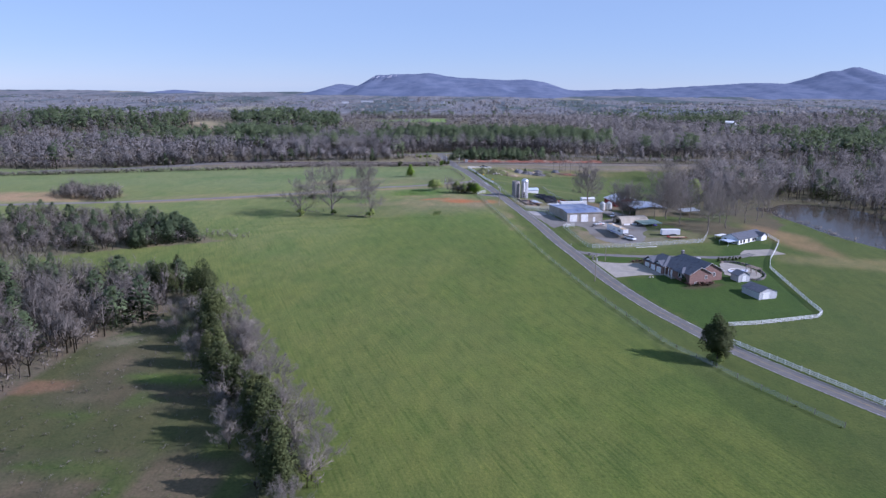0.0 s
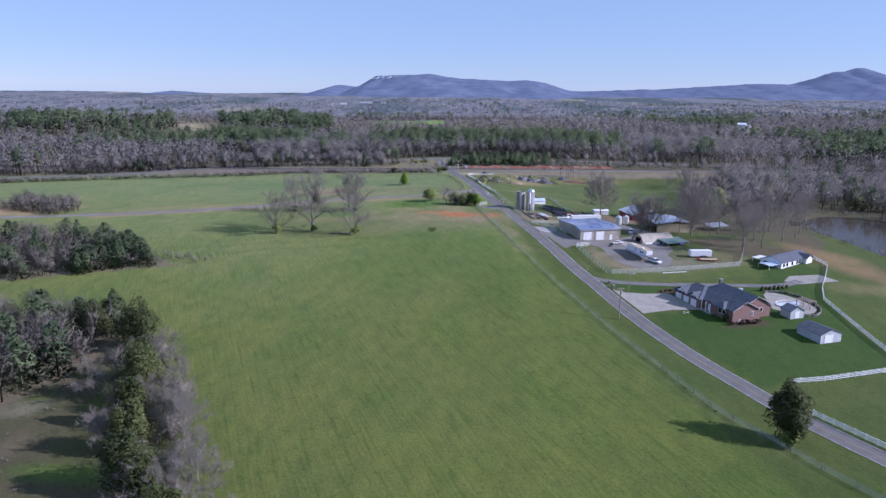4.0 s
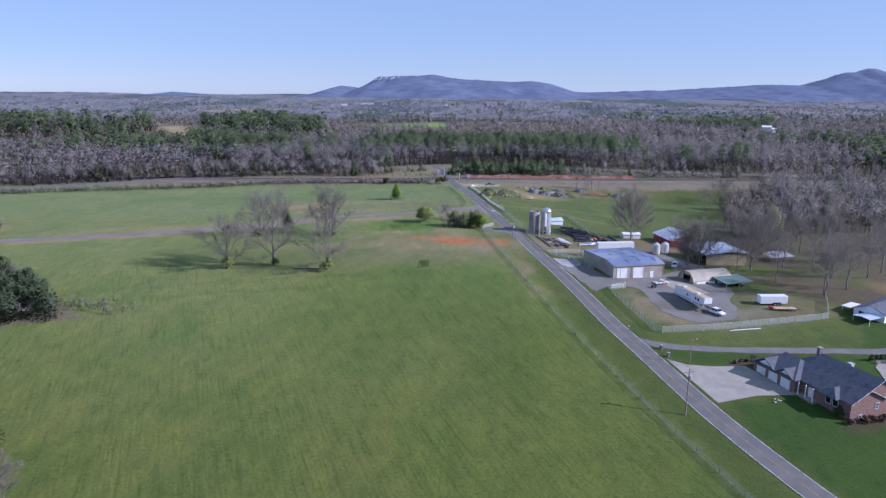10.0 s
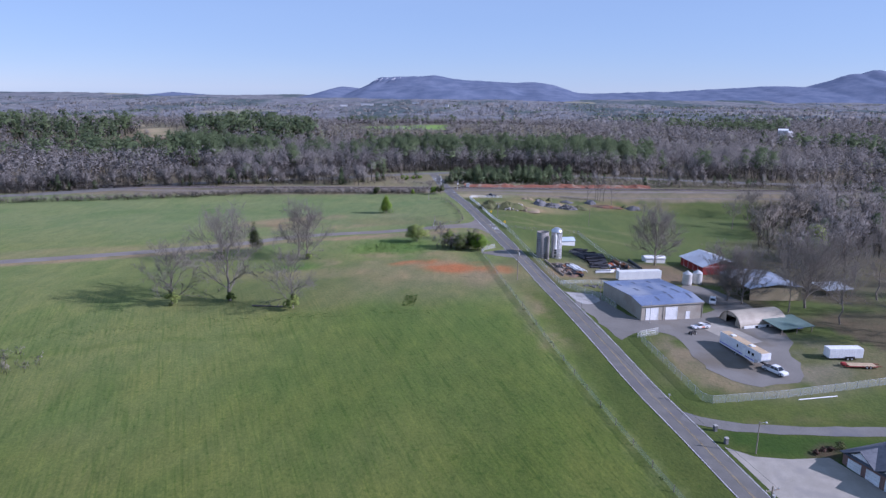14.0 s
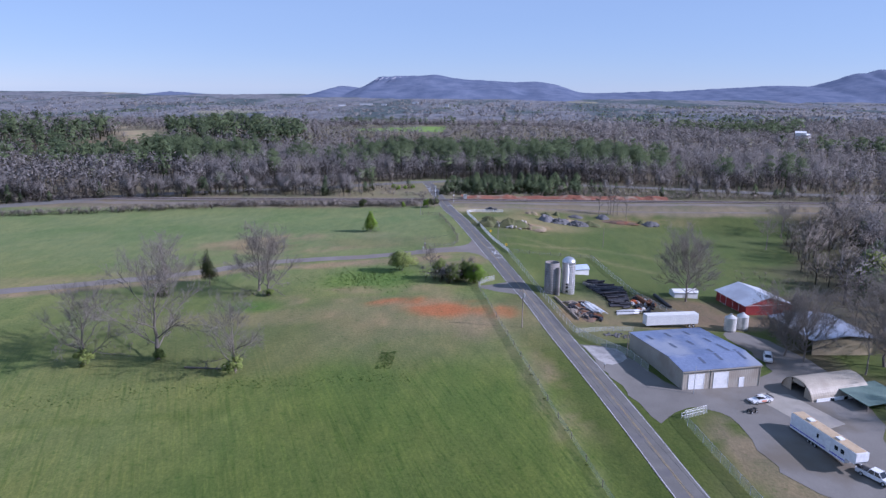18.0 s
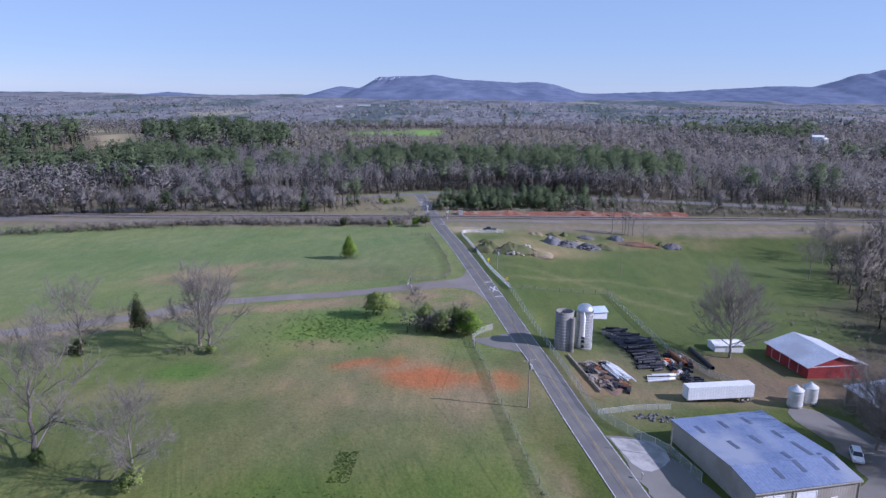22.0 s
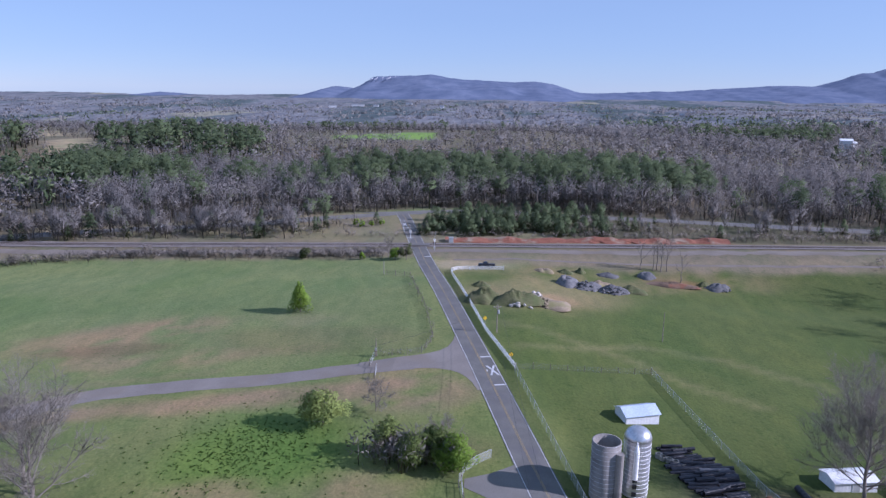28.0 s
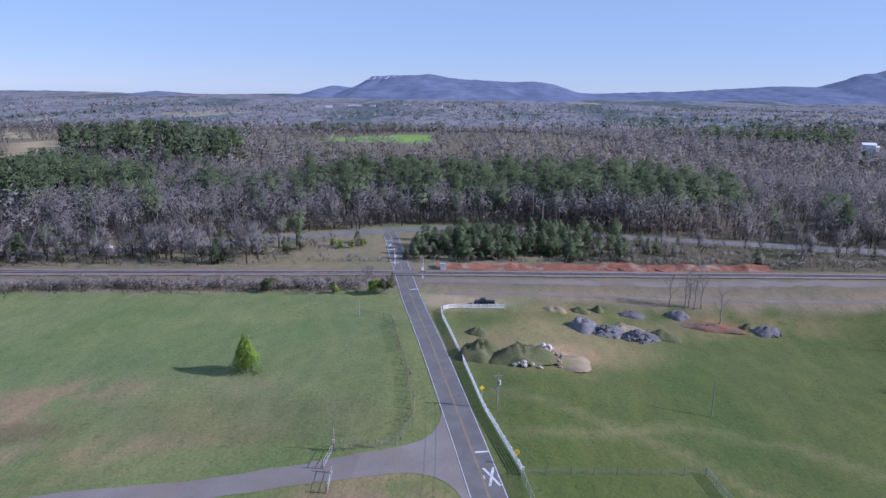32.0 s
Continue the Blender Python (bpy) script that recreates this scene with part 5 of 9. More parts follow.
# ---------------------------------------------------------------- single trees
def bare_tree(seed, h, spread=0.42, lean=0.0, thick=1.0, fork=0.22, deep=2, limbs=9, curl=0.16, rise=0.9, fan=0.62):
    """Trunk and crown of one leafless tree, with limbs, branches and twigs."""
    r = np.random.default_rng(seed)
    base = h * 0.016 * thick
    pts = [np.array([0, 0, -0.3])]
    for k in range(1, 7):
        pts.append(np.array([lean * k + r.normal(0, 0.012 * h), r.normal(0, 0.012 * h), h * 0.72 * k / 6]))
    trunk = [prism(a, b, base * (1 - 0.13 * k), base * (1 - 0.13 * (k + 1)), 7) for k, (a, b) in enumerate(zip(pts, pts[1:]))]
    crown, ends, fine = [], [], []

    def branch(p, d, length, rad, level):
        q, e = p, d
        for s in range(3):
            e = e + r.normal(0, curl, 3) + (0, 0, 0.10 if level else 0.06)
            e /= np.linalg.norm(e)
            q2 = q + e * length / 3
            if level < deep:
                crown.append(prism(q, q2, rad * (1 - 0.25 * s) * 0.85, rad * (0.75 - 0.25 * s) * 0.85 + 0.004, 4 if level == 0 else 3))
            else:
                fine.append((q, q2, rad * (1.3 - 0.3 * s)))
            if level < deep:
                for _ in range(2 if s < 2 else 3):
                    f = e + r.normal(0, fan, 3)
                    f /= np.linalg.norm(f)
                    branch(q + (q2 - q) * r.uniform(0.3, 1), f, length * r.uniform(0.38, 0.6), rad * 0.45, level + 1)
            else:
                ends.append((q, e))
            q = q2

    for k in range(limbs):
        f = fork + (0.72 - fork) * (k / (limbs - 1))
        i = min(5, int(f / 0.72 * 6))
        p = pts[i] + (pts[i + 1] - pts[i]) * (f / 0.72 * 6 - i)
        a = k * 2.4 + r.uniform(-0.4, 0.4)
        up = 0.35 + rise * f
        d = np.array([math.cos(a), math.sin(a), up])
        branch(p, d / np.linalg.norm(d), h * spread * r.uniform(0.75, 1.1) * (1.15 - 0.5 * f), base * 0.5 * (1.1 - f), 0)
    P = np.array([q for q, _ in ends])
    D = np.array([e for _, e in ends])
    A, B = np.array([f[0] for f in fine]), np.array([f[1] for f in fine])
    crown.append(slivers(A, (B - A) * 1.15, np.ones(len(A)), np.array([f[2] for f in fine]), r))
    reps = 6 if fork < 0.2 else 4
    P, D = np.repeat(P, reps, 0), np.repeat(D, reps, 0) + r.normal(0, 0.55, (len(P) * reps, 3))
    D /= np.linalg.norm(D, axis=1)[:, None]
    crown.append(slivers(P, D, r.uniform(0.05, 0.14, len(P)) * h, 0.009, r))
    return join(trunk), join(crown)


r9 = np.random.default_rng(9)
u_ = r9.uniform(0, 1, 230)
x, y = -31 - 66 * u_ + r9.normal(0.8, 2.6, 230), 103 + 117 * u_ + r9.normal(0, 2, 230)
scatter("scrub", SCRUB, x, y, r9.uniform(2.0, 5.0, 230), r9.uniform(0.9, 1.5, 230), TWIGS_NEAR, "leafless brush in the tree row", "scrub", r9, r9.uniform(0.1, 0.8, 230))
for off, k in ((4.9, 38), (-5.0, 22)):
    u_ = r9.uniform(0, 0.97 if off > 0 else 0.9, k)
    x, y = -33 - 57 * u_ + r9.normal(off, 1.3, k), 105 + 107 * u_ + r9.normal(0, 1.5, k)
    scatter("bare_woods", BARE_ROW, x, y, r9.uniform(6.5, 9.5, k), r9.uniform(1.1, 1.5, k), TWIGS_NEAR, "round leafless trees in the row by the pasture", "woods", r9, r9.uniform(0.3, 1.0, k))


def lumpy(r, n, rx, rz, zc, lumps, lo=0.55, taper=0.0, full=0.0):
    """Points on and in a crown of several lumps, and the middle of each one's lump."""
    c = r.normal(size=(lumps, 3))
    c /= np.linalg.norm(c, axis=1)[:, None]
    c *= r.uniform(0.35, 0.82, lumps)[:, None]
    rad = r.uniform(0.2, 0.46, lumps) + full
    k = r.choice(lumps, n, p=rad ** 2 / (rad ** 2).sum())
    d = r.normal(size=(n, 3))
    d /= np.linalg.norm(d, axis=1)[:, None]
    P = c[k] + d * (rad[k] * r.uniform(lo, 1.05, n))[:, None]
    t = (1 - taper * (P[:, 2] + 1) / 2) * (1.1 + 0.5 * taper)
    return np.stack([P[:, 0] * rx * t, P[:, 1] * rx * t, P[:, 2] * rz + zc], 1), np.stack([c[k, 0] * rx * t, c[k, 1] * rx * t, c[k, 2] * rz + zc], 1)


def tree_thing(name, label, category, trunk, crown, bark, leaf, m, group="", tone=0.5, middles=None):
    ob = thing(name, label, category, m, group)
    put("trunk", tri_mesh("trunk", *trunk, bark, np.full(len(trunk[0]), tone)), ob)
    V, F = crown
    if leaf is not TWIGS_NEAR:
        F, N = face_out(V, F), rounded(V, F, (0, 0, V[:, 2].max() * 0.4), 0.2)
        if middles is not None:
            L = V - np.repeat(middles, 4, 0)
            N = 0.9 * N + 0.55 * L / (np.linalg.norm(L, axis=1)[:, None] + 1e-6)
    me = tri_mesh("crown", V, F, leaf, np.full(len(V), tone) + np.repeat(np.random.default_rng(3).uniform(-0.2, 0.2, len(V) // 4 + 1), 4)[: len(V)])
    if leaf is not TWIGS_NEAR:
        N = N + np.repeat(np.random.default_rng(4).normal(0, 0.3, (len(V) // 4 + 1, 3)), 4, 0)[: len(V)]
        set_normals(me, N / np.linalg.norm(N, axis=1)[:, None])
    put("crown", me, ob)
    return ob


def on(x, y, rz=0.0, s=1.0, dz=0.0):
    return pose(x, y, g1(x, y) + dz, 0, 0, rz) @ Matrix.Scale(s, 4)


PROTO = {}
for k, (h, sp, fk, lab) in enumerate([(11, 0.60, 0.10, "gnarled leafless tree with spreading grey limbs"), (14, 0.56, 0.15, "large leafless shade tree with a round crown"), (18, 0.44, 0.28, "tall leafless hardwood with a high crown"), (20, 0.38, 0.36, "tall slender leafless hardwood"), (9, 0.46, 0.12, "small leafless tree with many stems"), (10, 0.3, 0.3, "thin leafless sapling with upright stems")]):
    PROTO[k] = (h, lab, *bare_tree(100 + k, h, sp, thick=(1.5, 1.2)[k] if k < 2 else 0.95, fork=fk, deep=1 if k == 5 else 2, fan=0.42 if k == 1 else 0.62, limbs=(11, 26, 9, 9, 9, 6)[k], curl=(0.12, 0.05, 0.13, 0.13, 0.16, 0.1)[k], rise=(1.5, 1.5, 0.9, 0.9, 0.9, 2.0)[k]))
made = {}


def bare(k, x, y, h, rz, group="bare trees"):
    if k not in made:
        made[k] = tree_thing("bare_tree", PROTO[k][1], "tree", PROTO[k][2], PROTO[k][3], BARK, TWIGS_NEAR, on(x, y, rz, h / PROTO[k][0]), group, 0.35)
        made[k].scale = (1, 1, 1)
        made[k].matrix_basis = on(x, y, rz)
        made[k].scale = (h / PROTO[k][0],) * 3
        return made[k]
    ob = copy_thing(made[k], on(x, y, rz))
    ob.scale = (h / PROTO[k][0],) * 3
    return ob


for x, y, h, rz in ((-90.6, 337.2, 13, 0), (-75.4, 341.5, 18.5, 80), (-55.2, 335.6, 12, 150), (-96, 389, 13, 220), (-70, 396, 14.5, 300), (-65.8, 392, 13.5, 40)):
    bare(0, x, y, h * 1.15, rz, "trees on the hill")
for x, y, h, rz in ((61.0, 408.6, 18, 20), (72.4, 362, 14, 100), (75.6, 358.4, 14, 190), (94, 358, 19, 250)):
    bare(1, x, y, h, rz, "yard trees")
for x, y, h, rz in ((105.5, 326.5, 19, 0), (97, 343, 17, 60), (117, 336.5, 19, 120), (131.7, 352.8, 18, 190), (118.3, 350.4, 17, 240), (97.2, 379.4, 16, 300), (108, 365, 18, 30), (122, 372, 19, 75), (136, 378, 18, 140), (112, 392, 17, 200)):
    bare(2, x, y, h, rz, "trees of the wooded lot")
for x, y, h, rz in ((149, 376, 19, 0), (141, 362, 18, 45), (158, 392, 20, 90), (128, 398, 19, 160), (144, 404, 20, 210), (106.5, 329.5, 18, 280), (86.6, 352, 14, 330), (118, 497, 15, 20), (135, 524, 16, 140), (139, 532, 16, 260), (157, 508, 17, 310)):
    bare(3, x, y, h, rz, "trees of the wooded lot")
for x, y, h, rz in ((-20.3, 425.5, 6.5, 280), (-7, 410, 7, 30), (-36, 549, 7, 100)):
    bare(4, x, y, h, rz, "small bare trees")
for x, y, h, rz in ((54.2, 547.7, 12.5, 0), (60.2, 548.4, 14, 70), (63.4, 547.5, 13, 140), (66.1, 538.5, 11.5, 210), (61.2, 546.6, 12.5, 30), (58.6, 547.6, 11, 300)):
    bare(5, x, y, h, rz, "saplings by the rubble")
for x, y, h, rz in ((-72, 160, 8.5, 0), (-70, 176, 8, 180), (-50, 141, 9, 250), (-44, 128, 7, 70), (-38, 113, 8, 160), (-78, 190, 8, 200), (-85, 203, 7, 300), (-63, 172, 7.5, 20), (-53, 139, 6.5, 130), (-30, 98, 7, 10)):
    bare(4, x, y, h, rz, "bare trees of the field edge")
for x, y, h, rz in ((-60, 171, 8, 40), (-44, 145, 8.5, 190), (-38, 134, 7.5, 260), (-32.5, 124, 8.5, 330), (-28, 113, 8, 15), (-66, 183, 7.5, 75), (-71, 193, 8, 145), (-79, 206, 8, 215), (-57.5, 166, 9, 285), (-49, 151, 9, 95), (-86, 183, 9, 165), (-48, 122, 8, 235)):
    bare(4, x, y, h, rz, "bare trees of the field edge")


def leafy_tree(name, label, category, seed, n, rx, h, size, mat, x, y, base=0.15, lumps=16, taper=0.35, trunk=0.14, group="", tone=0.5, full=0.0):
    r = np.random.default_rng(seed)
    rz = h * (1 - base) / 2
    P, mid = lumpy(r, n, rx, rz, h * base + rz, lumps, taper=taper, full=full)
    mid, P = mid[P[:, 2] > 0.05], P[P[:, 2] > 0.05]
    limbs = [prism((0, 0, -0.3), (0.03 * h * r.normal(), 0.02 * h * r.normal(), h * 0.8), trunk, trunk * 0.25, 7)]
    for k in range(10):
        z, a = h * r.uniform(base * 0.8, 0.7), r.uniform(0, 6.28)
        limbs.append(prism((0, 0, z), (rx * 0.7 * math.cos(a), rx * 0.7 * math.sin(a), z + 0.15 * h), trunk * 0.35, trunk * 0.08, 4))
    return tree_thing(name, label, category, join(limbs), leaves(P, size, r, 0.25), BARK, mat, on(x, y), group, tone, mid)


leafy_tree("evergreen_tree", "dark round evergreen tree beside the road", "tree", 1, 10000, 4.4, 13.0, 0.23, CEDAR, 62.9, 177, 0.02, 40, 0.4, 0.25, tone=0.15)
leafy_tree("shrub", "yellow-green shrub at the foot of the roadside evergreen", "shrub", 15, 2600, 1.9, 4.2, 0.15, SHRUB, 62.0, 174.0, 0.0, 16, 0.2, 0.08, "shrubs by the road", 0.7)
leafy_tree("young_tree", "bright green young tree alone in the pasture", "tree", 2, 8000, 3.0, 9.0, 0.15, SPRING, -51.4, 486.0, 0.0, 40, 0.78, 0.16, tone=0.75, full=0.06)
leafy_tree("shrub", "large light green shrub in the grass", "shrub", 3, 7500, 4.4, 7.4, 0.16, SHRUB, -29.2, 420, 0.0, 26, 0.3, 0.12, "shrubs by the road", 0.95)
leafy_tree("shrub", "bright green shrub beside the field gate", "shrub", 4, 6200, 3.5, 7.0, 0.15, SPRING, -4.6, 405.5, 0.0, 26, 0.25, 0.12, "shrubs by the road", 0.35)
leafy_tree("shrub", "dull brushy shrub beside the road", "shrub", 5, 4600, 3.6, 6.2, 0.13, SHRUB, -10.5, 406.5, 0.0, 26, 0.2, 0.1, "shrubs by the road", 0.3)
leafy_tree("shrub", "olive green shrub beside the road", "shrub", 6, 2800, 2.8, 7.0, 0.16, SHRUB, -15.5, 410, 0.0, 14, 0.2, 0.1, "shrubs by the road", 0.45)
leafy_tree("cedar", "dark narrow cedar among bare trees", "tree", 7, 6500, 2.5, 11.0, 0.15, CEDAR, -88, 402, 0.02, 30, 0.45, 0.14, tone=0.15, full=0.05)
leafy_tree("shrub", "yellow-green shrub at the field corner", "shrub", 8, 1400, 2.2, 5.4, 0.22, SPRING, -33, 545, 0.0, 14, 0.25, 0.1, "shrubs by the railway", 0.55)
leafy_tree("shrub", "small bright green shrub by the railway", "shrub", 9, 700, 1.4, 3.4, 0.2, SPRING, -45, 545, 0.0, 10, 0.25, 0.08, "shrubs by the railway", 0.6)
leafy_tree("cedar", "dark cedar by the railway", "tree", 10, 1400, 2.2, 4.6, 0.22, CEDAR, -66, 546, 0.0, 12, 0.25, 0.1, tone=0.1)
leafy_tree("shrub", "grey-green brushy tree beside the crossing", "shrub", 11, 1500, 3.0, 7.0, 0.2, CEDAR, -29, 545, 0.0, 14, 0.2, 0.12, "shrubs by the railway", 0.35)
leafy_tree("tree", "yellow-green budding tree at the wood's edge", "tree", 12, 3600, 6.0, 15, 0.36, SHRUB, 128, 432, 0.25, 22, 0.15, 0.25, tone=0.95)
for k, (x, y, h, rx) in enumerate([(-55, 600, 3.6, 1.5), (-51, 601, 3.0, 1.3), (-58, 602, 3.4, 1.6), (-47, 604, 3.6, 1.3)]):
    leafy_tree("shrub", "small bright green shrub beyond the railway", "shrub", 20 + k, 500, rx, h, 0.22, SPRING, x, y, 0.0, 8, 0.3, 0.08, "shrubs by the crossing", 0.6)
for k, (x, y, h, rx) in enumerate([(-90, 213, 15.0, 5.0), (-106, 218, 13.5, 4.8), (-75.2, 184.5, 14.5, 5.2), (-79, 193, 11.5, 2.6), (-71, 171, 11.5, 3.0), (-66, 160.5, 12, 3.4), (-60, 147, 12.5, 4.6), (-53, 140, 11.0, 3.0), (-46, 132, 11, 3.8), (-42, 124, 12, 4.0), (-37, 114, 11, 3.8), (-33, 105, 11.5, 3.6), (-104, 226, 12.0, 4.0)]):
    leafy_tree("cedar", "dark green cedar in the tree row by the pasture", "tree", 40 + k, 7500, rx, h, 0.24, CEDAR, x, y, 0.02, 44, 0.5, 0.2, "cedars of the tree row", 0.05 + 0.4 * (k in (2, 5, 8)) + 0.08 * (k % 3), full=0.0)
for k, (x, y, rx, h, tone) in enumerate([(-90.4, 336.0, 2.3, 4.4, 0.8), (-74.6, 340.6, 1.5, 3.0, 0.3), (-54.6, 334.2, 2.5, 5.0, 0.95), (-65.4, 391, 1.6, 2.2, 0.5), (-96.4, 388.4, 2.6, 3.6, 0.1)]):
    leafy_tree("shrub", "yellow-green shrub at the foot of a bare tree" if tone > 0.6 else "dark green undergrowth at the foot of a bare tree", "shrub", 60 + k, 1900, rx, h, 0.16, SHRUB if tone > 0.2 else CEDAR, x, y, 0.0, 12, 0.25, 0.06, "undergrowth", tone)

# brown brush round the shrubs by the road and below the hill's trees
for cx, cy, ax, ay, k, h0, h1, lab in ((-11.5, 408.5, 7.5, 3.4, 60, 2.6, 6.4, "tangled brown brush among the roadside shrubs"), (-71, 391, 7, 2.6, 26, 0.8, 2.4, "brown brush below the trees on the hill"), (-88, 347, 9, 4, 16, 0.6, 1.8, "low dead brush between the hill's trees")):
    x, y = r9.normal(cx, ax * 0.5, k), r9.normal(cy, ay * 0.5, k)
    scatter("scrub", SCRUB, x, y, r9.uniform(h0, h1, k), r9.uniform(1.1, 1.9, k), TWIGS_NEAR, lab, "scrub", r9, r9.uniform(0.1, 0.8, k))
leafy_tree("shrub", "tall dull green shrub in the roadside brush", "shrub", 70, 4200, 3.0, 7.0, 0.14, SHRUB, -7.8, 407.6, 0.0, 14, 0.25, 0.1, "shrubs by the road", 0.2)


# ---------------------------------------------------------------- buildings
def shell(ob, w, d, prof, walls, roof, axis="y", ov=0.35, end=0.35, th=0.14, wall_label="", roof_label="", base=-1.5):
    """Walls and roof slabs: the profile (u, z) runs along y with the ridge along x, or along x with the ridge along y."""
    run, span = (d, w) if axis == "y" else (w, d)
    pts = [(prof[0][0], base)] + list(prof) + [(prof[-1][0], base)]
    sweep = (0, span)
    part("wall", extrude_profile(pts, *sweep, axis="x" if axis == "y" else "y"), walls, ob, wall_label)
    for k, ((u0, z0), (u1, z1)) in enumerate(zip(prof, prof[1:])):
        s = (z1 - z0) / (u1 - u0)
        a, b = (u0 - ov if k == 0 else u0), (u1 + ov if k == len(prof) - 2 else u1)
        za, zb = z0 - (ov * s if k == 0 else 0) + 0.03, z1 + (ov * s if k == len(prof) - 2 else 0) + 0.03
        part("roof_panel", extrude_profile([(a, za), (b, zb), (b, zb + th), (a, za + th)], -end, span + end, axis="x" if axis == "y" else "y"), roof, ob, roof_label)


def face_m(face, w, d):
    """A frame on a wall: u to the right as seen from outside, z up, -y outwards."""
    return {"S": Matrix.Identity(4), "E": Matrix.Translation((w, 0, 0)) @ Matrix.Rotation(radians(90), 4, "Z"), "N": Matrix.Translation((w, d, 0)) @ Matrix.Rotation(radians(180), 4, "Z"), "W": Matrix.Translation((0, d, 0)) @ Matrix.Rotation(radians(-90), 4, "Z")}[face]


def ring(bm, u0, u1, z0, z1, t, depth, m):
    for a in ((u0 - t, z0 - t, u0, z1 + t), (u1, z0 - t, u1 + t, z1 + t), (u0, z1, u1, z1 + t), (u0, z0 - t, u1, z0)):
        box(bm, a[0], -depth, a[1], a[2], 0.02, a[3], m)
    return bm


def window(ob, w, d, face, u0, u1, z0, z1, frame_mat=None, bars=True):
    fm = face_m(face, w, d)
    bm = bmesh.new()
    box(bm, u0, -0.03, z0, u1, 0.02, z1, fm)
    pane = part("window", bm, GLASS, ob, "dark window pane")
    bm = ring(bmesh.new(), u0, u1, z0, z1, 0.09, 0.08, fm)
    if bars:
        box(bm, u0, -0.05, (z0 + z1) / 2 - 0.03, u1, 0.0, (z0 + z1) / 2 + 0.03, fm)
        box(bm, (u0 + u1) / 2 - 0.025, -0.05, z0, (u0 + u1) / 2 + 0.025, 0.0, z1, fm)
    part("window_frame", bm, frame_mat or WHITE_PAINT, pane)


def roller_door(ob, w, d, face, u0, u1, z1, mat=None, label="white overhead door", z0=0.0):
    fm = face_m(face, w, d)
    n_ = 5
    leaf = None
    for k in range(n_):
        bm = bmesh.new()
        box(bm, u0, -0.05, z0 + (z1 - z0) * k / n_ + 0.012, u1, 0.02, z0 + (z1 - z0) * (k + 1) / n_ - 0.012, fm)
        leaf = part("door_panel", bm, mat or WHITE_PAINT, ob, label if k == 0 else "")
    part("door_frame", ring(bmesh.new(), u0, u1, z0, z1, 0.12, 0.09, fm), mat or WHITE_PAINT, ob)


def door(ob, w, d, face, u0, u1, z1, mat, label, z0=0.0):
    fm = face_m(face, w, d)
    bm = bmesh.new()
    box(bm, u0, -0.05, z0, u1, 0.02, z1, fm)
    leaf = part("door", bm, mat, ob, label)
    part("door_frame", ring(bmesh.new(), u0, u1, z0, z1, 0.08, 0.08, fm), WHITE_PAINT, leaf)


def strip(ob, name, w, d, face, u0, u1, z0, z1, mat, depth=0.1, label=""):
    bm = bmesh.new()
    box(bm, u0, -depth, z0, u1, 0.0, z1, face_m(face, w, d))
    return part(name, bm, mat, ob, label)


# workshop with the blue-grey metal roof
W, D = 18.6, 23.8
shop = thing("workshop", "tan metal workshop with a blue-grey metal roof and two white doors", "workshop", pose(41.2, 336.4, 3.5, 0, 0, 16.5))
shell(shop, W, D, [(0, 4.7), (6.0, 5.6), (D, 4.8)], TAN_METAL, BLUE_ROOF, "y", 0.25, 0.2, 0.12, "tan ribbed sheet metal walls", "blue-grey ribbed metal roof")
for u0, u1 in ((1.5, 5.0), (7.4, 10.8)):
    roller_door(shop, W, D, "S", u0, u1, 3.7)
door(shop, W, D, "S", 13.6, 14.7, 2.2, WHITE_PAINT, "white walk door")
for u in (0.0, 6.6, W - 0.15):
    strip(shop, "downspout", W, D, "S", u, u + 0.14, -0.6, 4.6, TAN_METAL, 0.12, "dark downspout")
SKYLIGHT = surface("fibreglass skylight", (0.075, 0.09, 0.135), (0.11, 0.13, 0.185), 0.5, 4, 0.4, bumps=0)
for u, v0, v1 in ((2.2, 17.5, 20.5), (7.5, 18.5, 21.5), (12.6, 19, 22), (4.4, 11.0, 14.0), (9.4, 12.0, 15.0), (14.4, 13.0, 16.0), (6.0, 2.0, 4.6), (10.6, 2.8, 8.6), (14.8, 6.5, 11.5), (16.2, 2.4, 7.0)):
    za = lambda v: (4.7 + 0.9 * v / 6.0 if v < 6.0 else 5.6 - 0.8 * (v - 6.0) / 17.8) + 0.19
    bm = bmesh.new()
    vm = [v0, v1] if (v1 <= 6.0 or v0 >= 6.0) else [v0, 6.0, v1]
    for a, b_ in zip(vm, vm[1:]):
        poly(bm, [(u, a, za(a)), (u + 0.75, a, za(a)), (u + 0.75, b_, za(b_)), (u, b_, za(b_))])
    part("skylight", bm, SKYLIGHT, shop, "dull skylight strip")
part("ridge_cap", boxes((-0.2, 5.8, 5.72, W + 0.2, 6.2, 5.79)), BLUE_ROOF, shop)
part("gutter", boxes((-0.2, -0.42, 4.5, W + 0.2, -0.26, 4.66)), TAN_METAL, shop)

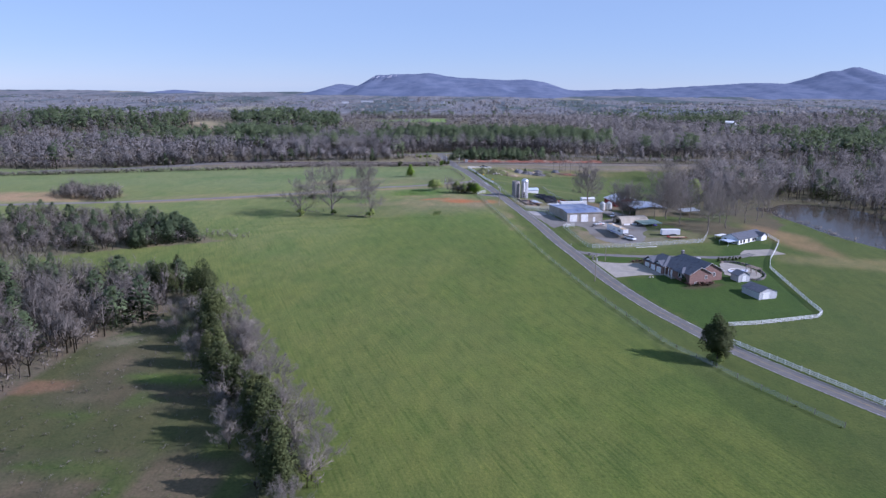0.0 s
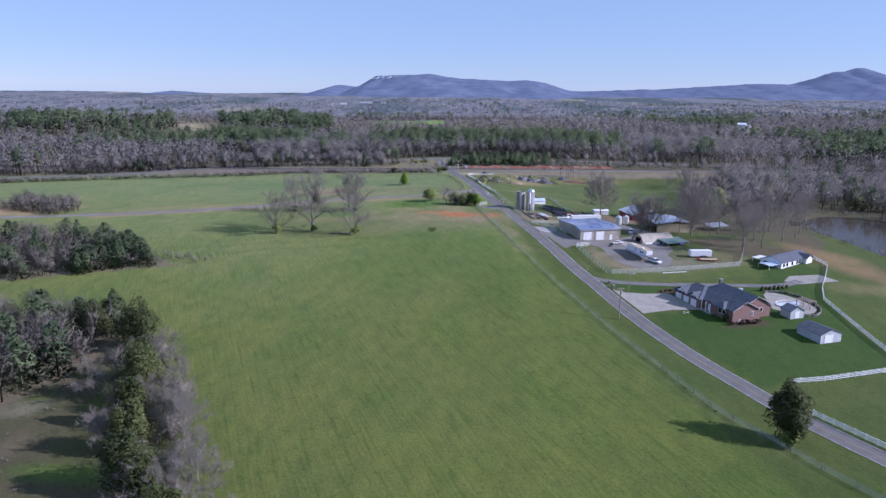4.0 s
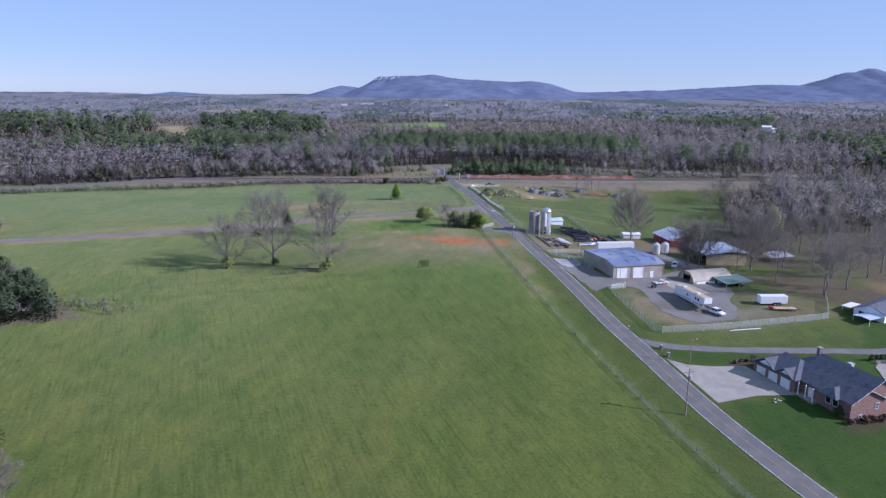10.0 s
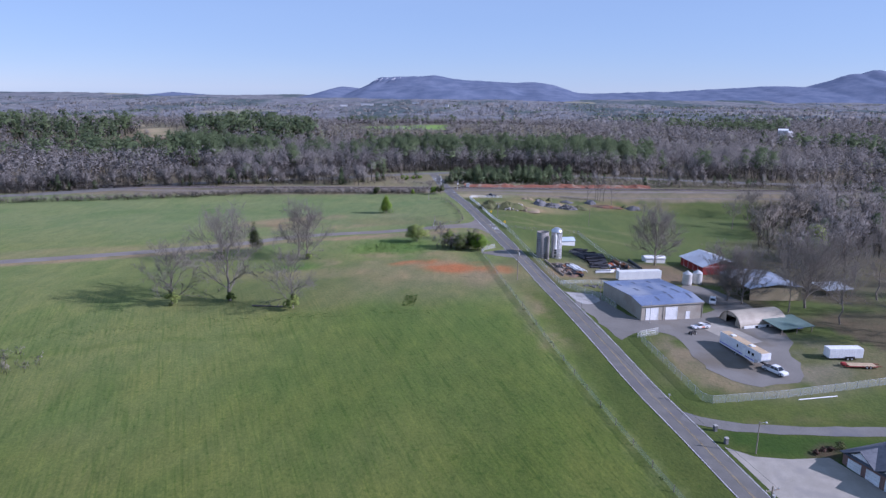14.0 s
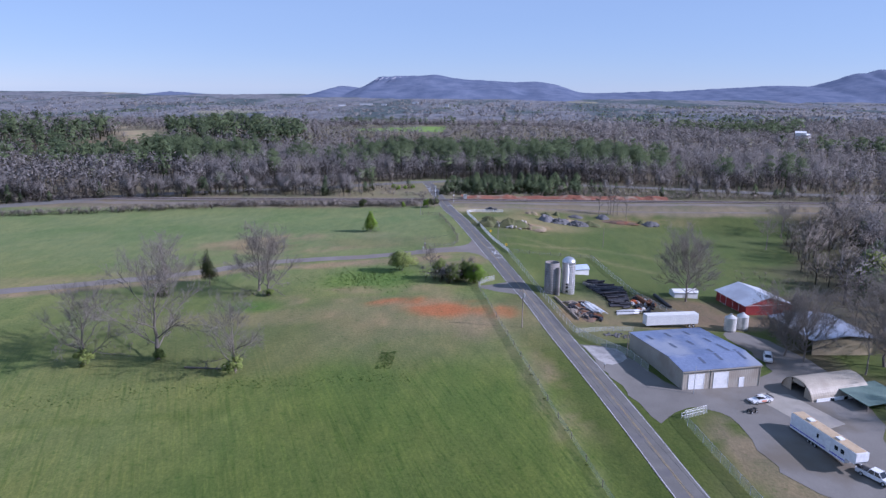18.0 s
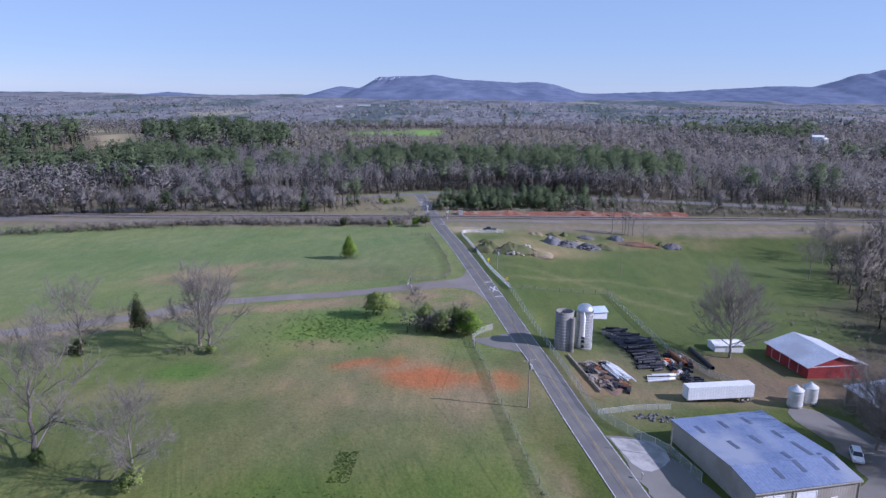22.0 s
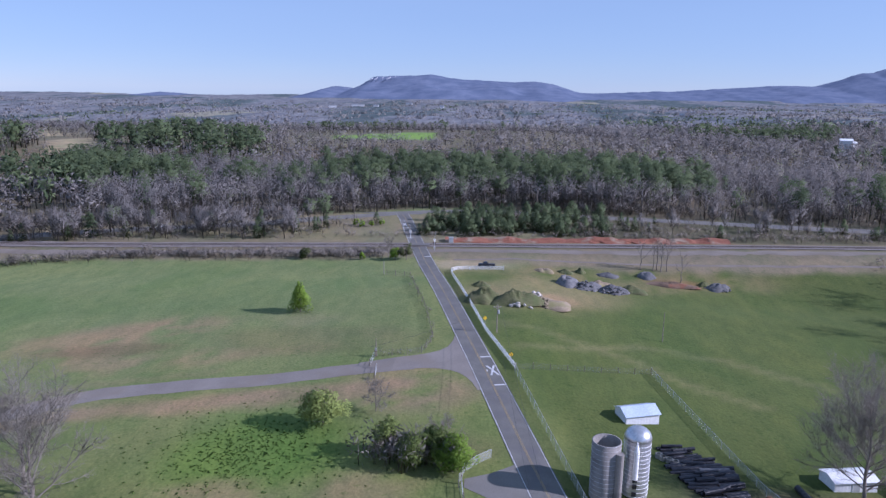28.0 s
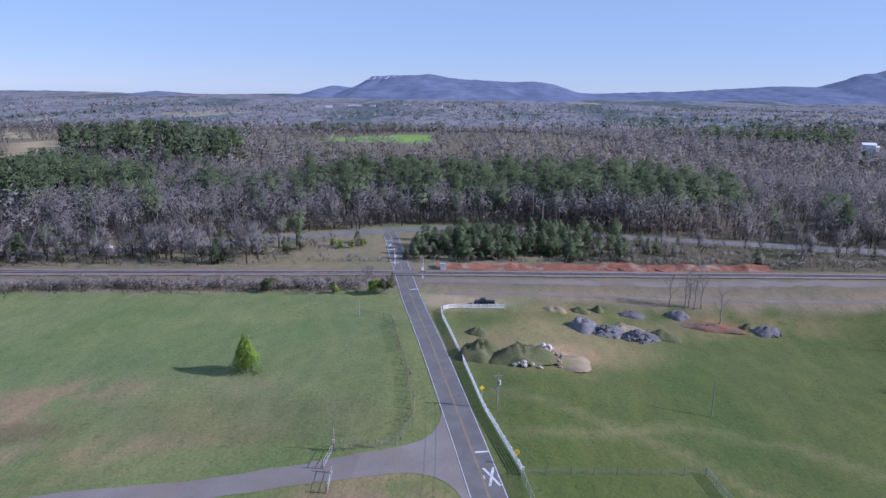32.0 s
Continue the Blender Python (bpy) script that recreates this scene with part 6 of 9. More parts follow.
# arched metal shed
L, R_ = 15.0, 4.5
arch = thing("arched_shed", "arched tan metal shed with a dark open doorway", "shed", pose(65.8, 339.0, 2.2, 0, 0, 20))
prof = [(-R_ * math.cos(a), 4.3 * math.sin(a) ** 0.85) for a in np.linspace(0, math.pi, 25)]
bm = bmesh.new()
ARCH_SKIN = surface("tan arched sheets", (0.34, 0.30, 0.235), (0.43, 0.38, 0.30), 0.3, 3, 0.5, ribs=("X", 0.6), stain=(0.30, 0.26, 0.20))
for k in range(24):
    (y0, z0), (y1, z1) = prof[k], prof[k + 1]
    poly(bm, [(0, y0, z0), (L, y0, z0), (L, y1, z1), (0, y1, z1)])
    poly(bm, [(0, y1 * 0.96, z1 * 0.97), (L, y1 * 0.96, z1 * 0.97), (L, y0 * 0.96, z0 * 0.97), (0, y0 * 0.96, z0 * 0.97)])
part("shell", bm, ARCH_SKIN, arch, "tan curved metal sheets")
for xe, nm in ((0.15, "front"), (L - 0.15, "back")):
    bm = bmesh.new()
    if nm == "front":
        left = [(xe, y_, z_) for y_, z_ in prof if y_ <= -1.9] + [(xe, -1.9, 0)]
        right = [(xe, y_, z_) for y_, z_ in prof if y_ >= 1.6] + [(xe, 1.6, 0)]
        top = [(xe, -1.9, 3.1)] + [(xe, y_, z_) for y_, z_ in prof if -1.9 < y_ < 1.6] + [(xe, 1.6, 3.1)]
        for pts in (left, right, top):
            poly(bm, pts)
    else:
        poly(bm, [(xe, y_, z_) for y_, z_ in prof])
    part("end_wall", bm, ARCH_SKIN, arch)
part("side_wall", boxes((1.0, -4.7, -0.8, L - 1.0, -4.56, 1.5)), WHITE_METAL, arch, "pale low side wall")
for u in (4.5, 8.0):
    part("side_window", boxes((u, -4.76, 0.6, u + 0.9, -4.7, 1.4)), GLASS, arch)

# green-roofed open shelter
shelter = thing("open_shelter", "open shelter with a green metal roof on posts", "shelter", pose(77.0, 332.0, 1.6, 0, 0, 22))
GREEN_ROOF = surface("green metal roof", (0.115, 0.175, 0.15), (0.165, 0.225, 0.195), 0.3, 3, 0.45, ribs=("X", 0.5))
part("roof_panel", extrude_profile([(-0.4, 2.6), (7.8, 3.3), (7.8, 3.42), (-0.4, 2.72)], -0.5, 10.5, "x"), GREEN_ROOF, shelter, "green ribbed roof")
for u, v in ((0, 0), (5, 0), (10, 0), (0, 7.2), (5, 7.2), (10, 7.2)):
    part("post", boxes((u - 0.08, v - 0.08, -1, u + 0.08, v + 0.08, 2.66 + v * 0.085)), WOOD_GREY, shelter)
junk = thing("equipment_pile", "pile of crates and equipment under the shelter", "equipment", pose(80.5, 336.5, 1.85, 0, 0, 22))
for k, (u, v, a, b_, c, mt) in enumerate([(0, 0, 1.4, 1, 1, DARK_METAL), (1.6, 0.2, 1.2, 1.1, 0.8, WOOD_TAN), (3.2, -0.2, 1.6, 1.2, 1.2, BLUE_PAINT), (5, 0.4, 1.1, 1, 0.9, RUST), (0.8, 1.5, 2.0, 0.9, 0.7, WHITE_PAINT), (3.4, 1.5, 1.2, 1.2, 1.4, DARK_METAL)]):
    part("crate", boxes((u, v, -0.2, u + a, v + b_, c), bevel=0.05), mt, junk)

# open-sided equipment barn with a galvanised roof
W, D = 16.8, 19.0
equip = thing("equipment_barn", "open-sided tan equipment barn with a grey metal roof", "barn", pose(79.8, 363.8, 2.2, 0, 0, 10))
part("wall", boxes((0, 0, -1.5, W, 0.2, 4.2), (W - 0.2, 0.2, -1.5, W, D, 4.2), (0, D - 0.2, -1.5, W - 0.2, D, 4.2)), surface("buff sheet metal", (0.44, 0.35, 0.22), (0.52, 0.42, 0.27), 0.3, 3, 0.55, ribs=("X", 0.5)), equip, "buff ribbed metal walls")
GALV_ROOF = surface("grey metal roof", (0.36, 0.39, 0.46), (0.46, 0.49, 0.56), 0.15, 2, 0.4, 0.35, ribs=("Y", 0.6), stain=(0.40, 0.37, 0.36))
for u0, u1, z0, z1 in ((-0.5, 8.7, 4.1, 5.2), (8.7, W + 0.4, 5.2, 4.2)):
    part("roof_panel", extrude_profile([(u0, z0), (u1, z1), (u1, z1 + 0.13), (u0, z0 + 0.13)], -0.5, D + 0.5), GALV_ROOF, equip, "grey galvanised roof")
for v in np.linspace(0.2, D - 0.2, 6):
    part("post", boxes((0.0, v - 0.12, -1.5, 0.24, v + 0.12, 4.1)), WOOD_GREY, equip)
for v in np.linspace(0.5, D - 0.5, 4):
    part("rafter", boxes((0.1, v - 0.08, 3.75, W - 0.2, v + 0.08, 4.0)), WOOD_GREY, equip)

# red barn
W, D = 14.6, 16.4
barn = thing("red_barn", "red wooden barn with a pale metal gable roof", "barn", pose(75.5, 397.8, 1.4, 0, 0, 12.5))
shell(barn, W, D, [(0, 3.0), (W / 2, 5.3), (W, 3.0)], RED_BARN, surface("pale metal roof", (0.50, 0.53, 0.58), (0.62, 0.64, 0.68), 0.2, 2, 0.4, 0.2, ribs=("Y", 0.6), stain=(0.45, 0.46, 0.5)), "x", 0.6, 0.5, 0.12, "red board walls", "pale galvanised roof")
strip(barn, "fascia", W, D, "S", 0, W, 2.85, 3.0, WHITE_PAINT, 0.04)
for u in (2.5, 9.5):
    door(barn, W, D, "W", u, u + 3.2, 2.5, RED_BARN, "red sliding door")
for z_ in np.arange(0.3, 2.9, 0.42):
    strip(barn, "wall_board", W, D, "S", 0.02, W - 0.02, z_, z_ + 0.05, DARK_METAL, 0.012)

# loafing roof among the trees
low = thing("small_shelter", "small open shelter with a pale metal roof under trees", "shelter", pose(107.5, 374.0, g1(111, 380), 0, 0, 4))
part("roof_panel", extrude_profile([(-0.4, 2.2), (8.4, 2.9), (8.4, 3.0), (-0.4, 2.3)], -0.4, 9.5, "y"), GALV_DULL, low)
for u, v in ((0, 0), (8, 0), (0, 9), (8, 9)):
    part("post", boxes((u - 0.09, v - 0.09, -0.5, u + 0.09, v + 0.09, 2.2 + u * 0.08)), WOOD_GREY, low)


def small_gable(name, label, category, x, y, rz, w, d, h, rise, walls, roof, axis="y", doors=(), dz=0.0, group=""):
    ob = thing(name, label, category, pose(x, y, min(g1(x, y), g1(x + w * math.cos(radians(rz)), y + w * math.sin(radians(rz)))) + 0.12 + dz, 0, 0, rz), group)
    run = d if axis == "y" else w
    shell(ob, w, d, [(0, h), (run / 2, h + rise), (run, h)], walls, roof, axis, 0.3, 0.25, 0.09)
    for f, u0, u1, z1, mt, lab in doors:
        door(ob, w, d, f, u0, u1, z1, mt, lab)
    return ob


PALE_ROOF = surface("pale blue metal roof", (0.46, 0.54, 0.66), (0.56, 0.63, 0.74), 0.3, 3, 0.4, 0.15, ribs=("X", 0.4))
small_gable("pump_house", "small white shed with a pale blue metal roof", "shed", 27.4, 429.0, 17, 7.0, 4.6, 2.1, 1.0, WHITE_METAL, PALE_ROOF)
small_gable("utility_shed", "low white metal shed beneath a bare tree", "shed", 58.6, 412.4, 9, 7.6, 4.2, 1.9, 0.6, WHITE_METAL, WHITE_METAL, doors=(("S", 3.2, 4.4, 1.8, GALV_DULL, "pale shed door"),))
shed = small_gable("garden_shed", "long grey metal shed with a dark shingle roof", "shed", 95.4, 234.7, 21, 7.2, 8.6, 2.4, 1.35, SIDING_GREY, SHINGLE, "x", dz=0.1)
roller_door(shed, 7.2, 8.6, "S", 1.4, 4.2, 2.1)
strip(shed, "corner_trim", 7.2, 8.6, "S", -0.02, 0.14, 0, 2.4, WHITE_PAINT, 0.03)
strip(shed, "corner_trim", 7.2, 8.6, "S", 7.06, 7.22, 0, 2.4, WHITE_PAINT, 0.03)
pool_shed = small_gable("pool_shed", "small grey shed with a shingle roof by the pool", "shed", 94.8, 253.6, 20, 5.0, 4.2, 2.2, 1.3, SIDING_GREY, SHINGLE_GREY, "x", dz=0.15)
door(pool_shed, 5.0, 4.2, "S", 1.8, 3.2, 2.0, WHITE_PAINT, "white double door")

# white single-storey house
W, D = 19.5, 8.6
wh = thing("white_house", "long white single-storey house with a dark shingle roof", "house", pose(112.6, 305.6, 0.75, 0, 0, 38))
shell(wh, W, D, [(0, 2.7), (D / 2, 4.4), (D, 2.7)], SIDING_WHITE, SHINGLE, "y", 0.45, 0.35, 0.16, "white siding walls", "dark shingle roof")
for u in (1.2, 3.4, 7.0, 10.4, 12.0):
    window(wh, W, D, "S", u, u + 1.0, 0.9, 2.1, DARK_METAL)
for u in (1.6, 5.4):
    window(wh, W, D, "W", u, u + 1.1, 0.9, 2.1, DARK_METAL)
part("porch_gable", extrude_profile([(14.6, -1.2), (14.6, 2.7), (16.7, 4.0), (18.8, 2.7), (18.8, -1.2)], -1.6, 0.5), SIDING_WHITE, wh, "white porch gable")
for u0, u1, z0, z1 in ((14.3, 16.7, 2.62, 4.1), (16.7, 19.1, 4.1, 2.62)):
    part("porch_roof", extrude_profile([(u0, z0), (u1, z1), (u1, z1 + 0.12), (u0, z0 + 0.12)], -2.0, 4.2), SHINGLE, wh)
part("deck", boxes((13.5, -3.6, -1.2, 19.5, -1.6, 0.35)), WOOD_GREY, wh, "grey wooden deck")
part("step", boxes((15.8, -4.2, -1.2, 17.4, -3.6, 0.0)), WOOD_GREY, wh)
part("carport_roof", boxes((-0.5, D + 0.3, 2.5, 5.5, D + 3.4, 2.62)), WHITE_METAL, wh, "white flat carport roof")
for u, v in ((0, D + 3.2), (5, D + 3.2)):
    part("carport_post", boxes((u - 0.05, v - 0.05, -1.2, u + 0.05, v + 0.05, 2.5)), WHITE_PAINT, wh)
awn = thing("awning_carport", "low carport with a pale metal roof beside the white house", "carport", pose(107.0, 302.6, 0.6, 0, 0, 30))
part("roof_panel", extrude_profile([(0, 2.15), (2.6, 2.5), (5.2, 2.15), (5.2, 2.23), (2.6, 2.58), (0, 2.23)], 0, 7.2, "x"), PALE_ROOF, awn)
for u, v in ((0.2, 0.2), (7.0, 0.2), (0.2, 5.0), (7.0, 5.0)):
    part("post", boxes((u - 0.05, v - 0.05, -0.6, u + 0.05, v + 0.05, 2.15)), WHITE_PAINT, awn)

# brick house with the dark hipped and gabled roofs
W, D = 16.2, 25.8
house = thing("brick_house", "brick ranch house with dark blue-grey shingle roofs and three garage doors", "house", pose(75.4, 247.8, -0.75, 0, 0, 22.5))
part("wall", boxes((0, 0, -2.5, 10.2, 18, 2.8)), BRICK, house, "red brown brick walls")
part("wall", boxes((10.2, 2.2, -2.5, W, 21.8, 2.8)), BRICK, house)
part("wall", boxes((-1.6, 13.2, -2.0, 9.0, D, 2.8)), BRICK, house)


def slab(bm, pts, t=0.16):
    """A roof plane with thickness."""
    vs = [bm.verts.new(p) for p in pts]
    lo = [bm.verts.new((p[0], p[1], p[2] - t)) for p in pts]
    bm.faces.new(vs)
    bm.faces.new(lo[::-1])
    for i in range(len(pts)):
        j = (i + 1) % len(pts)
        bm.faces.new((vs[j], vs[i], lo[i], lo[j]))
    bmesh.ops.recalc_face_normals(bm, faces=bm.faces)
    return bm


def gable_roof(x0, x1, y0, y1, z, rise, ridge, hip0=0.0, hip1=0.0):
    """Slabs of a gable roof over a rectangle; hips slope the ends in."""
    out = []
    if ridge == "y":
        c = (x0 + x1) / 2
        a, b = (c, y0 + hip0, z + rise), (c, y1 - hip1, z + rise)
        out = [[(x0, y0, z), a, b, (x0, y1, z)], [(x1, y1, z), b, a, (x1, y0, z)]]
        if hip0:
            out.append([(x0, y0, z), (x1, y0, z), a])
        if hip1:
            out.append([(x1, y1, z), (x0, y1, z), b])
    else:
        c = (y0 + y1) / 2
        a, b = (x0 + hip0, c, z + rise), (x1 - hip1, c, z + rise)
        out = [[(x0, y0, z), (x1, y0, z), b, a], [(x1, y1, z), (x0, y1, z), a, b]]
        if hip0:
            out.append([(x0, y1, z), (x0, y0, z), a])
        if hip1:
            out.append([(x1, y0, z), (x1, y1, z), b])
    for pts in out:
        part("roof", slab(bmesh.new(), pts), SHINGLE, house)


gable_roof(-0.5, 9.6, -0.5, 22.8, 2.92, 2.5, "y", 0, 0)
gable_roof(5.0, W + 0.5, 1.7, 22.5, 2.9, 3.1, "y", 0, 4.6)
gable_roof(-2.1, 9.4, 12.9, D + 0.4, 2.94, 2.7, "y", 4.6, 4.6)
gable_roof(-2.2, 5.0, 19.1, 25.4, 2.96, 1.9, "x", 0, 2.0)
gable_roof(-2.2, 5.0, 13.6, 18.9, 2.96, 1.6, "x", 0, 2.0)
gable_roof(-1.6, 4.0, 2.5, 8.0, 2.93, 1.4, "x", 2.4, 1.0)
for x0, x1, y0, y1 in ((0.0, 9.1, 0.0, 0.2), (5.5, W, 2.2, 2.4)):
    c = (x0 + x1) / 2
    part("gable_wall", extrude_profile([(x0, 2.78), (x1, 2.78), (c, 2.78 + (2.2 if x0 == 0 else 2.8))], y0, y1), BRICK, house)
part("fascia", slab(bmesh.new(), [(-0.55, -0.53, 2.92), (4.55, -0.53, 5.46), (4.55, -0.53, 5.28), (-0.55, -0.53, 2.74)], 0.02), WHITE_PAINT, house, "white gable trim")
part("fascia", slab(bmesh.new(), [(9.65, -0.53, 2.92), (4.55, -0.53, 5.46), (4.55, -0.53, 5.28), (9.65, -0.53, 2.74)], 0.02), WHITE_PAINT, house)
for x0, x1 in ((4.95, 10.85), (W + 0.55, 10.85)):
    part("fascia", slab(bmesh.new(), [(x0, 1.67, 2.9), (x1, 1.67, 6.04), (x1, 1.67, 5.86), (x0, 1.67, 2.72)], 0.02), WHITE_PAINT, house)
for y0, z0, ww in ((19.1, 2.9, 6.3), (13.6, 2.9, 5.3)):
    part("gable_wall", extrude_profile([(y0 + 0.4, 2.78), (y0 + ww - 0.4, 2.78), (y0 + ww / 2, 2.78 + (1.6 if ww > 6 else 1.3))], -1.66, -1.45, "x"), SIDING_WHITE, house)
for y0 in (14.6, 18.3, 22.0):
    bm = boxes((-1.68, y0, -0.2, -1.58, y0 + 2.7, 2.15))
    part("garage_door", bm, WHITE_PAINT, house, "white panelled garage door")
    for z_ in (0.38, 0.96, 1.54):
        part("door_seam", boxes((-1.70, y0 + 0.05, z_ - 0.015, -1.675, y0 + 2.65, z_ + 0.015)), SIDING_GREY, house)
window(house, 10.2, 18, "S", 6.8, 7.6, 0.9, 2.1)
window(house, 10.2, 18, "S", 2.4, 3.2, -1.0, 0.0)
for yy in (3.2, 5.0):
    part("window", boxes((-0.04, yy, 0.7, 0.02, yy + 1.2, 2.1)), GLASS, house)
    part("window_frame", boxes((-0.06, yy - 0.1, 0.6, 0.0, yy, 2.2), (-0.06, yy + 1.2, 0.6, 0.0, yy + 1.3, 2.2), (-0.06, yy, 2.1, 0.0, yy + 1.2, 2.2), (-0.06, yy, 0.6, 0.0, yy + 1.2, 0.7)), WHITE_PAINT, house)
part("front_door", boxes((-0.05, 9.8, -0.1, 0.02, 10.9, 2.1)), WHITE_PAINT, house, "white front door")
for yy in (8.4, 10.4, 12.4):
    bm = bmesh.new()
    tube(bm, (-1.4, yy, -0.8), (-1.4, yy, 2.85), 0.14, 0.12, 10)
    part("porch_column", bm, WHITE_PAINT, house, "white round porch column")
part("porch_slab", boxes((-1.7, 7.8, -1.6, 0, 13.9, -0.1)), CONCRETE, house)
part("window", boxes((12.2, 2.15, 0.9, 13.1, 2.22, 2.2)), GLASS, house)
part("window_frame", boxes((12.1, 2.12, 0.8, 12.2, 2.2, 2.3), (13.1, 2.12, 0.8, 13.2, 2.2, 2.3), (12.2, 2.12, 2.2, 13.1, 2.2, 2.3), (12.2, 2.12, 0.8, 13.1, 2.2, 0.9)), WHITE_PAINT, house)
chim = part("chimney", boxes((11.6, 19.6, 3.5, 12.5, 20.4, 6.6)), STONE, house, "dark chimney")
part("chimney_cap", boxes((11.5, 19.5, 6.6, 12.6, 20.5, 6.7)), CONCRETE_GREY, chim)
chim = part("chimney", boxes((13.2, 12.2, 2.5, 14.2, 13.2, 5.2)), SIDING_GREY, house, "pale chimney box")
part("chimney_cap", boxes((13.1, 12.1, 5.2, 14.3, 13.3, 5.33)), GALV_DULL, chim)

# pool terrace
tagged(part("pool_terrace", patch([(92.5, 262), (95, 275.5), (99, 277.5), (105, 272), (107, 263), (103, 258.5), (97.5, 258.8)], 0.12, wob=0.3), CONCRETE), "pale paved pool terrace", "terrace", kind="structure")
pool = thing("pool", "covered swimming pool with a pale blue cover", "pool", on(99.5, 267.5, 25, 1.0, 0.16))
COVER = surface("pool cover", (0.55, 0.58, 0.66), (0.66, 0.69, 0.76), 0.4, 3, 0.6, bumps=0.2, stain=(0.30, 0.30, 0.48))
bm = bmesh.new()
poly(bm, [(4.4 * math.cos(a) * (1 + 0.12 * math.sin(2 * a)), 2.7 * math.sin(a), 0.03 + 0.02 * math.cos(3 * a)) for a in np.linspace(0, 6.2832, 33)[:-1]])
part("cover", bm, COVER, pool)
bm = bmesh.new()
for a in np.linspace(0, 6.2832, 33)[:-1]:
    b_ = a + 6.2832 / 32
    f_ = lambda q: (4.55 * math.cos(q) * (1 + 0.12 * math.sin(2 * q)), 2.85 * math.sin(q), 0.06)
    tube(bm, f_(a), f_(b_), 0.14, n=5, cap=False)
part("coping", bm, WHITE_PAINT, pool)
wall_ = thing("garden_wall", "low curved stone retaining wall with timber pergola beams", "garden wall", pose(0, 0, 0))
pts = resample([(96, 277.8), (101, 278.3), (106, 275), (108.2, 269), (107.8, 262), (104, 257.2), (99.5, 256.8)], 1.2)
for k, (a, b_) in enumerate(zip(pts, pts[1:])):
    mid, ang = (a + b_) / 2, math.atan2(*(b_ - a)[::-1])
    blk = part("block", boxes((-0.62, -0.22, -0.4, 0.62, 0.22, 0.7), bevel=0.04), STONE if k % 3 else WOOD_GREY, wall_)
    blk.matrix_basis = pose(mid[0], mid[1], g1(*mid), 0, 0, math.degrees(ang))
per = thing("pergola", "weathered timber pergola above the pool", "pergola", on(104.5, 262.5, 30))
for u in (0, 2.6):
    for v in (0, 2.4, 4.8):
        part("post", boxes((u - 0.09, v - 0.09, -0.3, u + 0.09, v + 0.09, 2.4)), WOOD_GREY, per)
for u in (0, 2.6):
    part("beam", boxes((u - 0.07, -0.4, 2.4, u + 0.07, 5.2, 2.6)), WOOD_GREY, per)
for v in np.arange(0, 5, 0.8):
    part("rafter", boxes((-0.4, v - 0.05, 2.6, 3.0, v + 0.05, 2.74)), WOOD_GREY, per)
for k in range(7):
    u = k / 6
    leafy_tree("clipped_bush", "small dark clipped evergreen in a row", "bush", 80 + k, 420, 0.62, 1.9, 0.13, CEDAR, 95.6 + 9.6 * u, 279.2 + 3.2 * u, 0.0, 10, 0.2, 0.05, "clipped row by the pool", 0.1)
BUSH_BROWN = leafy("brown hedge", (0.10, 0.06, 0.045), (0.17, 0.10, 0.07))
for k, (x, y, r_) in enumerate([(78.5, 247.2, 1.2), (80.3, 247.9, 1.2), (82, 248.6, 1.2), (83.8, 249.3, 1.2), (75.0, 246.7, 1.0)]):
    leafy_tree("hedge_bush", "russet-brown clipped bush against the brick wall", "bush", 90 + k, 700, r_, 1.5, 0.13, BUSH_BROWN, x, y, 0.0, 8, 0.1, 0.05, "bushes by the brick house", 0.5)
leafy_tree("hedge_bush", "tall dark green bush at the house corner", "bush", 97, 900, 1.2, 2.9, 0.15, CEDAR, 74.2, 249.6, 0.0, 10, 0.2, 0.06, "bushes by the brick house", 0.3)
for k, (x, y, r_, h) in enumerate([(60.6, 273.6, 0.7, 0.9), (62.2, 274.4, 0.8, 1.1), (63.9, 274.9, 0.7, 0.9), (65.6, 275.6, 1.1, 1.9)]):
    leafy_tree("bed_bush", "small dark bush in the mulched bed by the garages", "bush", 110 + k, 420, r_, h, 0.12, BUSH_BROWN if k < 3 else CEDAR, x, y, 0.0, 8, 0.1, 0.05, "bushes of the mulched bed", 0.4)


# ---------------------------------------------------------------- silos, tanks, trailers, vehicles
silo = thing("concrete_silo", "weathered concrete stave silo with an open top", "silo", pose(18.9, 402.2, g1(18.9, 402.2)))
bm = lathe([(2.2, -0.6), (2.2, 9.6), (2.0, 9.6), (2.0, 3.0)], 28, False)
part("stave_wall", bm, SILO_WALL, silo, "grey concrete staves", True)
for z_ in np.arange(0.5, 9.6, 0.75):
    part("hoop", lathe([(2.2, z_), (2.235, z_ + 0.02), (2.2, z_ + 0.04)], 28, False), GALV_DULL, silo)
bm = bmesh.new()
tube(bm, (1.75, -1.75, -0.4), (1.75, -1.75, 8.4), 0.62, n=14)
part("chute", bm, SILO_WALL, silo, "pale half-round chute")
part("silage_floor", lathe([(1.99, 2.9), (0.01, 3.1)], 28, False), DARK_METAL, silo, "dark inside of the silo")
silo = thing("metal_silo", "shiny galvanised silo with a domed roof", "silo", pose(24.1, 404.8, g1(24.1, 404.8)))
part("stave_wall", lathe([(2.05, -0.6), (2.05, 9.5)], 30, False), GALV, silo, "bright galvanised wall", True)
for z_ in np.arange(0.4, 9.4, 0.7):
    part("hoop", lathe([(2.05, z_), (2.1, z_ + 0.03), (2.05, z_ + 0.06)], 30, False), WHITE_PAINT, silo)
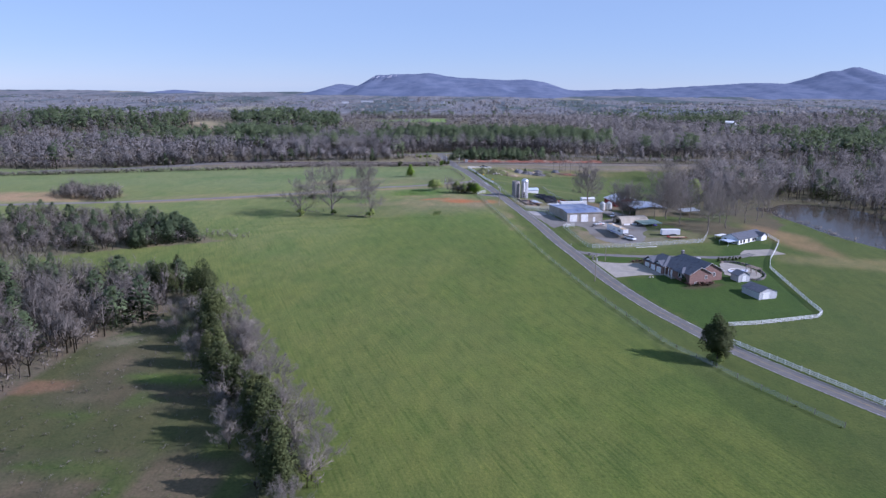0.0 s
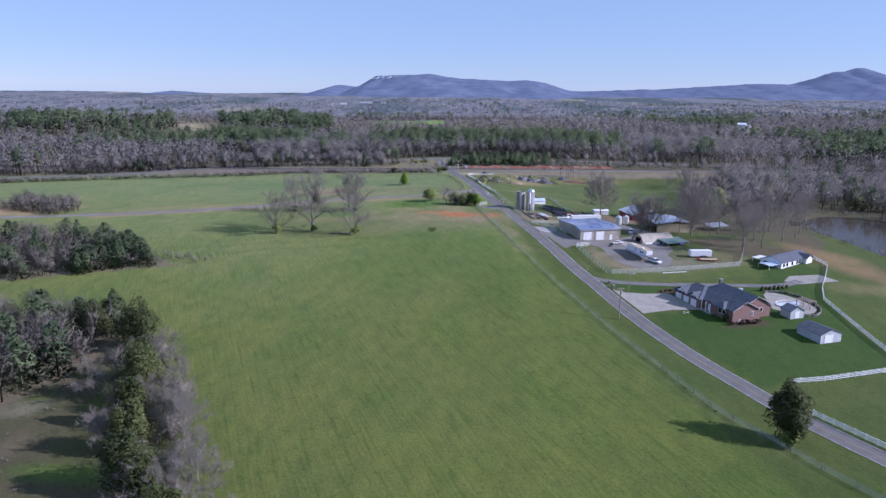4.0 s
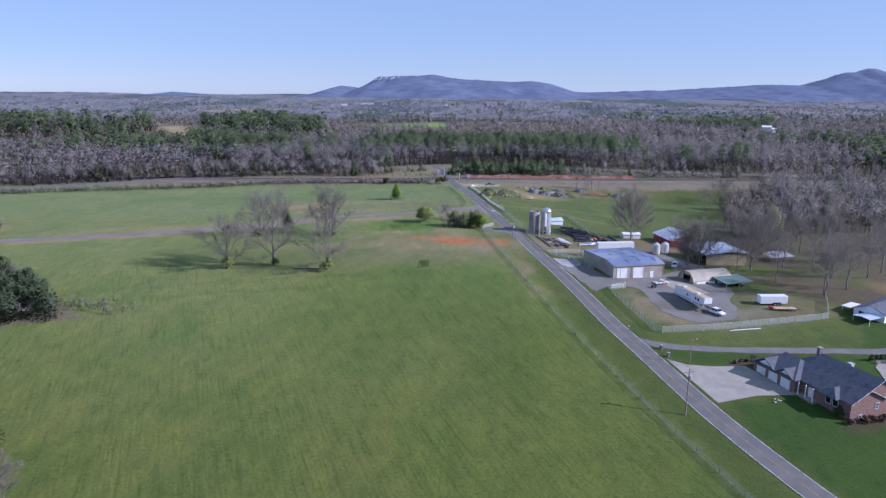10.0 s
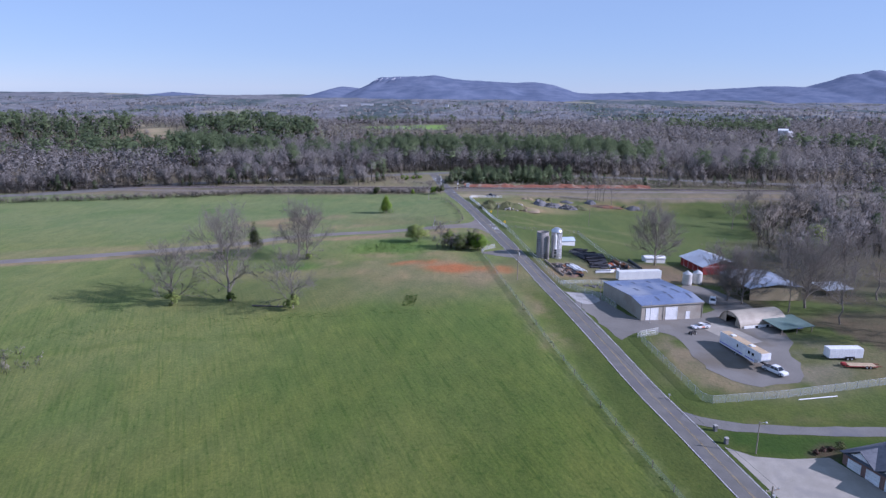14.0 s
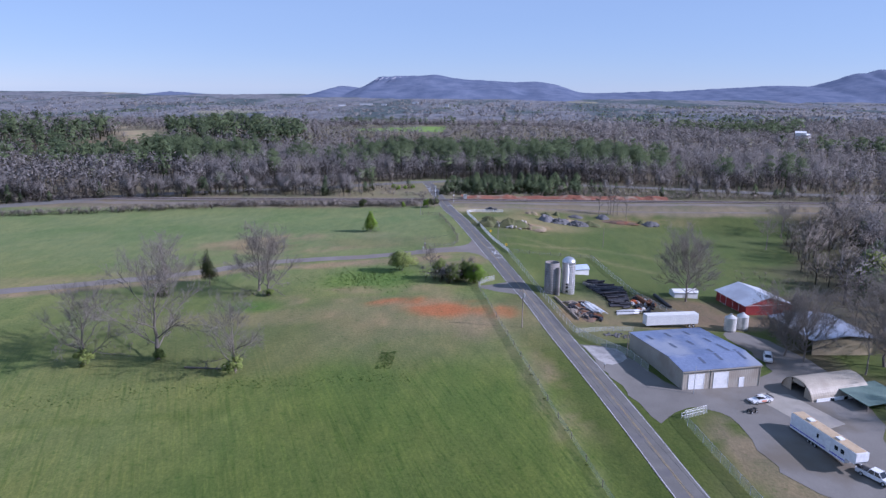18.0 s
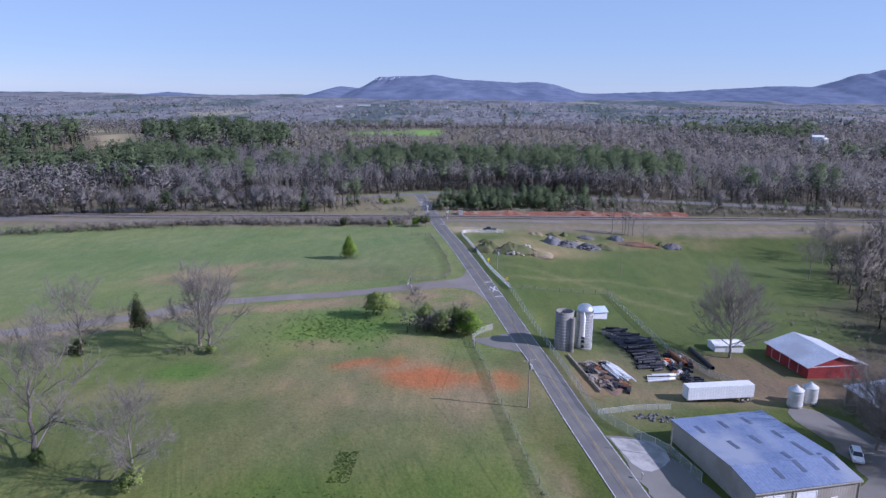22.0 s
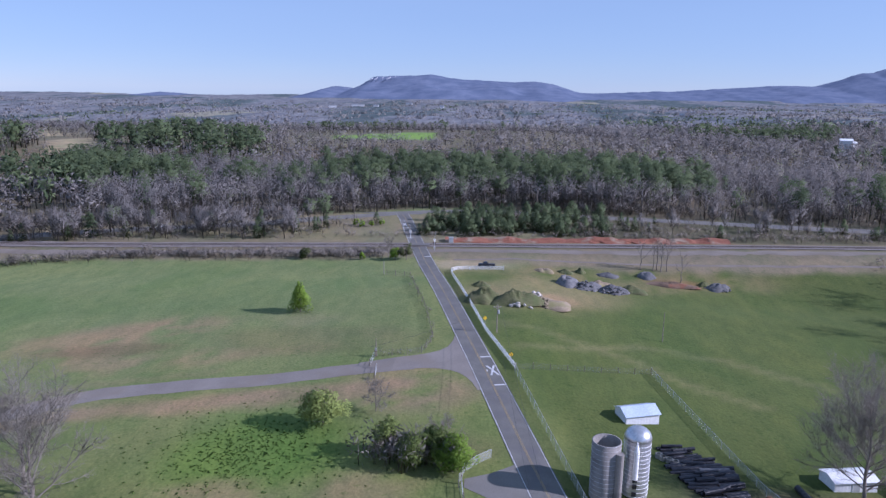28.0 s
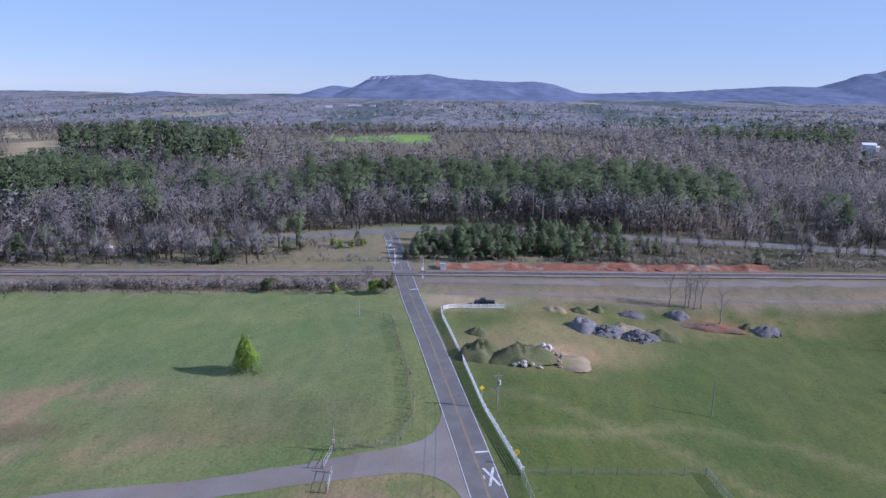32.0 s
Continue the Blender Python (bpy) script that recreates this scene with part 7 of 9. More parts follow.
part("dome", lathe([(2.12 * math.cos(a), 9.5 + 1.9 * math.sin(a)) for a in np.linspace(0, 1.5, 8)], 30, True), GALV, silo, "silver dome", True)
bm = bmesh.new()
tube(bm, (-0.5, -2.15, 3.6), (-0.5, -2.15, 8.2), 0.42, n=14)
tube(bm, (-0.5, -2.15, 8.2), (-0.5, -2.05, 9.8), 0.44, 0.05, n=14)
part("chute", bm, WHITE_PAINT, silo, "white metal chute with a pointed cap")
for z_ in (0.6, 1.9, 3.0):
    part("hatch", boxes((-0.85, -2.2, z_, -0.15, -2.0, z_ + 0.7), bevel=0.04), DARK_METAL, silo, "dark open hatch")

for k, (x, y) in enumerate([(65.2, 380.0), (69.2, 382.4)]):
    tank = thing("feed_tank", "pale metal feed tank with a cone roof", "tank", pose(x, y, g1(x, y)), "feed tanks")
    part("shell", lathe([(1.55, 0.5), (1.55, 3.9)], 24, False), surface("pale tank metal", (0.56, 0.56, 0.54), (0.66, 0.66, 0.64), 0.5, 4, 0.4, 0.3, bumps=0.05), tank, "pale corrugated shell", True)
    part("cone_roof", lathe([(1.62, 3.9), (0.3, 4.75), (0.3, 4.9), (0.02, 4.95)], 24), GALV_DULL, tank)
    for z_ in np.arange(0.9, 3.8, 0.75):
        part("hoop", lathe([(1.55, z_), (1.59, z_ + 0.03), (1.55, z_ + 0.06)], 24, False), GALV_DULL, tank)
    part("base_ring", lathe([(1.5, -0.3), (1.5, 0.5)], 24, False), CONCRETE_GREY, tank)


def wheel_part(ob, x, y, r, w=0.28):
    bm = bmesh.new()
    tube(bm, (x, y - w / 2, r), (x, y + w / 2, r), r, n=16)
    t = part("wheel", bm, RUBBER, ob, "black tyre")
    bm = bmesh.new()
    tube(bm, (x, y - w / 2 - 0.015, r), (x, y + w / 2 + 0.015, r), r * 0.55, n=12)
    part("rim", bm, GALV_DULL, t)


def car(name, label, x, y, rz, paint, body, cabin, wheels, width=1.9, bed=None, trim=None, category="car"):
    """A vehicle from side outlines: the lower body, the cabin with glass, wheels, lamps and bumpers. Faces +x."""
    ob = thing(name, label, category, on(x, y, rz, 1.0, 0.05))
    w = width / 2
    bm = extrude_profile(body, -w, w)
    bmesh.ops.bevel(bm, geom=[e for e in bm.edges if abs(e.verts[0].co.y - e.verts[1].co.y) < 1e-4], offset=0.07, segments=2, affect="EDGES")
    part("body", bm, paint, ob)
    if cabin:
        x0, x1, x2, x3, z0, z1 = cabin
        bm = bmesh.new()
        lo = [(x0, w - 0.08), (x3, w - 0.08), (x3, -w + 0.08), (x0, -w + 0.08)]
        hi = [(x1, w - 0.26), (x2, w - 0.26), (x2, -w + 0.26), (x1, -w + 0.26)]
        A, B = [bm.verts.new((a, b_, z0)) for a, b_ in lo], [bm.verts.new((a, b_, z1 - 0.07)) for a, b_ in hi]
        for i in range(4):
            j = (i + 1) % 4
            bm.faces.new((A[i], A[j], B[j], B[i]))
        bm.faces.new(B)
        bmesh.ops.recalc_face_normals(bm, faces=bm.faces)
        part("window", bm, GLASS, ob, "dark glass")
        part("roof", boxes((x1 - 0.05, -w + 0.24, z1 - 0.07, x2 + 0.05, w - 0.24, z1), bevel=0.03), paint, ob)
        bm = bmesh.new()
        for s in (-1, 1):
            for a, c in ((x0, x1), (x3, x2), ((x0 + x3) / 2, (x1 + x2) / 2)):
                tube(bm, (a, s * (w - 0.085), z0), (c, s * (w - 0.25), z1 - 0.04), 0.045, n=5)
        part("pillar", bm, paint, ob)
    for wx, r in wheels:
        for s in (-1, 1):
            wheel_part(ob, wx, s * (w - 0.12), r)
    xf, xb = max(p[0] for p in body), min(p[0] for p in body)
    part("bumper", boxes((xf - 0.06, -w + 0.1, 0.45, xf + 0.05, w - 0.1, 0.65), bevel=0.02), trim or GALV_DULL, ob)
    part("bumper", boxes((xb - 0.05, -w + 0.1, 0.45, xb + 0.06, w - 0.1, 0.65), bevel=0.02), trim or GALV_DULL, ob)
    for s in (-1, 1):
        part("headlight", boxes((xf - 0.05, s * (w - 0.32) - 0.16, 0.75, xf + 0.02, s * (w - 0.32) + 0.16, 0.92)), GALV, ob)
        part("tail_light", boxes((xb - 0.02, s * (w - 0.2) - 0.1, 0.75, xb + 0.05, s * (w - 0.2) + 0.1, 1.0)), RED_BARN, ob)
    if bed:
        part("bed", boxes((bed[0], -w + 0.15, bed[2], bed[1], w - 0.15, bed[2] + 0.02)), DARK_METAL, ob, "dark load bed")
    return ob


PICKUP = [(-2.9, 0.42), (-2.95, 1.12), (-0.9, 1.14), (1.1, 1.12), (2.55, 1.02), (2.85, 0.85), (2.85, 0.42)]
SUV = [(-2.3, 0.38), (-2.35, 1.05), (1.0, 1.08), (2.1, 0.95), (2.3, 0.75), (2.3, 0.38)]
car("pickup_truck", "white crew-cab pickup hitched to a long trailer", 65.9, 307.2, -58, CAR_WHITE, PICKUP, (-0.95, -0.6, 0.85, 1.55, 1.12, 1.86), ((-1.85, 0.4), (1.9, 0.4)), 2.0, (-2.8, -1.0, 1.15), category="truck")
car("suv", "white sport utility vehicle parked by the workshop", 66.8, 357.6, -108, CAR_WHITE, SUV, (-2.2, -1.9, 0.35, 1.05, 1.05, 1.72), ((-1.4, 0.36), (1.4, 0.36)), 1.9)
car("pickup_truck", "dark pickup parked behind the white rail fence", -0.2, 536.6, 178, CAR_DARK, PICKUP, (-0.5, -0.25, 0.9, 1.5, 1.12, 1.8), ((-1.85, 0.38), (1.9, 0.38)), 1.95, (-2.8, -0.6, 1.15), category="truck")
car("hatchback", "small white car on the far highway", -140, 588.4, 23, CAR_WHITE, SUV, (-2.2, -1.9, 0.35, 1.05, 1.05, 1.62), ((-1.4, 0.34), (1.4, 0.34)), 1.8)
race = car("race_car", "stripped white dirt-track race car without glass", 56.3, 333.4, 200, CAR_WHITE, [(-2.4, 0.3), (-2.5, 0.95), (-0.9, 0.85), (0.6, 0.85), (2.3, 0.6), (2.4, 0.3)], None, ((-1.5, 0.36), (1.45, 0.34)), 1.95)
bm = bmesh.new()
for s in (-0.7, 0.7):
    tube(bm, (-1.2, s, 0.85), (-0.7, s * 0.8, 1.35), 0.05, n=6)
    tube(bm, (-0.7, s * 0.8, 1.35), (0.35, s * 0.8, 1.35), 0.05, n=6)
    tube(bm, (0.35, s * 0.8, 1.35), (0.9, s, 0.85), 0.05, n=6)
part("roll_cage", bm, DARK_METAL, race)
part("roof", boxes((-0.8, -0.65, 1.36, 0.35, 0.65, 1.41)), CAR_WHITE, race)
part("spoiler", boxes((-2.55, -0.95, 1.15, -2.1, 0.95, 1.2), (-2.4, -0.95, 0.9, -2.3, -0.9, 1.18), (-2.4, 0.9, 0.9, -2.3, 0.95, 1.18)), DARK_METAL, race, "black rear spoiler")
part("cockpit", boxes((-0.9, -0.62, 0.853, 0.75, 0.62, 0.87)), DARK_METAL, race)
for s in (-0.99, 0.97):
    part("number_panel", boxes((-0.8, s, 0.45, 0.3, s + 0.02, 0.78)), ORANGE, race, "orange panel")

atv = thing("quad_bike", "small dark quad bike on the gravel", "quad bike", on(53.0, 328.4, 30))
part("body", boxes((-0.7, -0.28, 0.45, 0.7, 0.28, 0.78), bevel=0.08), DARK_METAL, atv)
part("seat", boxes((-0.5, -0.2, 0.78, 0.15, 0.2, 0.9), bevel=0.05), RUBBER, atv)
for x0, x1 in ((-0.95, -0.55), (0.5, 0.95)):
    part("rack", boxes((x0, -0.4, 0.8, x1, 0.4, 0.84)), DARK_METAL, atv)
bm = bmesh.new()
tube(bm, (0.3, -0.4, 1.05), (0.3, 0.4, 1.05), 0.03, n=6)
tube(bm, (0.45, 0, 0.7), (0.3, 0, 1.05), 0.04, n=6)
part("handlebar", bm, DARK_METAL, atv)
for u in (-0.6, 0.6):
    for s in (-0.45, 0.45):
        wheel_part(atv, u, s, 0.3, 0.26)

# long white race trailer with the raised nose
tr = thing("race_trailer", "long white gooseneck trailer with a bare timber roof deck", "trailer", pose(61.6, 315.6, g1(61.6, 315.6), 0, 0, -73.5))
part("body", boxes((-8.0, -1.28, 0.75, 5.6, 1.28, 3.75), bevel=0.05), CAR_WHITE, tr, "white smooth trailer walls")
part("nose", extrude_profile([(5.6, 1.75), (7.6, 1.75), (7.9, 2.2), (7.9, 3.75), (5.6, 3.75)], -1.28, 1.28), CAR_WHITE, tr, "white raised nose")
part("roof_deck", boxes((-7.9, -1.15, 3.752, 7.6, 1.15, 3.80)), WOOD_TAN, tr, "tan roof deck")
for u in (-4.4, 2.8):
    part("roof_vent", boxes((u - 0.6, -0.6, 3.8, u + 0.6, 0.5, 4.05), bevel=0.06), WHITE_PAINT, tr, "pale air unit")
part("rear_ramp", boxes((-8.1, -1.2, 0.8, -8.02, 1.2, 3.6)), WHITE_PAINT, tr)
for k, u in enumerate((-1.2, 3.1, 4.5)):
    part("window", boxes((u, -1.31, 2.2, u + (0.8 if k else 0.5), -1.27, 2.95)), GLASS, tr)
part("side_door", boxes((1.2, -1.31, 0.95, 2.1, -1.27, 2.9)), WHITE_PAINT, tr)
part("stripe", boxes((-8.0, -1.3, 1.15, 5.6, -1.28, 1.35)), BLUE_PAINT, tr, "blue side stripe")
part("hitch", boxes((5.6, -0.2, 1.1, 8.1, 0.2, 1.4)), DARK_METAL, tr)
for u in (-3.2, -2.3, -1.4):
    for s in (-1.1, 1.1):
        wheel_part(tr, u, s, 0.38)

# white semi-trailer by the pipe store
st = thing("semi_trailer", "white box semi-trailer parked beside the workshop", "trailer", pose(42.0, 378.2, g1(49, 380), 0, 0, 12))
part("box", boxes((0, -1.25, 1.05, 14.8, 1.25, 3.85), bevel=0.04), WHITE_METAL, st, "white ribbed box")
part("roof_sheet", boxes((0.05, -1.2, 3.852, 14.75, 1.2, 3.87)), surface("dull white roof", (0.60, 0.60, 0.57), (0.68, 0.68, 0.65), 0.4, 4, 0.6, bumps=0), st)
part("frame_rail", boxes((0.3, -0.6, 0.85, 14.5, -0.45, 1.05), (0.3, 0.45, 0.85, 14.5, 0.6, 1.05)), DARK_METAL, st)
for u in (12.4, 13.6):
    for s in (-1.05, 1.05):
        wheel_part(st, u, s, 0.5)
part("landing_leg", boxes((2.6, -0.9, 0, 2.75, -0.75, 1.05), (2.6, 0.75, 0, 2.75, 0.9, 1.05)), DARK_METAL, st)
part("rear_door", boxes((14.8, -1.15, 1.15, 14.84, -0.02, 3.75), (14.8, 0.02, 1.15, 14.84, 1.15, 3.75)), WHITE_PAINT, st)

et = thing("cargo_trailer", "white enclosed cargo trailer on the grass", "trailer", pose(86.0, 318.0, g1(86, 318), 0, 0, 6))
part("body", boxes((-4.2, -1.25, 0.55, 4.2, 1.25, 2.9), bevel=0.06), WHITE_METAL, et)
part("nose", extrude_profile([(-1.2, 0.55), (1.2, 0.55), (1.2, 2.9), (-1.2, 2.9)], 0, 0.02), WHITE_METAL, et)
part("tongue", boxes((-5.4, -0.1, 0.45, -4.2, 0.1, 0.58)), DARK_METAL, et)
part("fender", boxes((-0.3, -1.42, 0.55, 2.1, -1.25, 0.95)), DARK_METAL, et)
for u in (0.4, 1.4):
    for s in (-1.3, 1.3):
        wheel_part(et, u, s, 0.36)
ft = thing("flatbed_trailer", "low flatbed trailer with a timber deck and red frame", "trailer", pose(88.0, 313.4, g1(88, 313.4), 0, 0, 2))
for k in range(9):
    part("plank", boxes((-3.2, -1.05 + k * 0.235, 0.6, 3.2, -1.05 + k * 0.235 + 0.215, 0.67)), WOOD_TAN, ft)
part("frame", boxes((-4.0, -1.2, 0.45, 3.4, -1.06, 0.6), (-4.0, 1.06, 0.45, 3.4, 1.2, 0.6), (-4.0, -1.06, 0.45, -3.8, 1.06, 0.6), (3.2, -1.06, 0.45, 3.4, 1.06, 0.6)), RED_BARN, ft, "red steel frame")
part("winch", boxes((-4.6, -0.5, 0.5, -3.6, 0.5, 1.1), bevel=0.08), RED_BARN, ft)
part("ramp", boxes((3.4, -1.0, 0.5, 4.4, -0.4, 0.62)), RUST, ft)
part("ramp", boxes((3.4, 0.4, 0.5, 4.4, 1.0, 0.62)), RUST, ft)
for u in (0.8, 1.7):
    for s in (-1.1, 1.1):
        wheel_part(ft, u, s, 0.34)

# ---------------------------------------------------------------- pipe store and heaps
r7 = np.random.default_rng(77)


def pipe(name, label, x, y, z, rz, length, rad, mat, group, wall=0.06):
    """A hollow ribbed pipe lying along its own x axis."""
    ob = thing(name, label, "pipe", pose(x, y, z, 0, 0, rz), group)
    bm = bmesh.new()
    n_ = 12
    outs = []
    segs = max(4, int(length / 0.45))
    for k in range(segs + 1):
        rr = rad if k % 2 else rad * 0.95
        outs.append([bm.verts.new((-length / 2 + length * k / segs, rr * math.cos(6.2832 * i / n_), rr * math.sin(6.2832 * i / n_) + rad)) for i in range(n_)])
    for p_, q_ in zip(outs, outs[1:]):
        for i in range(n_):
            bm.faces.new((p_[i], q_[i], q_[(i + 1) % n_], p_[(i + 1) % n_]))
    inn = [[bm.verts.new((s * length / 2, (rad - wall) * math.cos(6.2832 * i / n_), (rad - wall) * math.sin(6.2832 * i / n_) + rad)) for i in range(n_)] for s in (-1, 1)]
    for i in range(n_):
        j = (i + 1) % n_
        bm.faces.new((inn[0][i], inn[0][j], inn[1][j], inn[1][i]))
        bm.faces.new((outs[0][i], outs[0][j], inn[0][j], inn[0][i]))
        bm.faces.new((outs[-1][j], outs[-1][i], inn[1][i], inn[1][j]))
    part("barrel", bm, mat, ob)
    return ob


def heap(name, label, x, y, rx, ry, h, mat, seed, rz=0.0, n_=30, category="heap"):
    """An uneven heap of earth or rubble."""
    bm = bmesh.new()
    rows = [[bm.verts.new((0, 0, 0.82 * h))]]
    rr = np.random.default_rng(seed)
    m_ = 10
    for k in range(1, m_ + 1):
        f = k / m_
        row = []
        for i in range(n_):
            a = 6.2832 * i / n_
            q = f * (1 + 0.16 * math.sin(2 * a + seed) + 0.10 * math.sin(5 * a + seed * 2))
            z_ = 0.8 * h * (1 - min(1, f) ** 1.8) * (1 + 0.25 * f * math.sin(3 * a + seed)) - (0.35 if k == m_ else 0)
            lump = 0.5 * float(vnoise(rx * q * math.cos(a), ry * q * math.sin(a), 2.2, seed)) + 0.3 * float(vnoise(rx * q * math.cos(a), ry * q * math.sin(a), 0.9, seed + 1))
            z_ += h * (0.55 * lump + rr.normal(0, 0.06)) * (1.05 - f)
            row.append(bm.verts.new((rx * q * math.cos(a), ry * q * math.sin(a), z_)))
        rows.append(row)
    for i in range(n_):
        bm.faces.new((rows[0][0], rows[1][i], rows[1][(i + 1) % n_]))
    for p_, q_ in zip(rows[1:], rows[2:]):
        for i in range(n_):
            bm.faces.new((p_[i], q_[i], q_[(i + 1) % n_], p_[(i + 1) % n_]))
    bmesh.ops.recalc_face_normals(bm, faces=bm.faces)
    ob = part(name, bm, mat, None, "", True)
    ob.matrix_basis = on(x, y, rz)
    return tagged(ob, label, category)


BROWN_EARTH = surface("brown earth", (0.115, 0.08, 0.056), (0.20, 0.135, 0.092), 0.5, 3, 0.95, bumps=0.8, dist=0.2, stain=(0.22, 0.10, 0.06))
GRASS_EARTH = surface("grassed earth", (0.065, 0.08, 0.028), (0.135, 0.125, 0.062), 0.5, 3, 0.95, bumps=0.8, dist=0.2, stain=(0.10, 0.115, 0.045))
PIPE_GREY = surface("worn grey pipe", (0.10, 0.10, 0.105), (0.17, 0.17, 0.175), 0.8, 5, 0.5, bumps=0.1)
for k in range(31):
    y = 421 - 0.88 * k
    x0, x1 = np.interp(y, [393, 399, 405, 409, 414, 421], [35.8, 35.9, 35.2, 34.0, 31.6, 31.4]), np.interp(y, [393, 399, 405, 409, 414, 421], [41.4, 42.0, 42.5, 42.8, 42.4, 36.4])
    for side in (0, 1):
        ln = (x1 - x0) / 2 * r7.uniform(0.86, 1.12)
        x = x0 + (x1 - x0) * (0.25 + 0.5 * side) + r7.normal(0, 0.25)
        rad = 0.62 if 6 < k < 12 and side else r7.uniform(0.3, 0.46)
        pipe("culvert_pipe", "black corrugated plastic culvert pipe on the grass", x, y + r7.normal(0, 0.15), g1(x, y) - 0.02, r7.normal(14, 4 if k < 18 else 9), ln, rad, PIPE_GREY if k == 8 and side else BLACK_PLASTIC, "stored culvert pipes")
    if k % 3:
        x = r7.uniform(x0 + 1.6, x1 - 1.6)
        pipe("culvert_pipe", "black corrugated plastic culvert pipe stacked on others", x, y + 0.4, g1(x, y) + 0.72, r7.normal(14, 8), r7.uniform(3, 4.6), r7.uniform(0.28, 0.42), BLACK_PLASTIC, "stored culvert pipes")
edge_ = thing("timber_edging", "long dark timber edging before the scrap heap", "timber", pose(0, 0, 0))
ends_ = [(19.6, 397.5), (21.2, 390.5), (22.8, 384), (24.4, 377.6)]
for (x0, y0), (x1, y1) in zip(ends_, ends_[1:]):
    part("beam", boxes((0, -0.18, -0.2, math.hypot(x1 - x0, y1 - y0) - 0.05, 0.18, 0.55)), WOOD_GREY, edge_).matrix_basis = pose(x0, y0, g1(x0, y0), 0, 0, math.degrees(math.atan2(y1 - y0, x1 - x0)))
for k in range(5):
    x, y = 30.6 + 0.9 * k + r7.normal(0, 0.2), 417.5 - 0.6 * k
    ring_ = thing("concrete_ring", "pale concrete ring lying on its side", "ring", pose(x, y, g1(x, y), 0, 0, r7.uniform(0, 360)), "concrete rings")
    part("ring", lathe([(0.6, 0), (0.6, 0.8), (0.45, 0.8), (0.45, 0)], 18, False), CONCRETE, ring_)
for k in range(7):
    x, y = 39.2 + r7.normal(0, 0.4) + 0.15 * k, 387.6 + 0.62 * k
    pipe("steel_pipe", "grey steel pipe stacked on the grass", x, y, g1(x, y), r7.normal(12, 3), r7.uniform(5.2, 6.6), 0.34, (GALV_DULL, WHITE_PAINT, GALV_DULL, BLACK_PLASTIC)[k % 4], "stacked steel pipes")
for k in range(15):
    u = k / 14
    x, y = 28.2 + 3.4 * u + r7.normal(0, 0.25), 389.4 + r7.normal(0, 0.9)
    pipe("plastic_pipe", "white plastic pipe lying on a scrap heap", x, y, g1(x, y) + 0.55, r7.normal(-69, 4), r7.uniform(6, 9.5), 0.17, GALV_DULL if k % 5 == 2 else WHITE_PAINT, "white pipes")
heap("earth_mound", "low brown heap of soil and rotten timber below the scrap", 26.8, 386.0, 4.4, 8.6, 0.7, BROWN_EARTH, 31, 14)
for k in range(54):
    u, v = r7.uniform(), r7.uniform()
    x, y = 21.9 + 1.6 * v + (6.0 + 2.6 * v) * u, 394.6 - 15.5 * v + 0.6 * u
    sc = thing("scrap_piece", "rusty scrap iron and timber on a heap", "scrap", pose(x, y, g1(x, y) + 0.35, r7.uniform(-8, 8), r7.uniform(-8, 8), r7.uniform(0, 180)), "scrap heap")
    a, b_, c = r7.uniform(0.6, 1.9), r7.uniform(0.15, 0.5), r7.uniform(0.1, 0.35)
    part("piece", boxes((-a, -b_, -0.5, a, b_, c), (-a * 0.6, -b_ * 0.5, c, a * 0.5, b_ * 0.9, c + 0.15), bevel=0.03), WOOD_GREY if u < 0.3 and v > 0.5 else (RUST, DARK_METAL, WOOD_GREY, BLACK_PLASTIC, DARK_METAL)[k % 5], sc)
for k in range(34):
    x, y = 42.0 + 7.0 * r7.uniform(), 387 + 18 * r7.uniform()
    sc = thing("scrap_piece", "dark machine parts scattered in the pipe store", "scrap", pose(x, y, g1(x, y) + 0.12, 0, 0, r7.uniform(0, 180)), "machine scrap")
    a, b_, c = r7.uniform(0.5, 1.4), r7.uniform(0.3, 0.7), r7.uniform(0.2, 0.8)
    part("piece", boxes((-a, -b_, -0.3, a, b_, c), (-a * 0.4, -b_ * 0.8, c, a * 0.7, b_ * 0.3, c + 0.3), bevel=0.04), ORANGE if k == 8 else (DARK_METAL, RUST, DARK_METAL, BLACK_PLASTIC, GALV_DULL)[k % 5], sc)
pipe("steel_tank", "long rusty steel tank with a blue end", 46.6, 402.4, g1(46.6, 402.4), -76, 8.5, 0.7, RUST, "old tanks")
pipe("steel_tank", "long black steel tank in the grass", 53.0, 405.0, g1(53, 405), -82, 13.0, 0.55, DARK_METAL, "old tanks")


heap("earth_mound", "tall grassed earth mound beside the road", -0.8, 496.4, 5.2, 5.4, 4.6, GRASS_EARTH, 1)
heap("earth_mound", "bare earth mound with pale rubble", 8.8, 495.6, 7.2, 5.6, 3.6, GRASS_EARTH, 2, 20)
heap("earth_mound", "low tan earth mound", 17.6, 498.0, 6.8, 5.4, 1.9, TAN_EARTH, 3)
heap("earth_mound", "low grassed mound by the fence", -1.4, 511.0, 3.2, 2.6, 1.5, GRASS_EARTH, 4)
heap("rubble_mound", "dark grey gravel heap", 26.4, 525.2, 4.8, 4.2, 3.6, STONE, 5)
heap("rubble_mound", "grey broken stone heap", 32.2, 523.8, 5.2, 3.6, 2.5, STONE, 6)
heap("rubble_mound", "dark broken stone heap", 40.2, 522.5, 5.0, 3.6, 2.5, STONE, 7)
heap("earth_mound", "tan grassed earth mound among rubble", 37, 528, 5.0, 3.2, 1.7, TAN_EARTH, 8)
heap("earth_mound", "olive grassed earth mound among rubble", 46.8, 525.5, 5.0, 3.4, 2.0, GRASS_EARTH, 9)
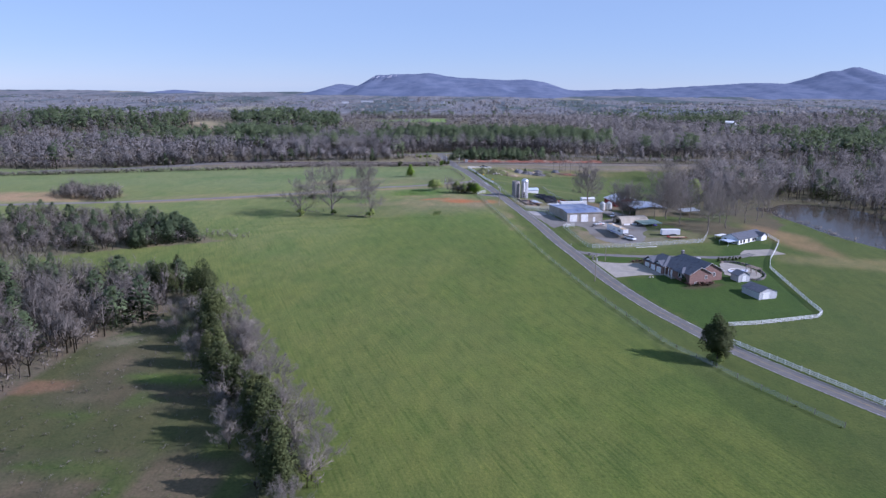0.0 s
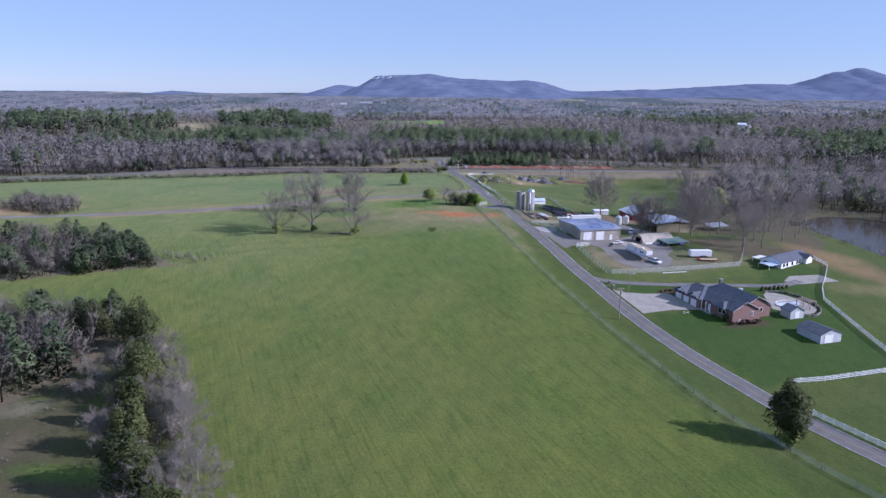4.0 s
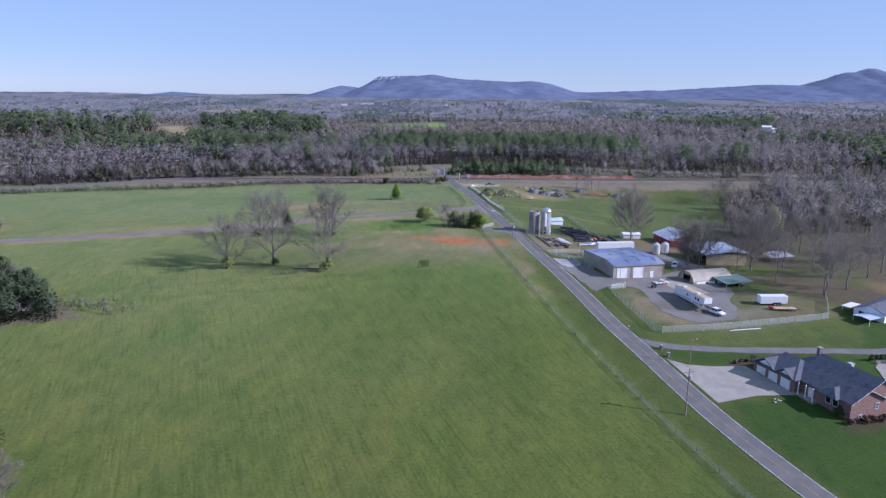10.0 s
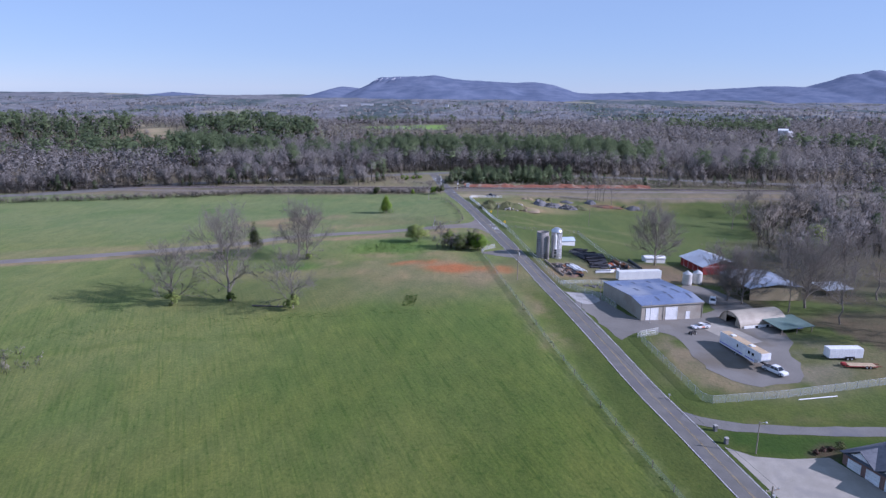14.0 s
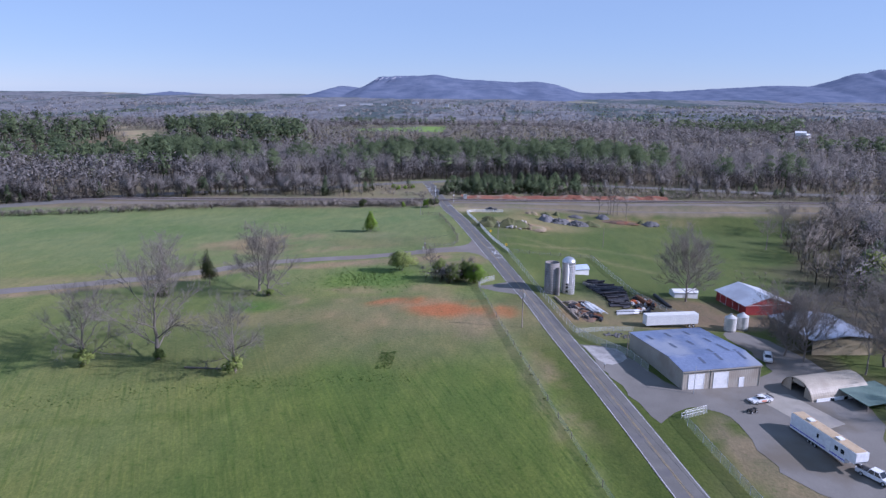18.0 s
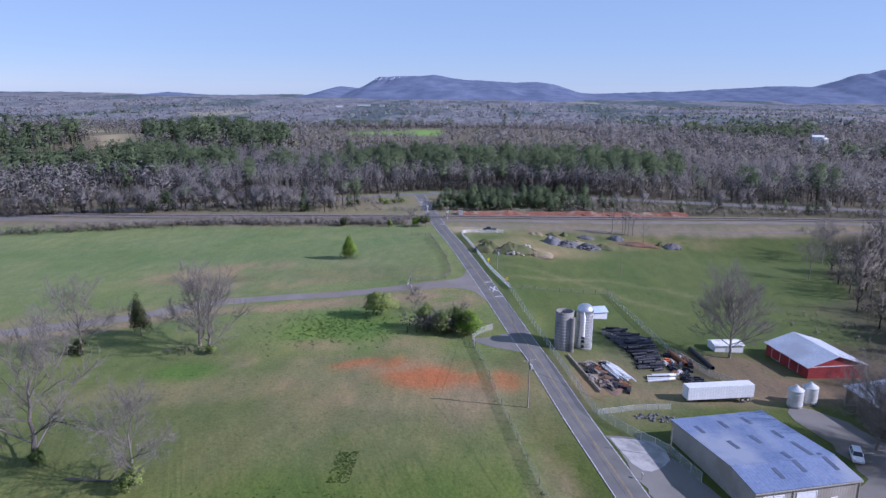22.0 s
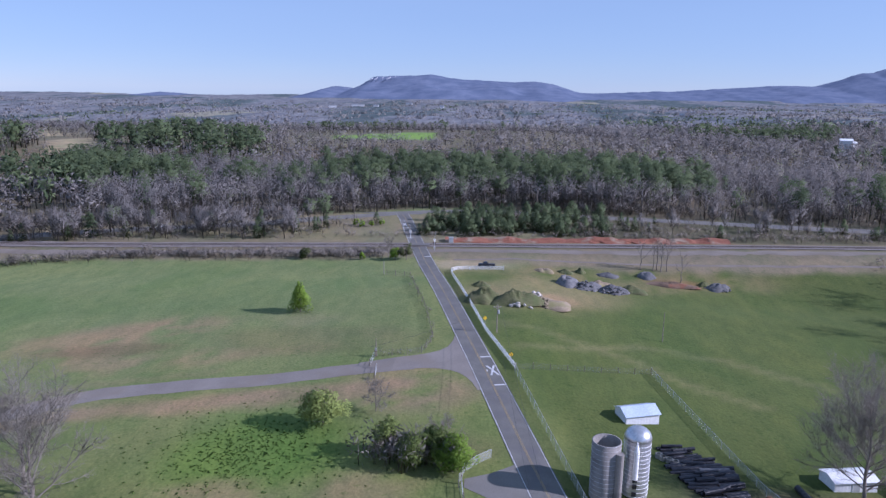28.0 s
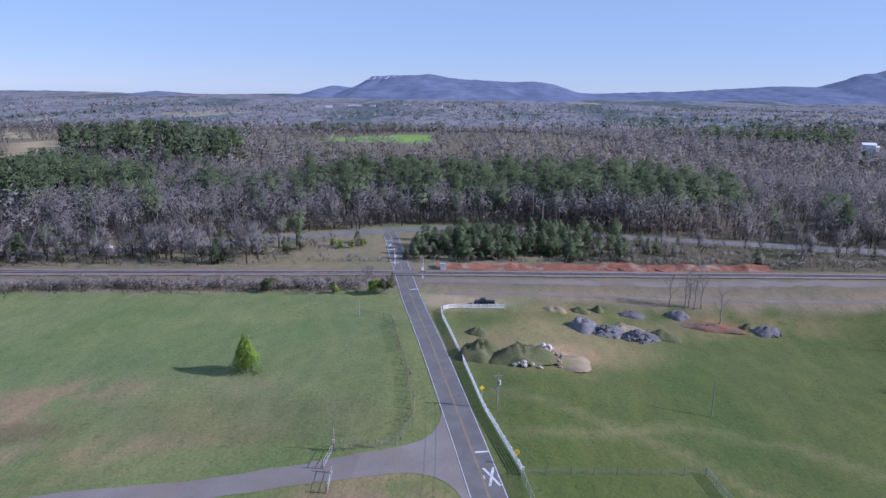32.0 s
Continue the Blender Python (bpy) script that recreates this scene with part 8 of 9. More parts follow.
heap("rubble_mound", "small heap of grey gravel", 41.2, 539.5, 4.4, 2.2, 1.3, STONE, 10)
heap("rubble_mound", "small heap of dark gravel", 55, 541.5, 3.8, 2.8, 2.3, STONE, 11)
heap("rubble_mound", "heap of pale grey broken stone", 77.6, 535, 4.4, 3.0, 2.4, STONE, 12)
heap("earth_mound", "small dark earth heap", 73.3, 537, 1.9, 1.6, 1.4, GRASS_EARTH, 13)
heap("earth_mound", "low bank of red clay", 61, 535, 9, 2.8, 1.4, BROWN_EARTH, 14, -8)
heap("earth_mound", "small tan earth heap", 19.3, 537, 3.4, 2.4, 1.5, TAN_EARTH, 15)
heap("earth_mound", "olive earth heap near the track", 26.8, 538.5, 3.2, 2.2, 1.4, GRASS_EARTH, 16)
heap("earth_mound", "small grassed heap near the track", 32.2, 540.5, 2.2, 1.8, 1.6, GRASS_EARTH, 17)


def rocks(label, group, x, y, rx, ry, count, size, mat, seed, lift=0.0):
    rr = np.random.default_rng(seed)
    for k in range(count):
        a, q = rr.uniform(0, 6.28), math.sqrt(rr.uniform())
        px_, py_ = x + rx * q * math.cos(a), y + ry * q * math.sin(a)
        bm = bmesh.new()
        bmesh.ops.create_icosphere(bm, subdivisions=1, radius=1)
        s = size * rr.uniform(0.5, 1.3)
        for v in bm.verts:
            v.co *= s * rr.uniform(0.65, 1.15)
            v.co.z *= 0.7
        ob = part("rock", bm, mat)
        ob.matrix_basis = pose(px_, py_, g1(px_, py_) + s * 0.25 + lift * (1 - q), 0, 0, rr.uniform(0, 360))
        tagged(ob, label, "rock", group)


rocks("grey riprap stone at the roadside drain", "riprap", 33.5, 368.0, 4.2, 1.8, 60, 0.34, STONE, 5)
rocks("angular grey broken stone", "broken stones", 32.0, 523.2, 5.0, 3.0, 60, 0.55, STONE, 6, 2.3)
rocks("angular dark broken stone", "broken stones", 40.4, 521.8, 4.6, 3.0, 56, 0.55, STONE, 7, 2.3)
rocks("pale boulder of limestone on the mound", "pale boulders", 14.4, 501.0, 2.2, 2.6, 26, 0.75, STONE_WHITE, 8, 2.4)
rocks("pale boulder at the mound's foot", "pale boulders", 9.6, 491.2, 3.4, 1.0, 18, 0.55, STONE_WHITE, 9, 1.4)
rocks("tan broken rubble on the cut mound", "tan rubble", 16.0, 497.0, 5.0, 3.4, 56, 0.6, TAN_EARTH, 21, 2.0)
rocks("pale broken rubble on the cut mound", "pale boulders", 13.8, 496.4, 2.6, 2.4, 22, 0.6, STONE_WHITE, 22, 2.2)
rocks("pale broken stone in the grass", "broken stones", 77.4, 534.4, 4.6, 2.4, 26, 0.45, STONE, 10, 1.3)
rocks("tan rock in the shrubbery bed", "garden rocks", 63.2, 254.8, 1.3, 0.8, 6, 0.35, STONE_WHITE, 11)


# ---------------------------------------------------------------- railway and crossing
tagged(part("railway_ballast", ribbon(RAIL_Y, -3.2, 3.2, 0.25, cols=3, wob=0.4), BALLAST), "stone ballast bed of the railway", "railway", kind="structure")
tagged(part("railway_track_road", ribbon([(p[0], p[1] - 8.6) for p in RAIL_Y], -2.4, 2.4, 0.04, cols=3, wob=1.2), DIRT_TRACK), "grey service track beside the railway", "track", kind="structure")
RAIL_STEEL = surface("rail steel", (0.045, 0.032, 0.028), (0.08, 0.055, 0.045), 0.5, 4, 0.6, 0.2, bumps=0)
tagged(part("field_track", ribbon([(-12, 546), (20, 550.5), (70, 553.5), (150, 559), (300, 566)], -0.9, 0.9, 0.04, cols=2, wob=0.7), DIRT_TRACK), "pale worn dirt track along the pasture's end", "track", kind="structure")
line_pts = resample(RAIL_Y, 6)
nrm = np.gradient(line_pts, axis=0)
nrm = np.stack([-nrm[:, 1], nrm[:, 0]], 1) / np.linalg.norm(nrm, axis=1)[:, None]
for off in (-0.75, 0.75):
    bm = bmesh.new()
    C = line_pts + nrm * off
    prev = None
    for (x, y), (nx, ny) in zip(C, nrm):
        z = g1(x, y) + 0.27
        cur = [bm.verts.new((x + nx * a, y + ny * a, z + b_)) for a, b_ in ((-0.07, 0), (-0.05, 0.17), (0.05, 0.17), (0.07, 0))]
        if prev:
            for i in range(3):
                bm.faces.new((prev[i], cur[i], cur[i + 1], prev[i + 1]))
        prev = cur
    tagged(part("rail", bm, RAIL_STEEL), "dark steel railway rail", "rail", kind="structure")
tie_mesh = boxes((-0.13, -1.3, 0, 0.13, 1.3, 0.16))
tie = bpy.data.meshes.new("sleeper")
tie_mesh.to_mesh(tie)
tie_mesh.free()
tie.materials.append(WOOD_GREY)
bed = thing("sleeper_row", "weathered wooden sleepers under the rails", "sleepers", pose(0, 0, 0), kind="structure")
for k in range(150):
    x = -62 + k * 0.9
    y = float(np.interp(x, line_pts[:, 0], line_pts[:, 1]))
    put("sleeper", tie, bed, "", pose(x, y, g1(x, y) + 0.2, 0, 0, 4.5))
xy = (-25.8, 567.3)
tagged(part("crossing_panel", patch([(-30.2, 565.2), (-22.0, 565.8), (-22.6, 569.4), (-30.8, 568.8)], 0.46), ASPHALT), "asphalt crossing panel between the rails", "crossing", kind="structure")
bm = ribbon([(-17, 575.5), (0, 577), (14, 578), (28, 580), (40, 581), (55, 582), (75, 584), (97, 586)], -2.6, 2.6, 0.02, cols=4, wob=1.2)
for k, v in enumerate(bm.verts):
    v.co.z += (0.7, 1.4, 1.3, 0.6, -0.05)[k % 5] * (0.85 + 0.6 * float(vnoise(v.co.x, v.co.y, 4, 3)) + 0.5 * float(vnoise(v.co.x, 0, 17, 4)) + 0.3 * float(vnoise(v.co.x, v.co.y, 1.7, 5)))
tagged(part("clay_bank", bm, CLAY_BANK), "raw red clay bank of the cutting", "bank", kind="structure")


def pole_thing(name, label, x, y, h, r=0.15, arm=0.0, rz=0.0, mat=None, transformer=False, group="utility poles"):
    ob = thing(name, label, "pole", on(x, y, rz), group)
    bm = bmesh.new()
    tube(bm, (0, 0, -0.4), (0, 0, h), r, r * 0.65, 10)
    part("shaft", bm, mat or WOOD_GREY, ob)
    if arm:
        part("crossarm", boxes((-arm, -0.06, h - 0.75, arm, 0.06, h - 0.6)), WOOD_GREY, ob)
        for u in (-arm + 0.1, -arm * 0.4, arm * 0.4, arm - 0.1):
            part("insulator", lathe([(0.05, h - 0.6), (0.07, h - 0.52), (0.03, h - 0.42)], 8), GALV_DULL, ob).location.x = u
        bm = bmesh.new()
        for s in (-1, 1):
            tube(bm, (s * arm * 0.6, 0, h - 0.68), (0, 0, h - 1.3), 0.025, n=5)
        part("brace", bm, GALV_DULL, ob)
    if transformer:
        bm = bmesh.new()
        tube(bm, (0.32, 0, h - 2.4), (0.32, 0, h - 1.5), 0.26, n=12)
        part("transformer", bm, GALV_DULL, ob, "grey transformer can")
    return ob


pole_thing("utility_pole", "tall wooden utility pole with a crossarm at the road", 8.6, 366.2, 10.4, 0.16, 1.2, 12, transformer=True)
pole_thing("utility_pole", "tall wooden utility pole by the pasture fence", 41.3, 245.9, 10.2, 0.16, 1.2, 20, transformer=True)
pole_thing("utility_pole", "wooden utility pole behind the white fence", 2.9, 470.0, 7.4, 0.14, 0.9, 12, transformer=True)
pole_thing("utility_pole", "thin dark pole standing in the pasture", 46.2, 479.8, 8.0, 0.12)
pole_thing("utility_pole", "tall wooden pole beside the far highway", 23, 636.5, 12.5, 0.24, 1.5, 0)
pole_thing("utility_pole", "wooden pole beyond the railway", -59, 604, 9.5, 0.15, 1.0, 30)
pole_thing("utility_pole", "wooden pole at the edge of the woods", 96, 650, 11.0, 0.16, 1.2, 0)
pole_thing("utility_pole", "wooden pole at the edge of the woods", -150, 606, 10.5, 0.16, 1.2, 0)
pole_thing("post_pole", "pale short pole at the field corner", -34, 525.4, 4.6, 0.14, mat=CONCRETE)
lamp_ = pole_thing("yard_lamp", "wooden pole with a yard lamp beside the driveway", 49.2, 272.0, 6.4, 0.12, group="yard lamps")
bm = bmesh.new()
tube(bm, (0, 0, 6.1), (1.1, 0, 6.4), 0.035, n=6)
part("lamp_arm", bm, GALV_DULL, lamp_)
part("lamp_head", lathe([(0.22, 6.2), (0.2, 6.38), (0.05, 6.5)], 12), GALV_DULL, lamp_).location.x = 1.15
pole_thing("yard_lamp", "thin metal pole before the workshop", 43.3, 335.0, 6.2, 0.09, mat=GALV_DULL, group="yard lamps")
pole_thing("yard_lamp", "wooden pole at the workshop's back corner", 32.6, 352.2, 6.6, 0.12, group="yard lamps")

# overhead wires
WIRE = surface("cable", (0.03, 0.03, 0.03), (0.05, 0.05, 0.05), 1, 5, 0.6, bumps=0)


def wire(a, b_, sag, r=0.018):
    bm = bmesh.new()
    prev = None
    for k in range(13):
        f = k / 12
        p_ = Vector(a).lerp(Vector(b_), f) - Vector((0, 0, 4 * sag * f * (1 - f)))
        if prev:
            tube(bm, prev, p_, r, n=4, cap=False)
        prev = p_
    return tagged(part("overhead_wire", bm, WIRE), "thin black overhead wire between poles", "wire", "overhead wires")


tops = [(41.3, 245.9, 10.2), (8.6, 366.2, 10.4), (2.9, 470, 7.4)]
for (x0, y0, h0), (x1, y1, h1) in zip(tops, tops[1:]):
    for o in (-0.9, 0.9):
        wire((x0 + o, y0, g1(x0, y0) + h0 - 0.45), (x1 + o, y1, g1(x1, y1) + h1 - 0.45), 1.6)
far_tops = [(-150, 606, 10.5), (-59, 604, 9.5), (23, 636.5, 12.5), (96, 650, 11.0)]
for (x0, y0, h0), (x1, y1, h1) in zip(far_tops, far_tops[1:]):
    for o in (-0.9, 0.9):
        wire((x0, y0 + o, g1(x0, y0) + h0 - 0.45), (x1, y1 + o, g1(x1, y1) + h1 - 0.45), 1.8, 0.03)
wire((8.6, 366.2, g1(8.6, 366.2) + 8.2), (32.6, 352.2, g1(32.6, 352.2) + 6.3), 0.7)
wire((2.9, 470, g1(2.9, 470) + 6.6), (-25, 446, g1(-25, 446) + 5.0), 0.7)


# ---------------------------------------------------------------- fences
def along(pts, step):
    P = np.array(pts, float)
    seg = np.linalg.norm(np.diff(P, axis=0), axis=1)
    cum = np.r_[0, np.cumsum(seg)]
    k = max(1, round(cum[-1] / step))
    s = np.linspace(0, cum[-1], k + 1)
    return np.stack([np.interp(s, cum, P[:, 0]), np.interp(s, cum, P[:, 1])], 1)


def share(name, bm, mat):
    me = bpy.data.meshes.new(name)
    bm.to_mesh(me)
    bm.free()
    me.materials.append(mat)
    return me


VINYL = surface("white vinyl", (0.78, 0.78, 0.77), (0.84, 0.84, 0.83), 0.6, 5, 0.45, bumps=0)
POST_W = share("post", boxes((-0.075, -0.075, -0.3, 0.075, 0.075, 1.4), (-0.1, -0.1, 1.4, 0.1, 0.1, 1.46)), VINYL)
RAIL_W = share("rail", boxes((0, -0.03, -0.08, 1, 0.03, 0.08)), VINYL)


def rail_fence(label, pts, step=2.4, rails=(0.35, 0.78, 1.2)):
    ob = thing("rail_fence", label, "fence", pose(0, 0, 0), "white fences")
    P = along(pts, step)
    for k, p_ in enumerate(P):
        put("post", POST_W, ob, "", pose(p_[0], p_[1], g1(*p_)))
        if k:
            a, b_ = P[k - 1], p_
            za, zb = g1(*a), g1(*b_)
            d = math.hypot(*(b_ - a))
            for h in rails:
                put("rail", RAIL_W, ob, "", pose(a[0], a[1], za + h, 0, -math.degrees(math.atan2(zb - za, d)), math.degrees(math.atan2(b_[1] - a[1], b_[0] - a[0]))) @ Matrix.Diagonal((math.hypot(d, zb - za), 1, 1, 1)))
    return ob


rail_fence("white three-rail fence round the house paddock", [(75.9, 206.8), (84.7, 209.2), (96.9, 214), (107.6, 218.3), (111, 222.5), (111.3, 230), (112.3, 251), (113.2, 272), (118, 284), (124.7, 296.3), (132, 311), (131, 321)])
rail_fence("white three-rail fence beside the road", [(72.2, 191.5), (81.3, 176.0), (88.4, 164.0), (94.4, 153.5), (104, 136), (112, 121)])
rail_fence("white slatted fence along the road to the crossing", [(6.9, 447.6), (0.3, 470.2), (-4.8, 494), (-11, 521.8), (-11.8, 528)], 2.0, (0.3, 0.6, 0.9, 1.2))
rail_fence("white rail fence at the field gateway", [(-11.4, 529), (-9.6, 531.5), (5.6, 532.8)], 2.3)

POST_M = share("post", tube(bmesh.new(), (0, 0, -0.3), (0, 0, 1.85), 0.04, n=6), GALV_DULL)
POST_T = share("post", boxes((-0.06, -0.06, -0.3, 0.06, 0.06, 1.5)), WOOD_GREY)
RAIL_M = share("top_rail", tube(bmesh.new(), (0, 0, 0), (1, 0, 0), 0.028, n=5), GALV_DULL)
bm = bmesh.new()
poly(bm, [(0, 0, 0.03), (1, 0, 0.03), (1, 0, 1), (0, 0, 1)])
MESH_M = share("mesh", bm, CHAIN)
bm = bmesh.new()
poly(bm, [(0, 0, 0.03), (1, 0, 0.03), (1, 0, 1), (0, 0, 1)])
MESH_D = share("mesh", bm, CHAIN_DARK)


def chain_fence(label, pts, h=1.8, step=3.0, timber=False, top=True, mesh_=None):
    ob = thing("chain_link_fence", label, "fence", pose(0, 0, 0), "wire fences")
    P = along(pts, step)
    for k, p_ in enumerate(P):
        put("post", POST_T if timber else POST_M, ob, "", pose(p_[0], p_[1], g1(*p_)) @ Matrix.Diagonal((1, 1, h / (1.4 if timber else 1.85), 1)))
        if k:
            a, b_ = P[k - 1], p_
            za, zb = g1(*a), g1(*b_)
            d = math.hypot(*(b_ - a))
            m_ = pose(a[0], a[1], za, 0, -math.degrees(math.atan2(zb - za, d)), math.degrees(math.atan2(b_[1] - a[1], b_[0] - a[0])))
            put("mesh", mesh_ or MESH_M, ob, "", m_ @ Matrix.Diagonal((math.hypot(d, zb - za), 1, h, 1)))
            if top:
                put("top_rail", RAIL_M, ob, "", m_ @ Matrix.Translation((0, 0, h)) @ Matrix.Diagonal((math.hypot(d, zb - za), 1, 1, 1)))
    return ob


chain_fence("sagging wire pasture fence along the road", [(78.9, 142), (65.2, 165), (59.5, 176.5), (52.8, 187), (46.5, 209.5), (40.8, 227), (34.2, 247.5), (25.5, 275.5), (19.8, 295.3), (13.6, 319), (7.2, 348), (3, 369), (-1, 391), (-3.4, 401)], 1.3, 7.0, True, False)
chain_fence("chain-link fence round the gravel yard", [(43.6, 326.5), (37.8, 323), (41, 308), (45.2, 289.8), (62, 294.6), (80, 301.0), (98, 307.5), (104, 322)])
chain_fence("chain-link fence between the road and the pipe store", [(6.6, 447), (11, 423), (15.3, 401), (22.0, 366), (27, 359.5), (33, 353.4), (36, 345)])
chain_fence("thin wire fence across the pasture", [(6.8, 447.4), (22, 452), (38.2, 456.6)], 1.4, 4.0, True, False, MESH_D)
chain_fence("chain-link fence beside the pipe store", [(38.2, 456.6), (42, 434), (46.2, 408), (52, 394), (58, 388)], 1.6)
chain_fence("chain-link fence at the lane's gateway", [(-24.6, 453), (-18, 453.6), (-14.4, 455.2), (-12.6, 464), (-16.5, 487), (-21, 505), (-24.7, 521), (-33, 525)], 1.6, 3.5, True, False, MESH_D)
chain_fence("chain-link fence before the scrap heap", [(22.3, 366.6), (30, 370.5), (38, 373)], 1.2)
chain_fence("chain-link fence at the field entrance", [(-3.4, 402.2), (-3.0, 405.0), (-0.6, 408.4), (1.6, 410.4)], 1.6)


def gate(label, x, y, rz, length=5.0, h=1.3):
    ob = thing("farm_gate", label, "gate", on(x, y, rz), "farm gates")
    bm = bmesh.new()
    for z_ in (0.2, h * 0.5, h):
        tube(bm, (0, 0, z_), (length, 0, z_), 0.03, n=6)
    for u in (0, length / 2, length):
        tube(bm, (u, 0, 0.2), (u, 0, h), 0.03, n=6)
    part("gate_frame", bm, GALV_DULL, ob)
    for u in (-0.15, length + 0.15):
        part("gate_post", boxes((u - 0.09, -0.09, -0.3, u + 0.09, 0.09, h + 0.4)), WOOD_GREY, ob)
    return ob


gate("grey tubular steel gate at the field entrance", -3.0, 402.0, -84, 4.6)
gate("swung-open steel gate beside the farm lane", -25.0, 452.5, -92, 5.2)
gate("grey tubular steel gate across the lane", -23.0, 440.5, 95, 5.5)
tall = pole_thing("gate_pole", "weathered pole beside the lane's gate", -24.8, 453.2, 4.2, 0.13, group="gate poles")
part("meter_box", boxes((-0.2, -0.35, 1.4, 0.2, -0.1, 2.0)), GALV_DULL, tall)

barrier = thing("tube_barrier", "white bent steel barrier at the yard corner", "barrier", on(37.9, 323.6, 28))
bm = bmesh.new()
for z_ in (0.5, 1.1):
    tube(bm, (0, 0, z_), (5.6, 0, z_), 0.06, n=8)
for u in (0, 2.8, 5.6):
    tube(bm, (u, 0, -0.2), (u, 0, 1.15), 0.06, n=8)
part("rails", bm, WHITE_PAINT, barrier)
rail_ = thing("pipe_barrier", "long white pipe lying on the bank", "pipe", on(66, 294.5, 16))
part("pipe", tube(bmesh.new(), (0, 0, 0.12), (9.5, 0, 0.12), 0.12, n=8), WHITE_PAINT, rail_)

# gate pillars, mail boxes, markers
for x, y in ((44.7, 274.8), (44.0, 279.2)):
    pil = thing("gate_pillar", "low grey stone gate pillar by the driveway", "pillar", on(x, y, 20), "driveway pillars")
    part("shaft", boxes((-0.3, -0.3, -0.2, 0.3, 0.3, 1.1)), STONE, pil)
    part("cap", boxes((-0.36, -0.36, 1.1, 0.36, 0.36, 1.22), bevel=0.03), CONCRETE_GREY, pil)
for x, y in ((37.9, 290.5), (26.2, 344.2)):
    mb = thing("mailbox", "small roadside mailbox on a wooden post", "mailbox", on(x, y, 20), "mailboxes")
    part("post", boxes((-0.05, -0.05, -0.2, 0.05, 0.05, 1.0)), WOOD_GREY, mb)
    part("box", boxes((-0.12, -0.25, 1.0, 0.12, 0.25, 1.26), bevel=0.05), GALV_DULL, mb)


# crossing signals and signs
def signal(x, y, rz, label):
    ob = thing("crossing_signal", label, "signal", on(x, y, rz), "crossing signals")
    bm = bmesh.new()
    tube(bm, (0, 0, -0.3), (0, 0, 4.4), 0.07, n=8)
    part("mast", bm, GALV_DULL, ob)
    for a in (45, -45):
        bm = bmesh.new()
        box(bm, -0.6, -0.1, -0.11, 0.6, -0.07, 0.11, pose(0, 0, 3.9, 0, a, 0))
        part("crossbuck_blade", bm, WHITE_PAINT, ob, "white crossbuck blade")
    for s in (-0.4, 0.4):
        bm = bmesh.new()
        tube(bm, (s, -0.05, 2.9), (s, -0.12, 2.9), 0.24, n=14)
        lamp = part("lamp_disc", bm, DARK_METAL, ob, "black lamp disc")
        bm = bmesh.new()
        tube(bm, (s, -0.12, 2.9), (s, -0.16, 2.9), 0.1, n=10)
        part("lens", bm, RED_BARN, lamp)
    part("crossbar", boxes((-0.45, -0.05, 2.86, 0.45, 0.03, 2.94)), GALV_DULL, ob)
    part("mechanism", boxes((-0.3, -0.25, 0.7, 0.3, 0.25, 1.3), bevel=0.03), GALV_DULL, ob)
    bm = bmesh.new()
    tube(bm, (0, 0.1, 1.1), (0.25, 0.1, 7.2), 0.06, 0.03, 6)
    part("gate_arm", bm, WHITE_PAINT, ob, "raised white gate arm")
    return ob


signal(-20.0, 559.6, 12, "railway crossing signal with crossbuck and raised gate")
signal(-30.8, 574.6, 192, "railway crossing signal beyond the track")
cab = thing("signal_cabinet", "grey metal signal cabinet beside the track", "cabinet", on(-14.5, 573.6, 5))
part("body", boxes((-0.9, -0.6, 0.1, 0.9, 0.6, 2.1), bevel=0.03), GALV_DULL, cab)
part("roof", boxes((-1.0, -0.7, 2.1, 1.0, 0.7, 2.2)), GALV_DULL, cab)
part("plinth", boxes((-1.0, -0.7, -0.3, 1.0, 0.7, 0.1)), CONCRETE, cab)
for x, y, lab in ((5.9, 450.6, "round yellow railway warning sign"), (-0.1, 474.5, "yellow diamond sign on a post")):
    sg = thing("warning_sign", lab, "sign", on(x, y, 12), "road signs")
    bm = bmesh.new()
    tube(bm, (0, 0, -0.3), (0, 0, 2.6), 0.035, n=6)
    part("post", bm, GALV_DULL, sg)
    bm = bmesh.new()
    if "round" in lab:
        tube(bm, (0, -0.06, 2.3), (0, -0.03, 2.3), 0.46, n=20)
    else:
        box(bm, -0.4, -0.06, -0.4, 0.4, -0.03, 0.4, pose(0, 0, 2.2, 0, 45, 0))
    plate = part("plate", bm, SIGN_YELLOW, sg, "yellow plate")
    bm = bmesh.new()
    for a in (45, -45):
        box(bm, -0.4, -0.075, -0.035, 0.4, -0.062, 0.035, pose(0, 0, 2.3, 0, a, 0))
    if "round" in lab:
        part("cross", bm, DARK_METAL, plate)
    else:
        bm.free()


# pavement markings before the crossing
def mark(label, quads, lift=0.07):
    bm = bmesh.new()
    for q in quads:
        poly(bm, [(x, y, g1(x, y) + lift) for x, y in q])
    bm.normal_update()
    for f in bm.faces:
        if f.normal.z < 0:
            f.normal_flip()
    tagged(part("road_mark", bm, WHITE_LINE), label, "road marking", kind="structure")


def road_frame(y):
    """The road's middle and its direction near a given distance."""
    R = resample(ROAD, 1.0)
    i = int(np.argmin(np.abs(R[:, 1] - y)))
    t = R[min(i + 1, len(R) - 1)] - R[max(i - 1, 0)]
    t /= np.linalg.norm(t)
    return R[i], t, np.array([t[1], -t[0]])


def on_road(y, pts):
    c, t, nn = road_frame(y)
    return [tuple(c + nn * u + t * v) for u, v in pts]


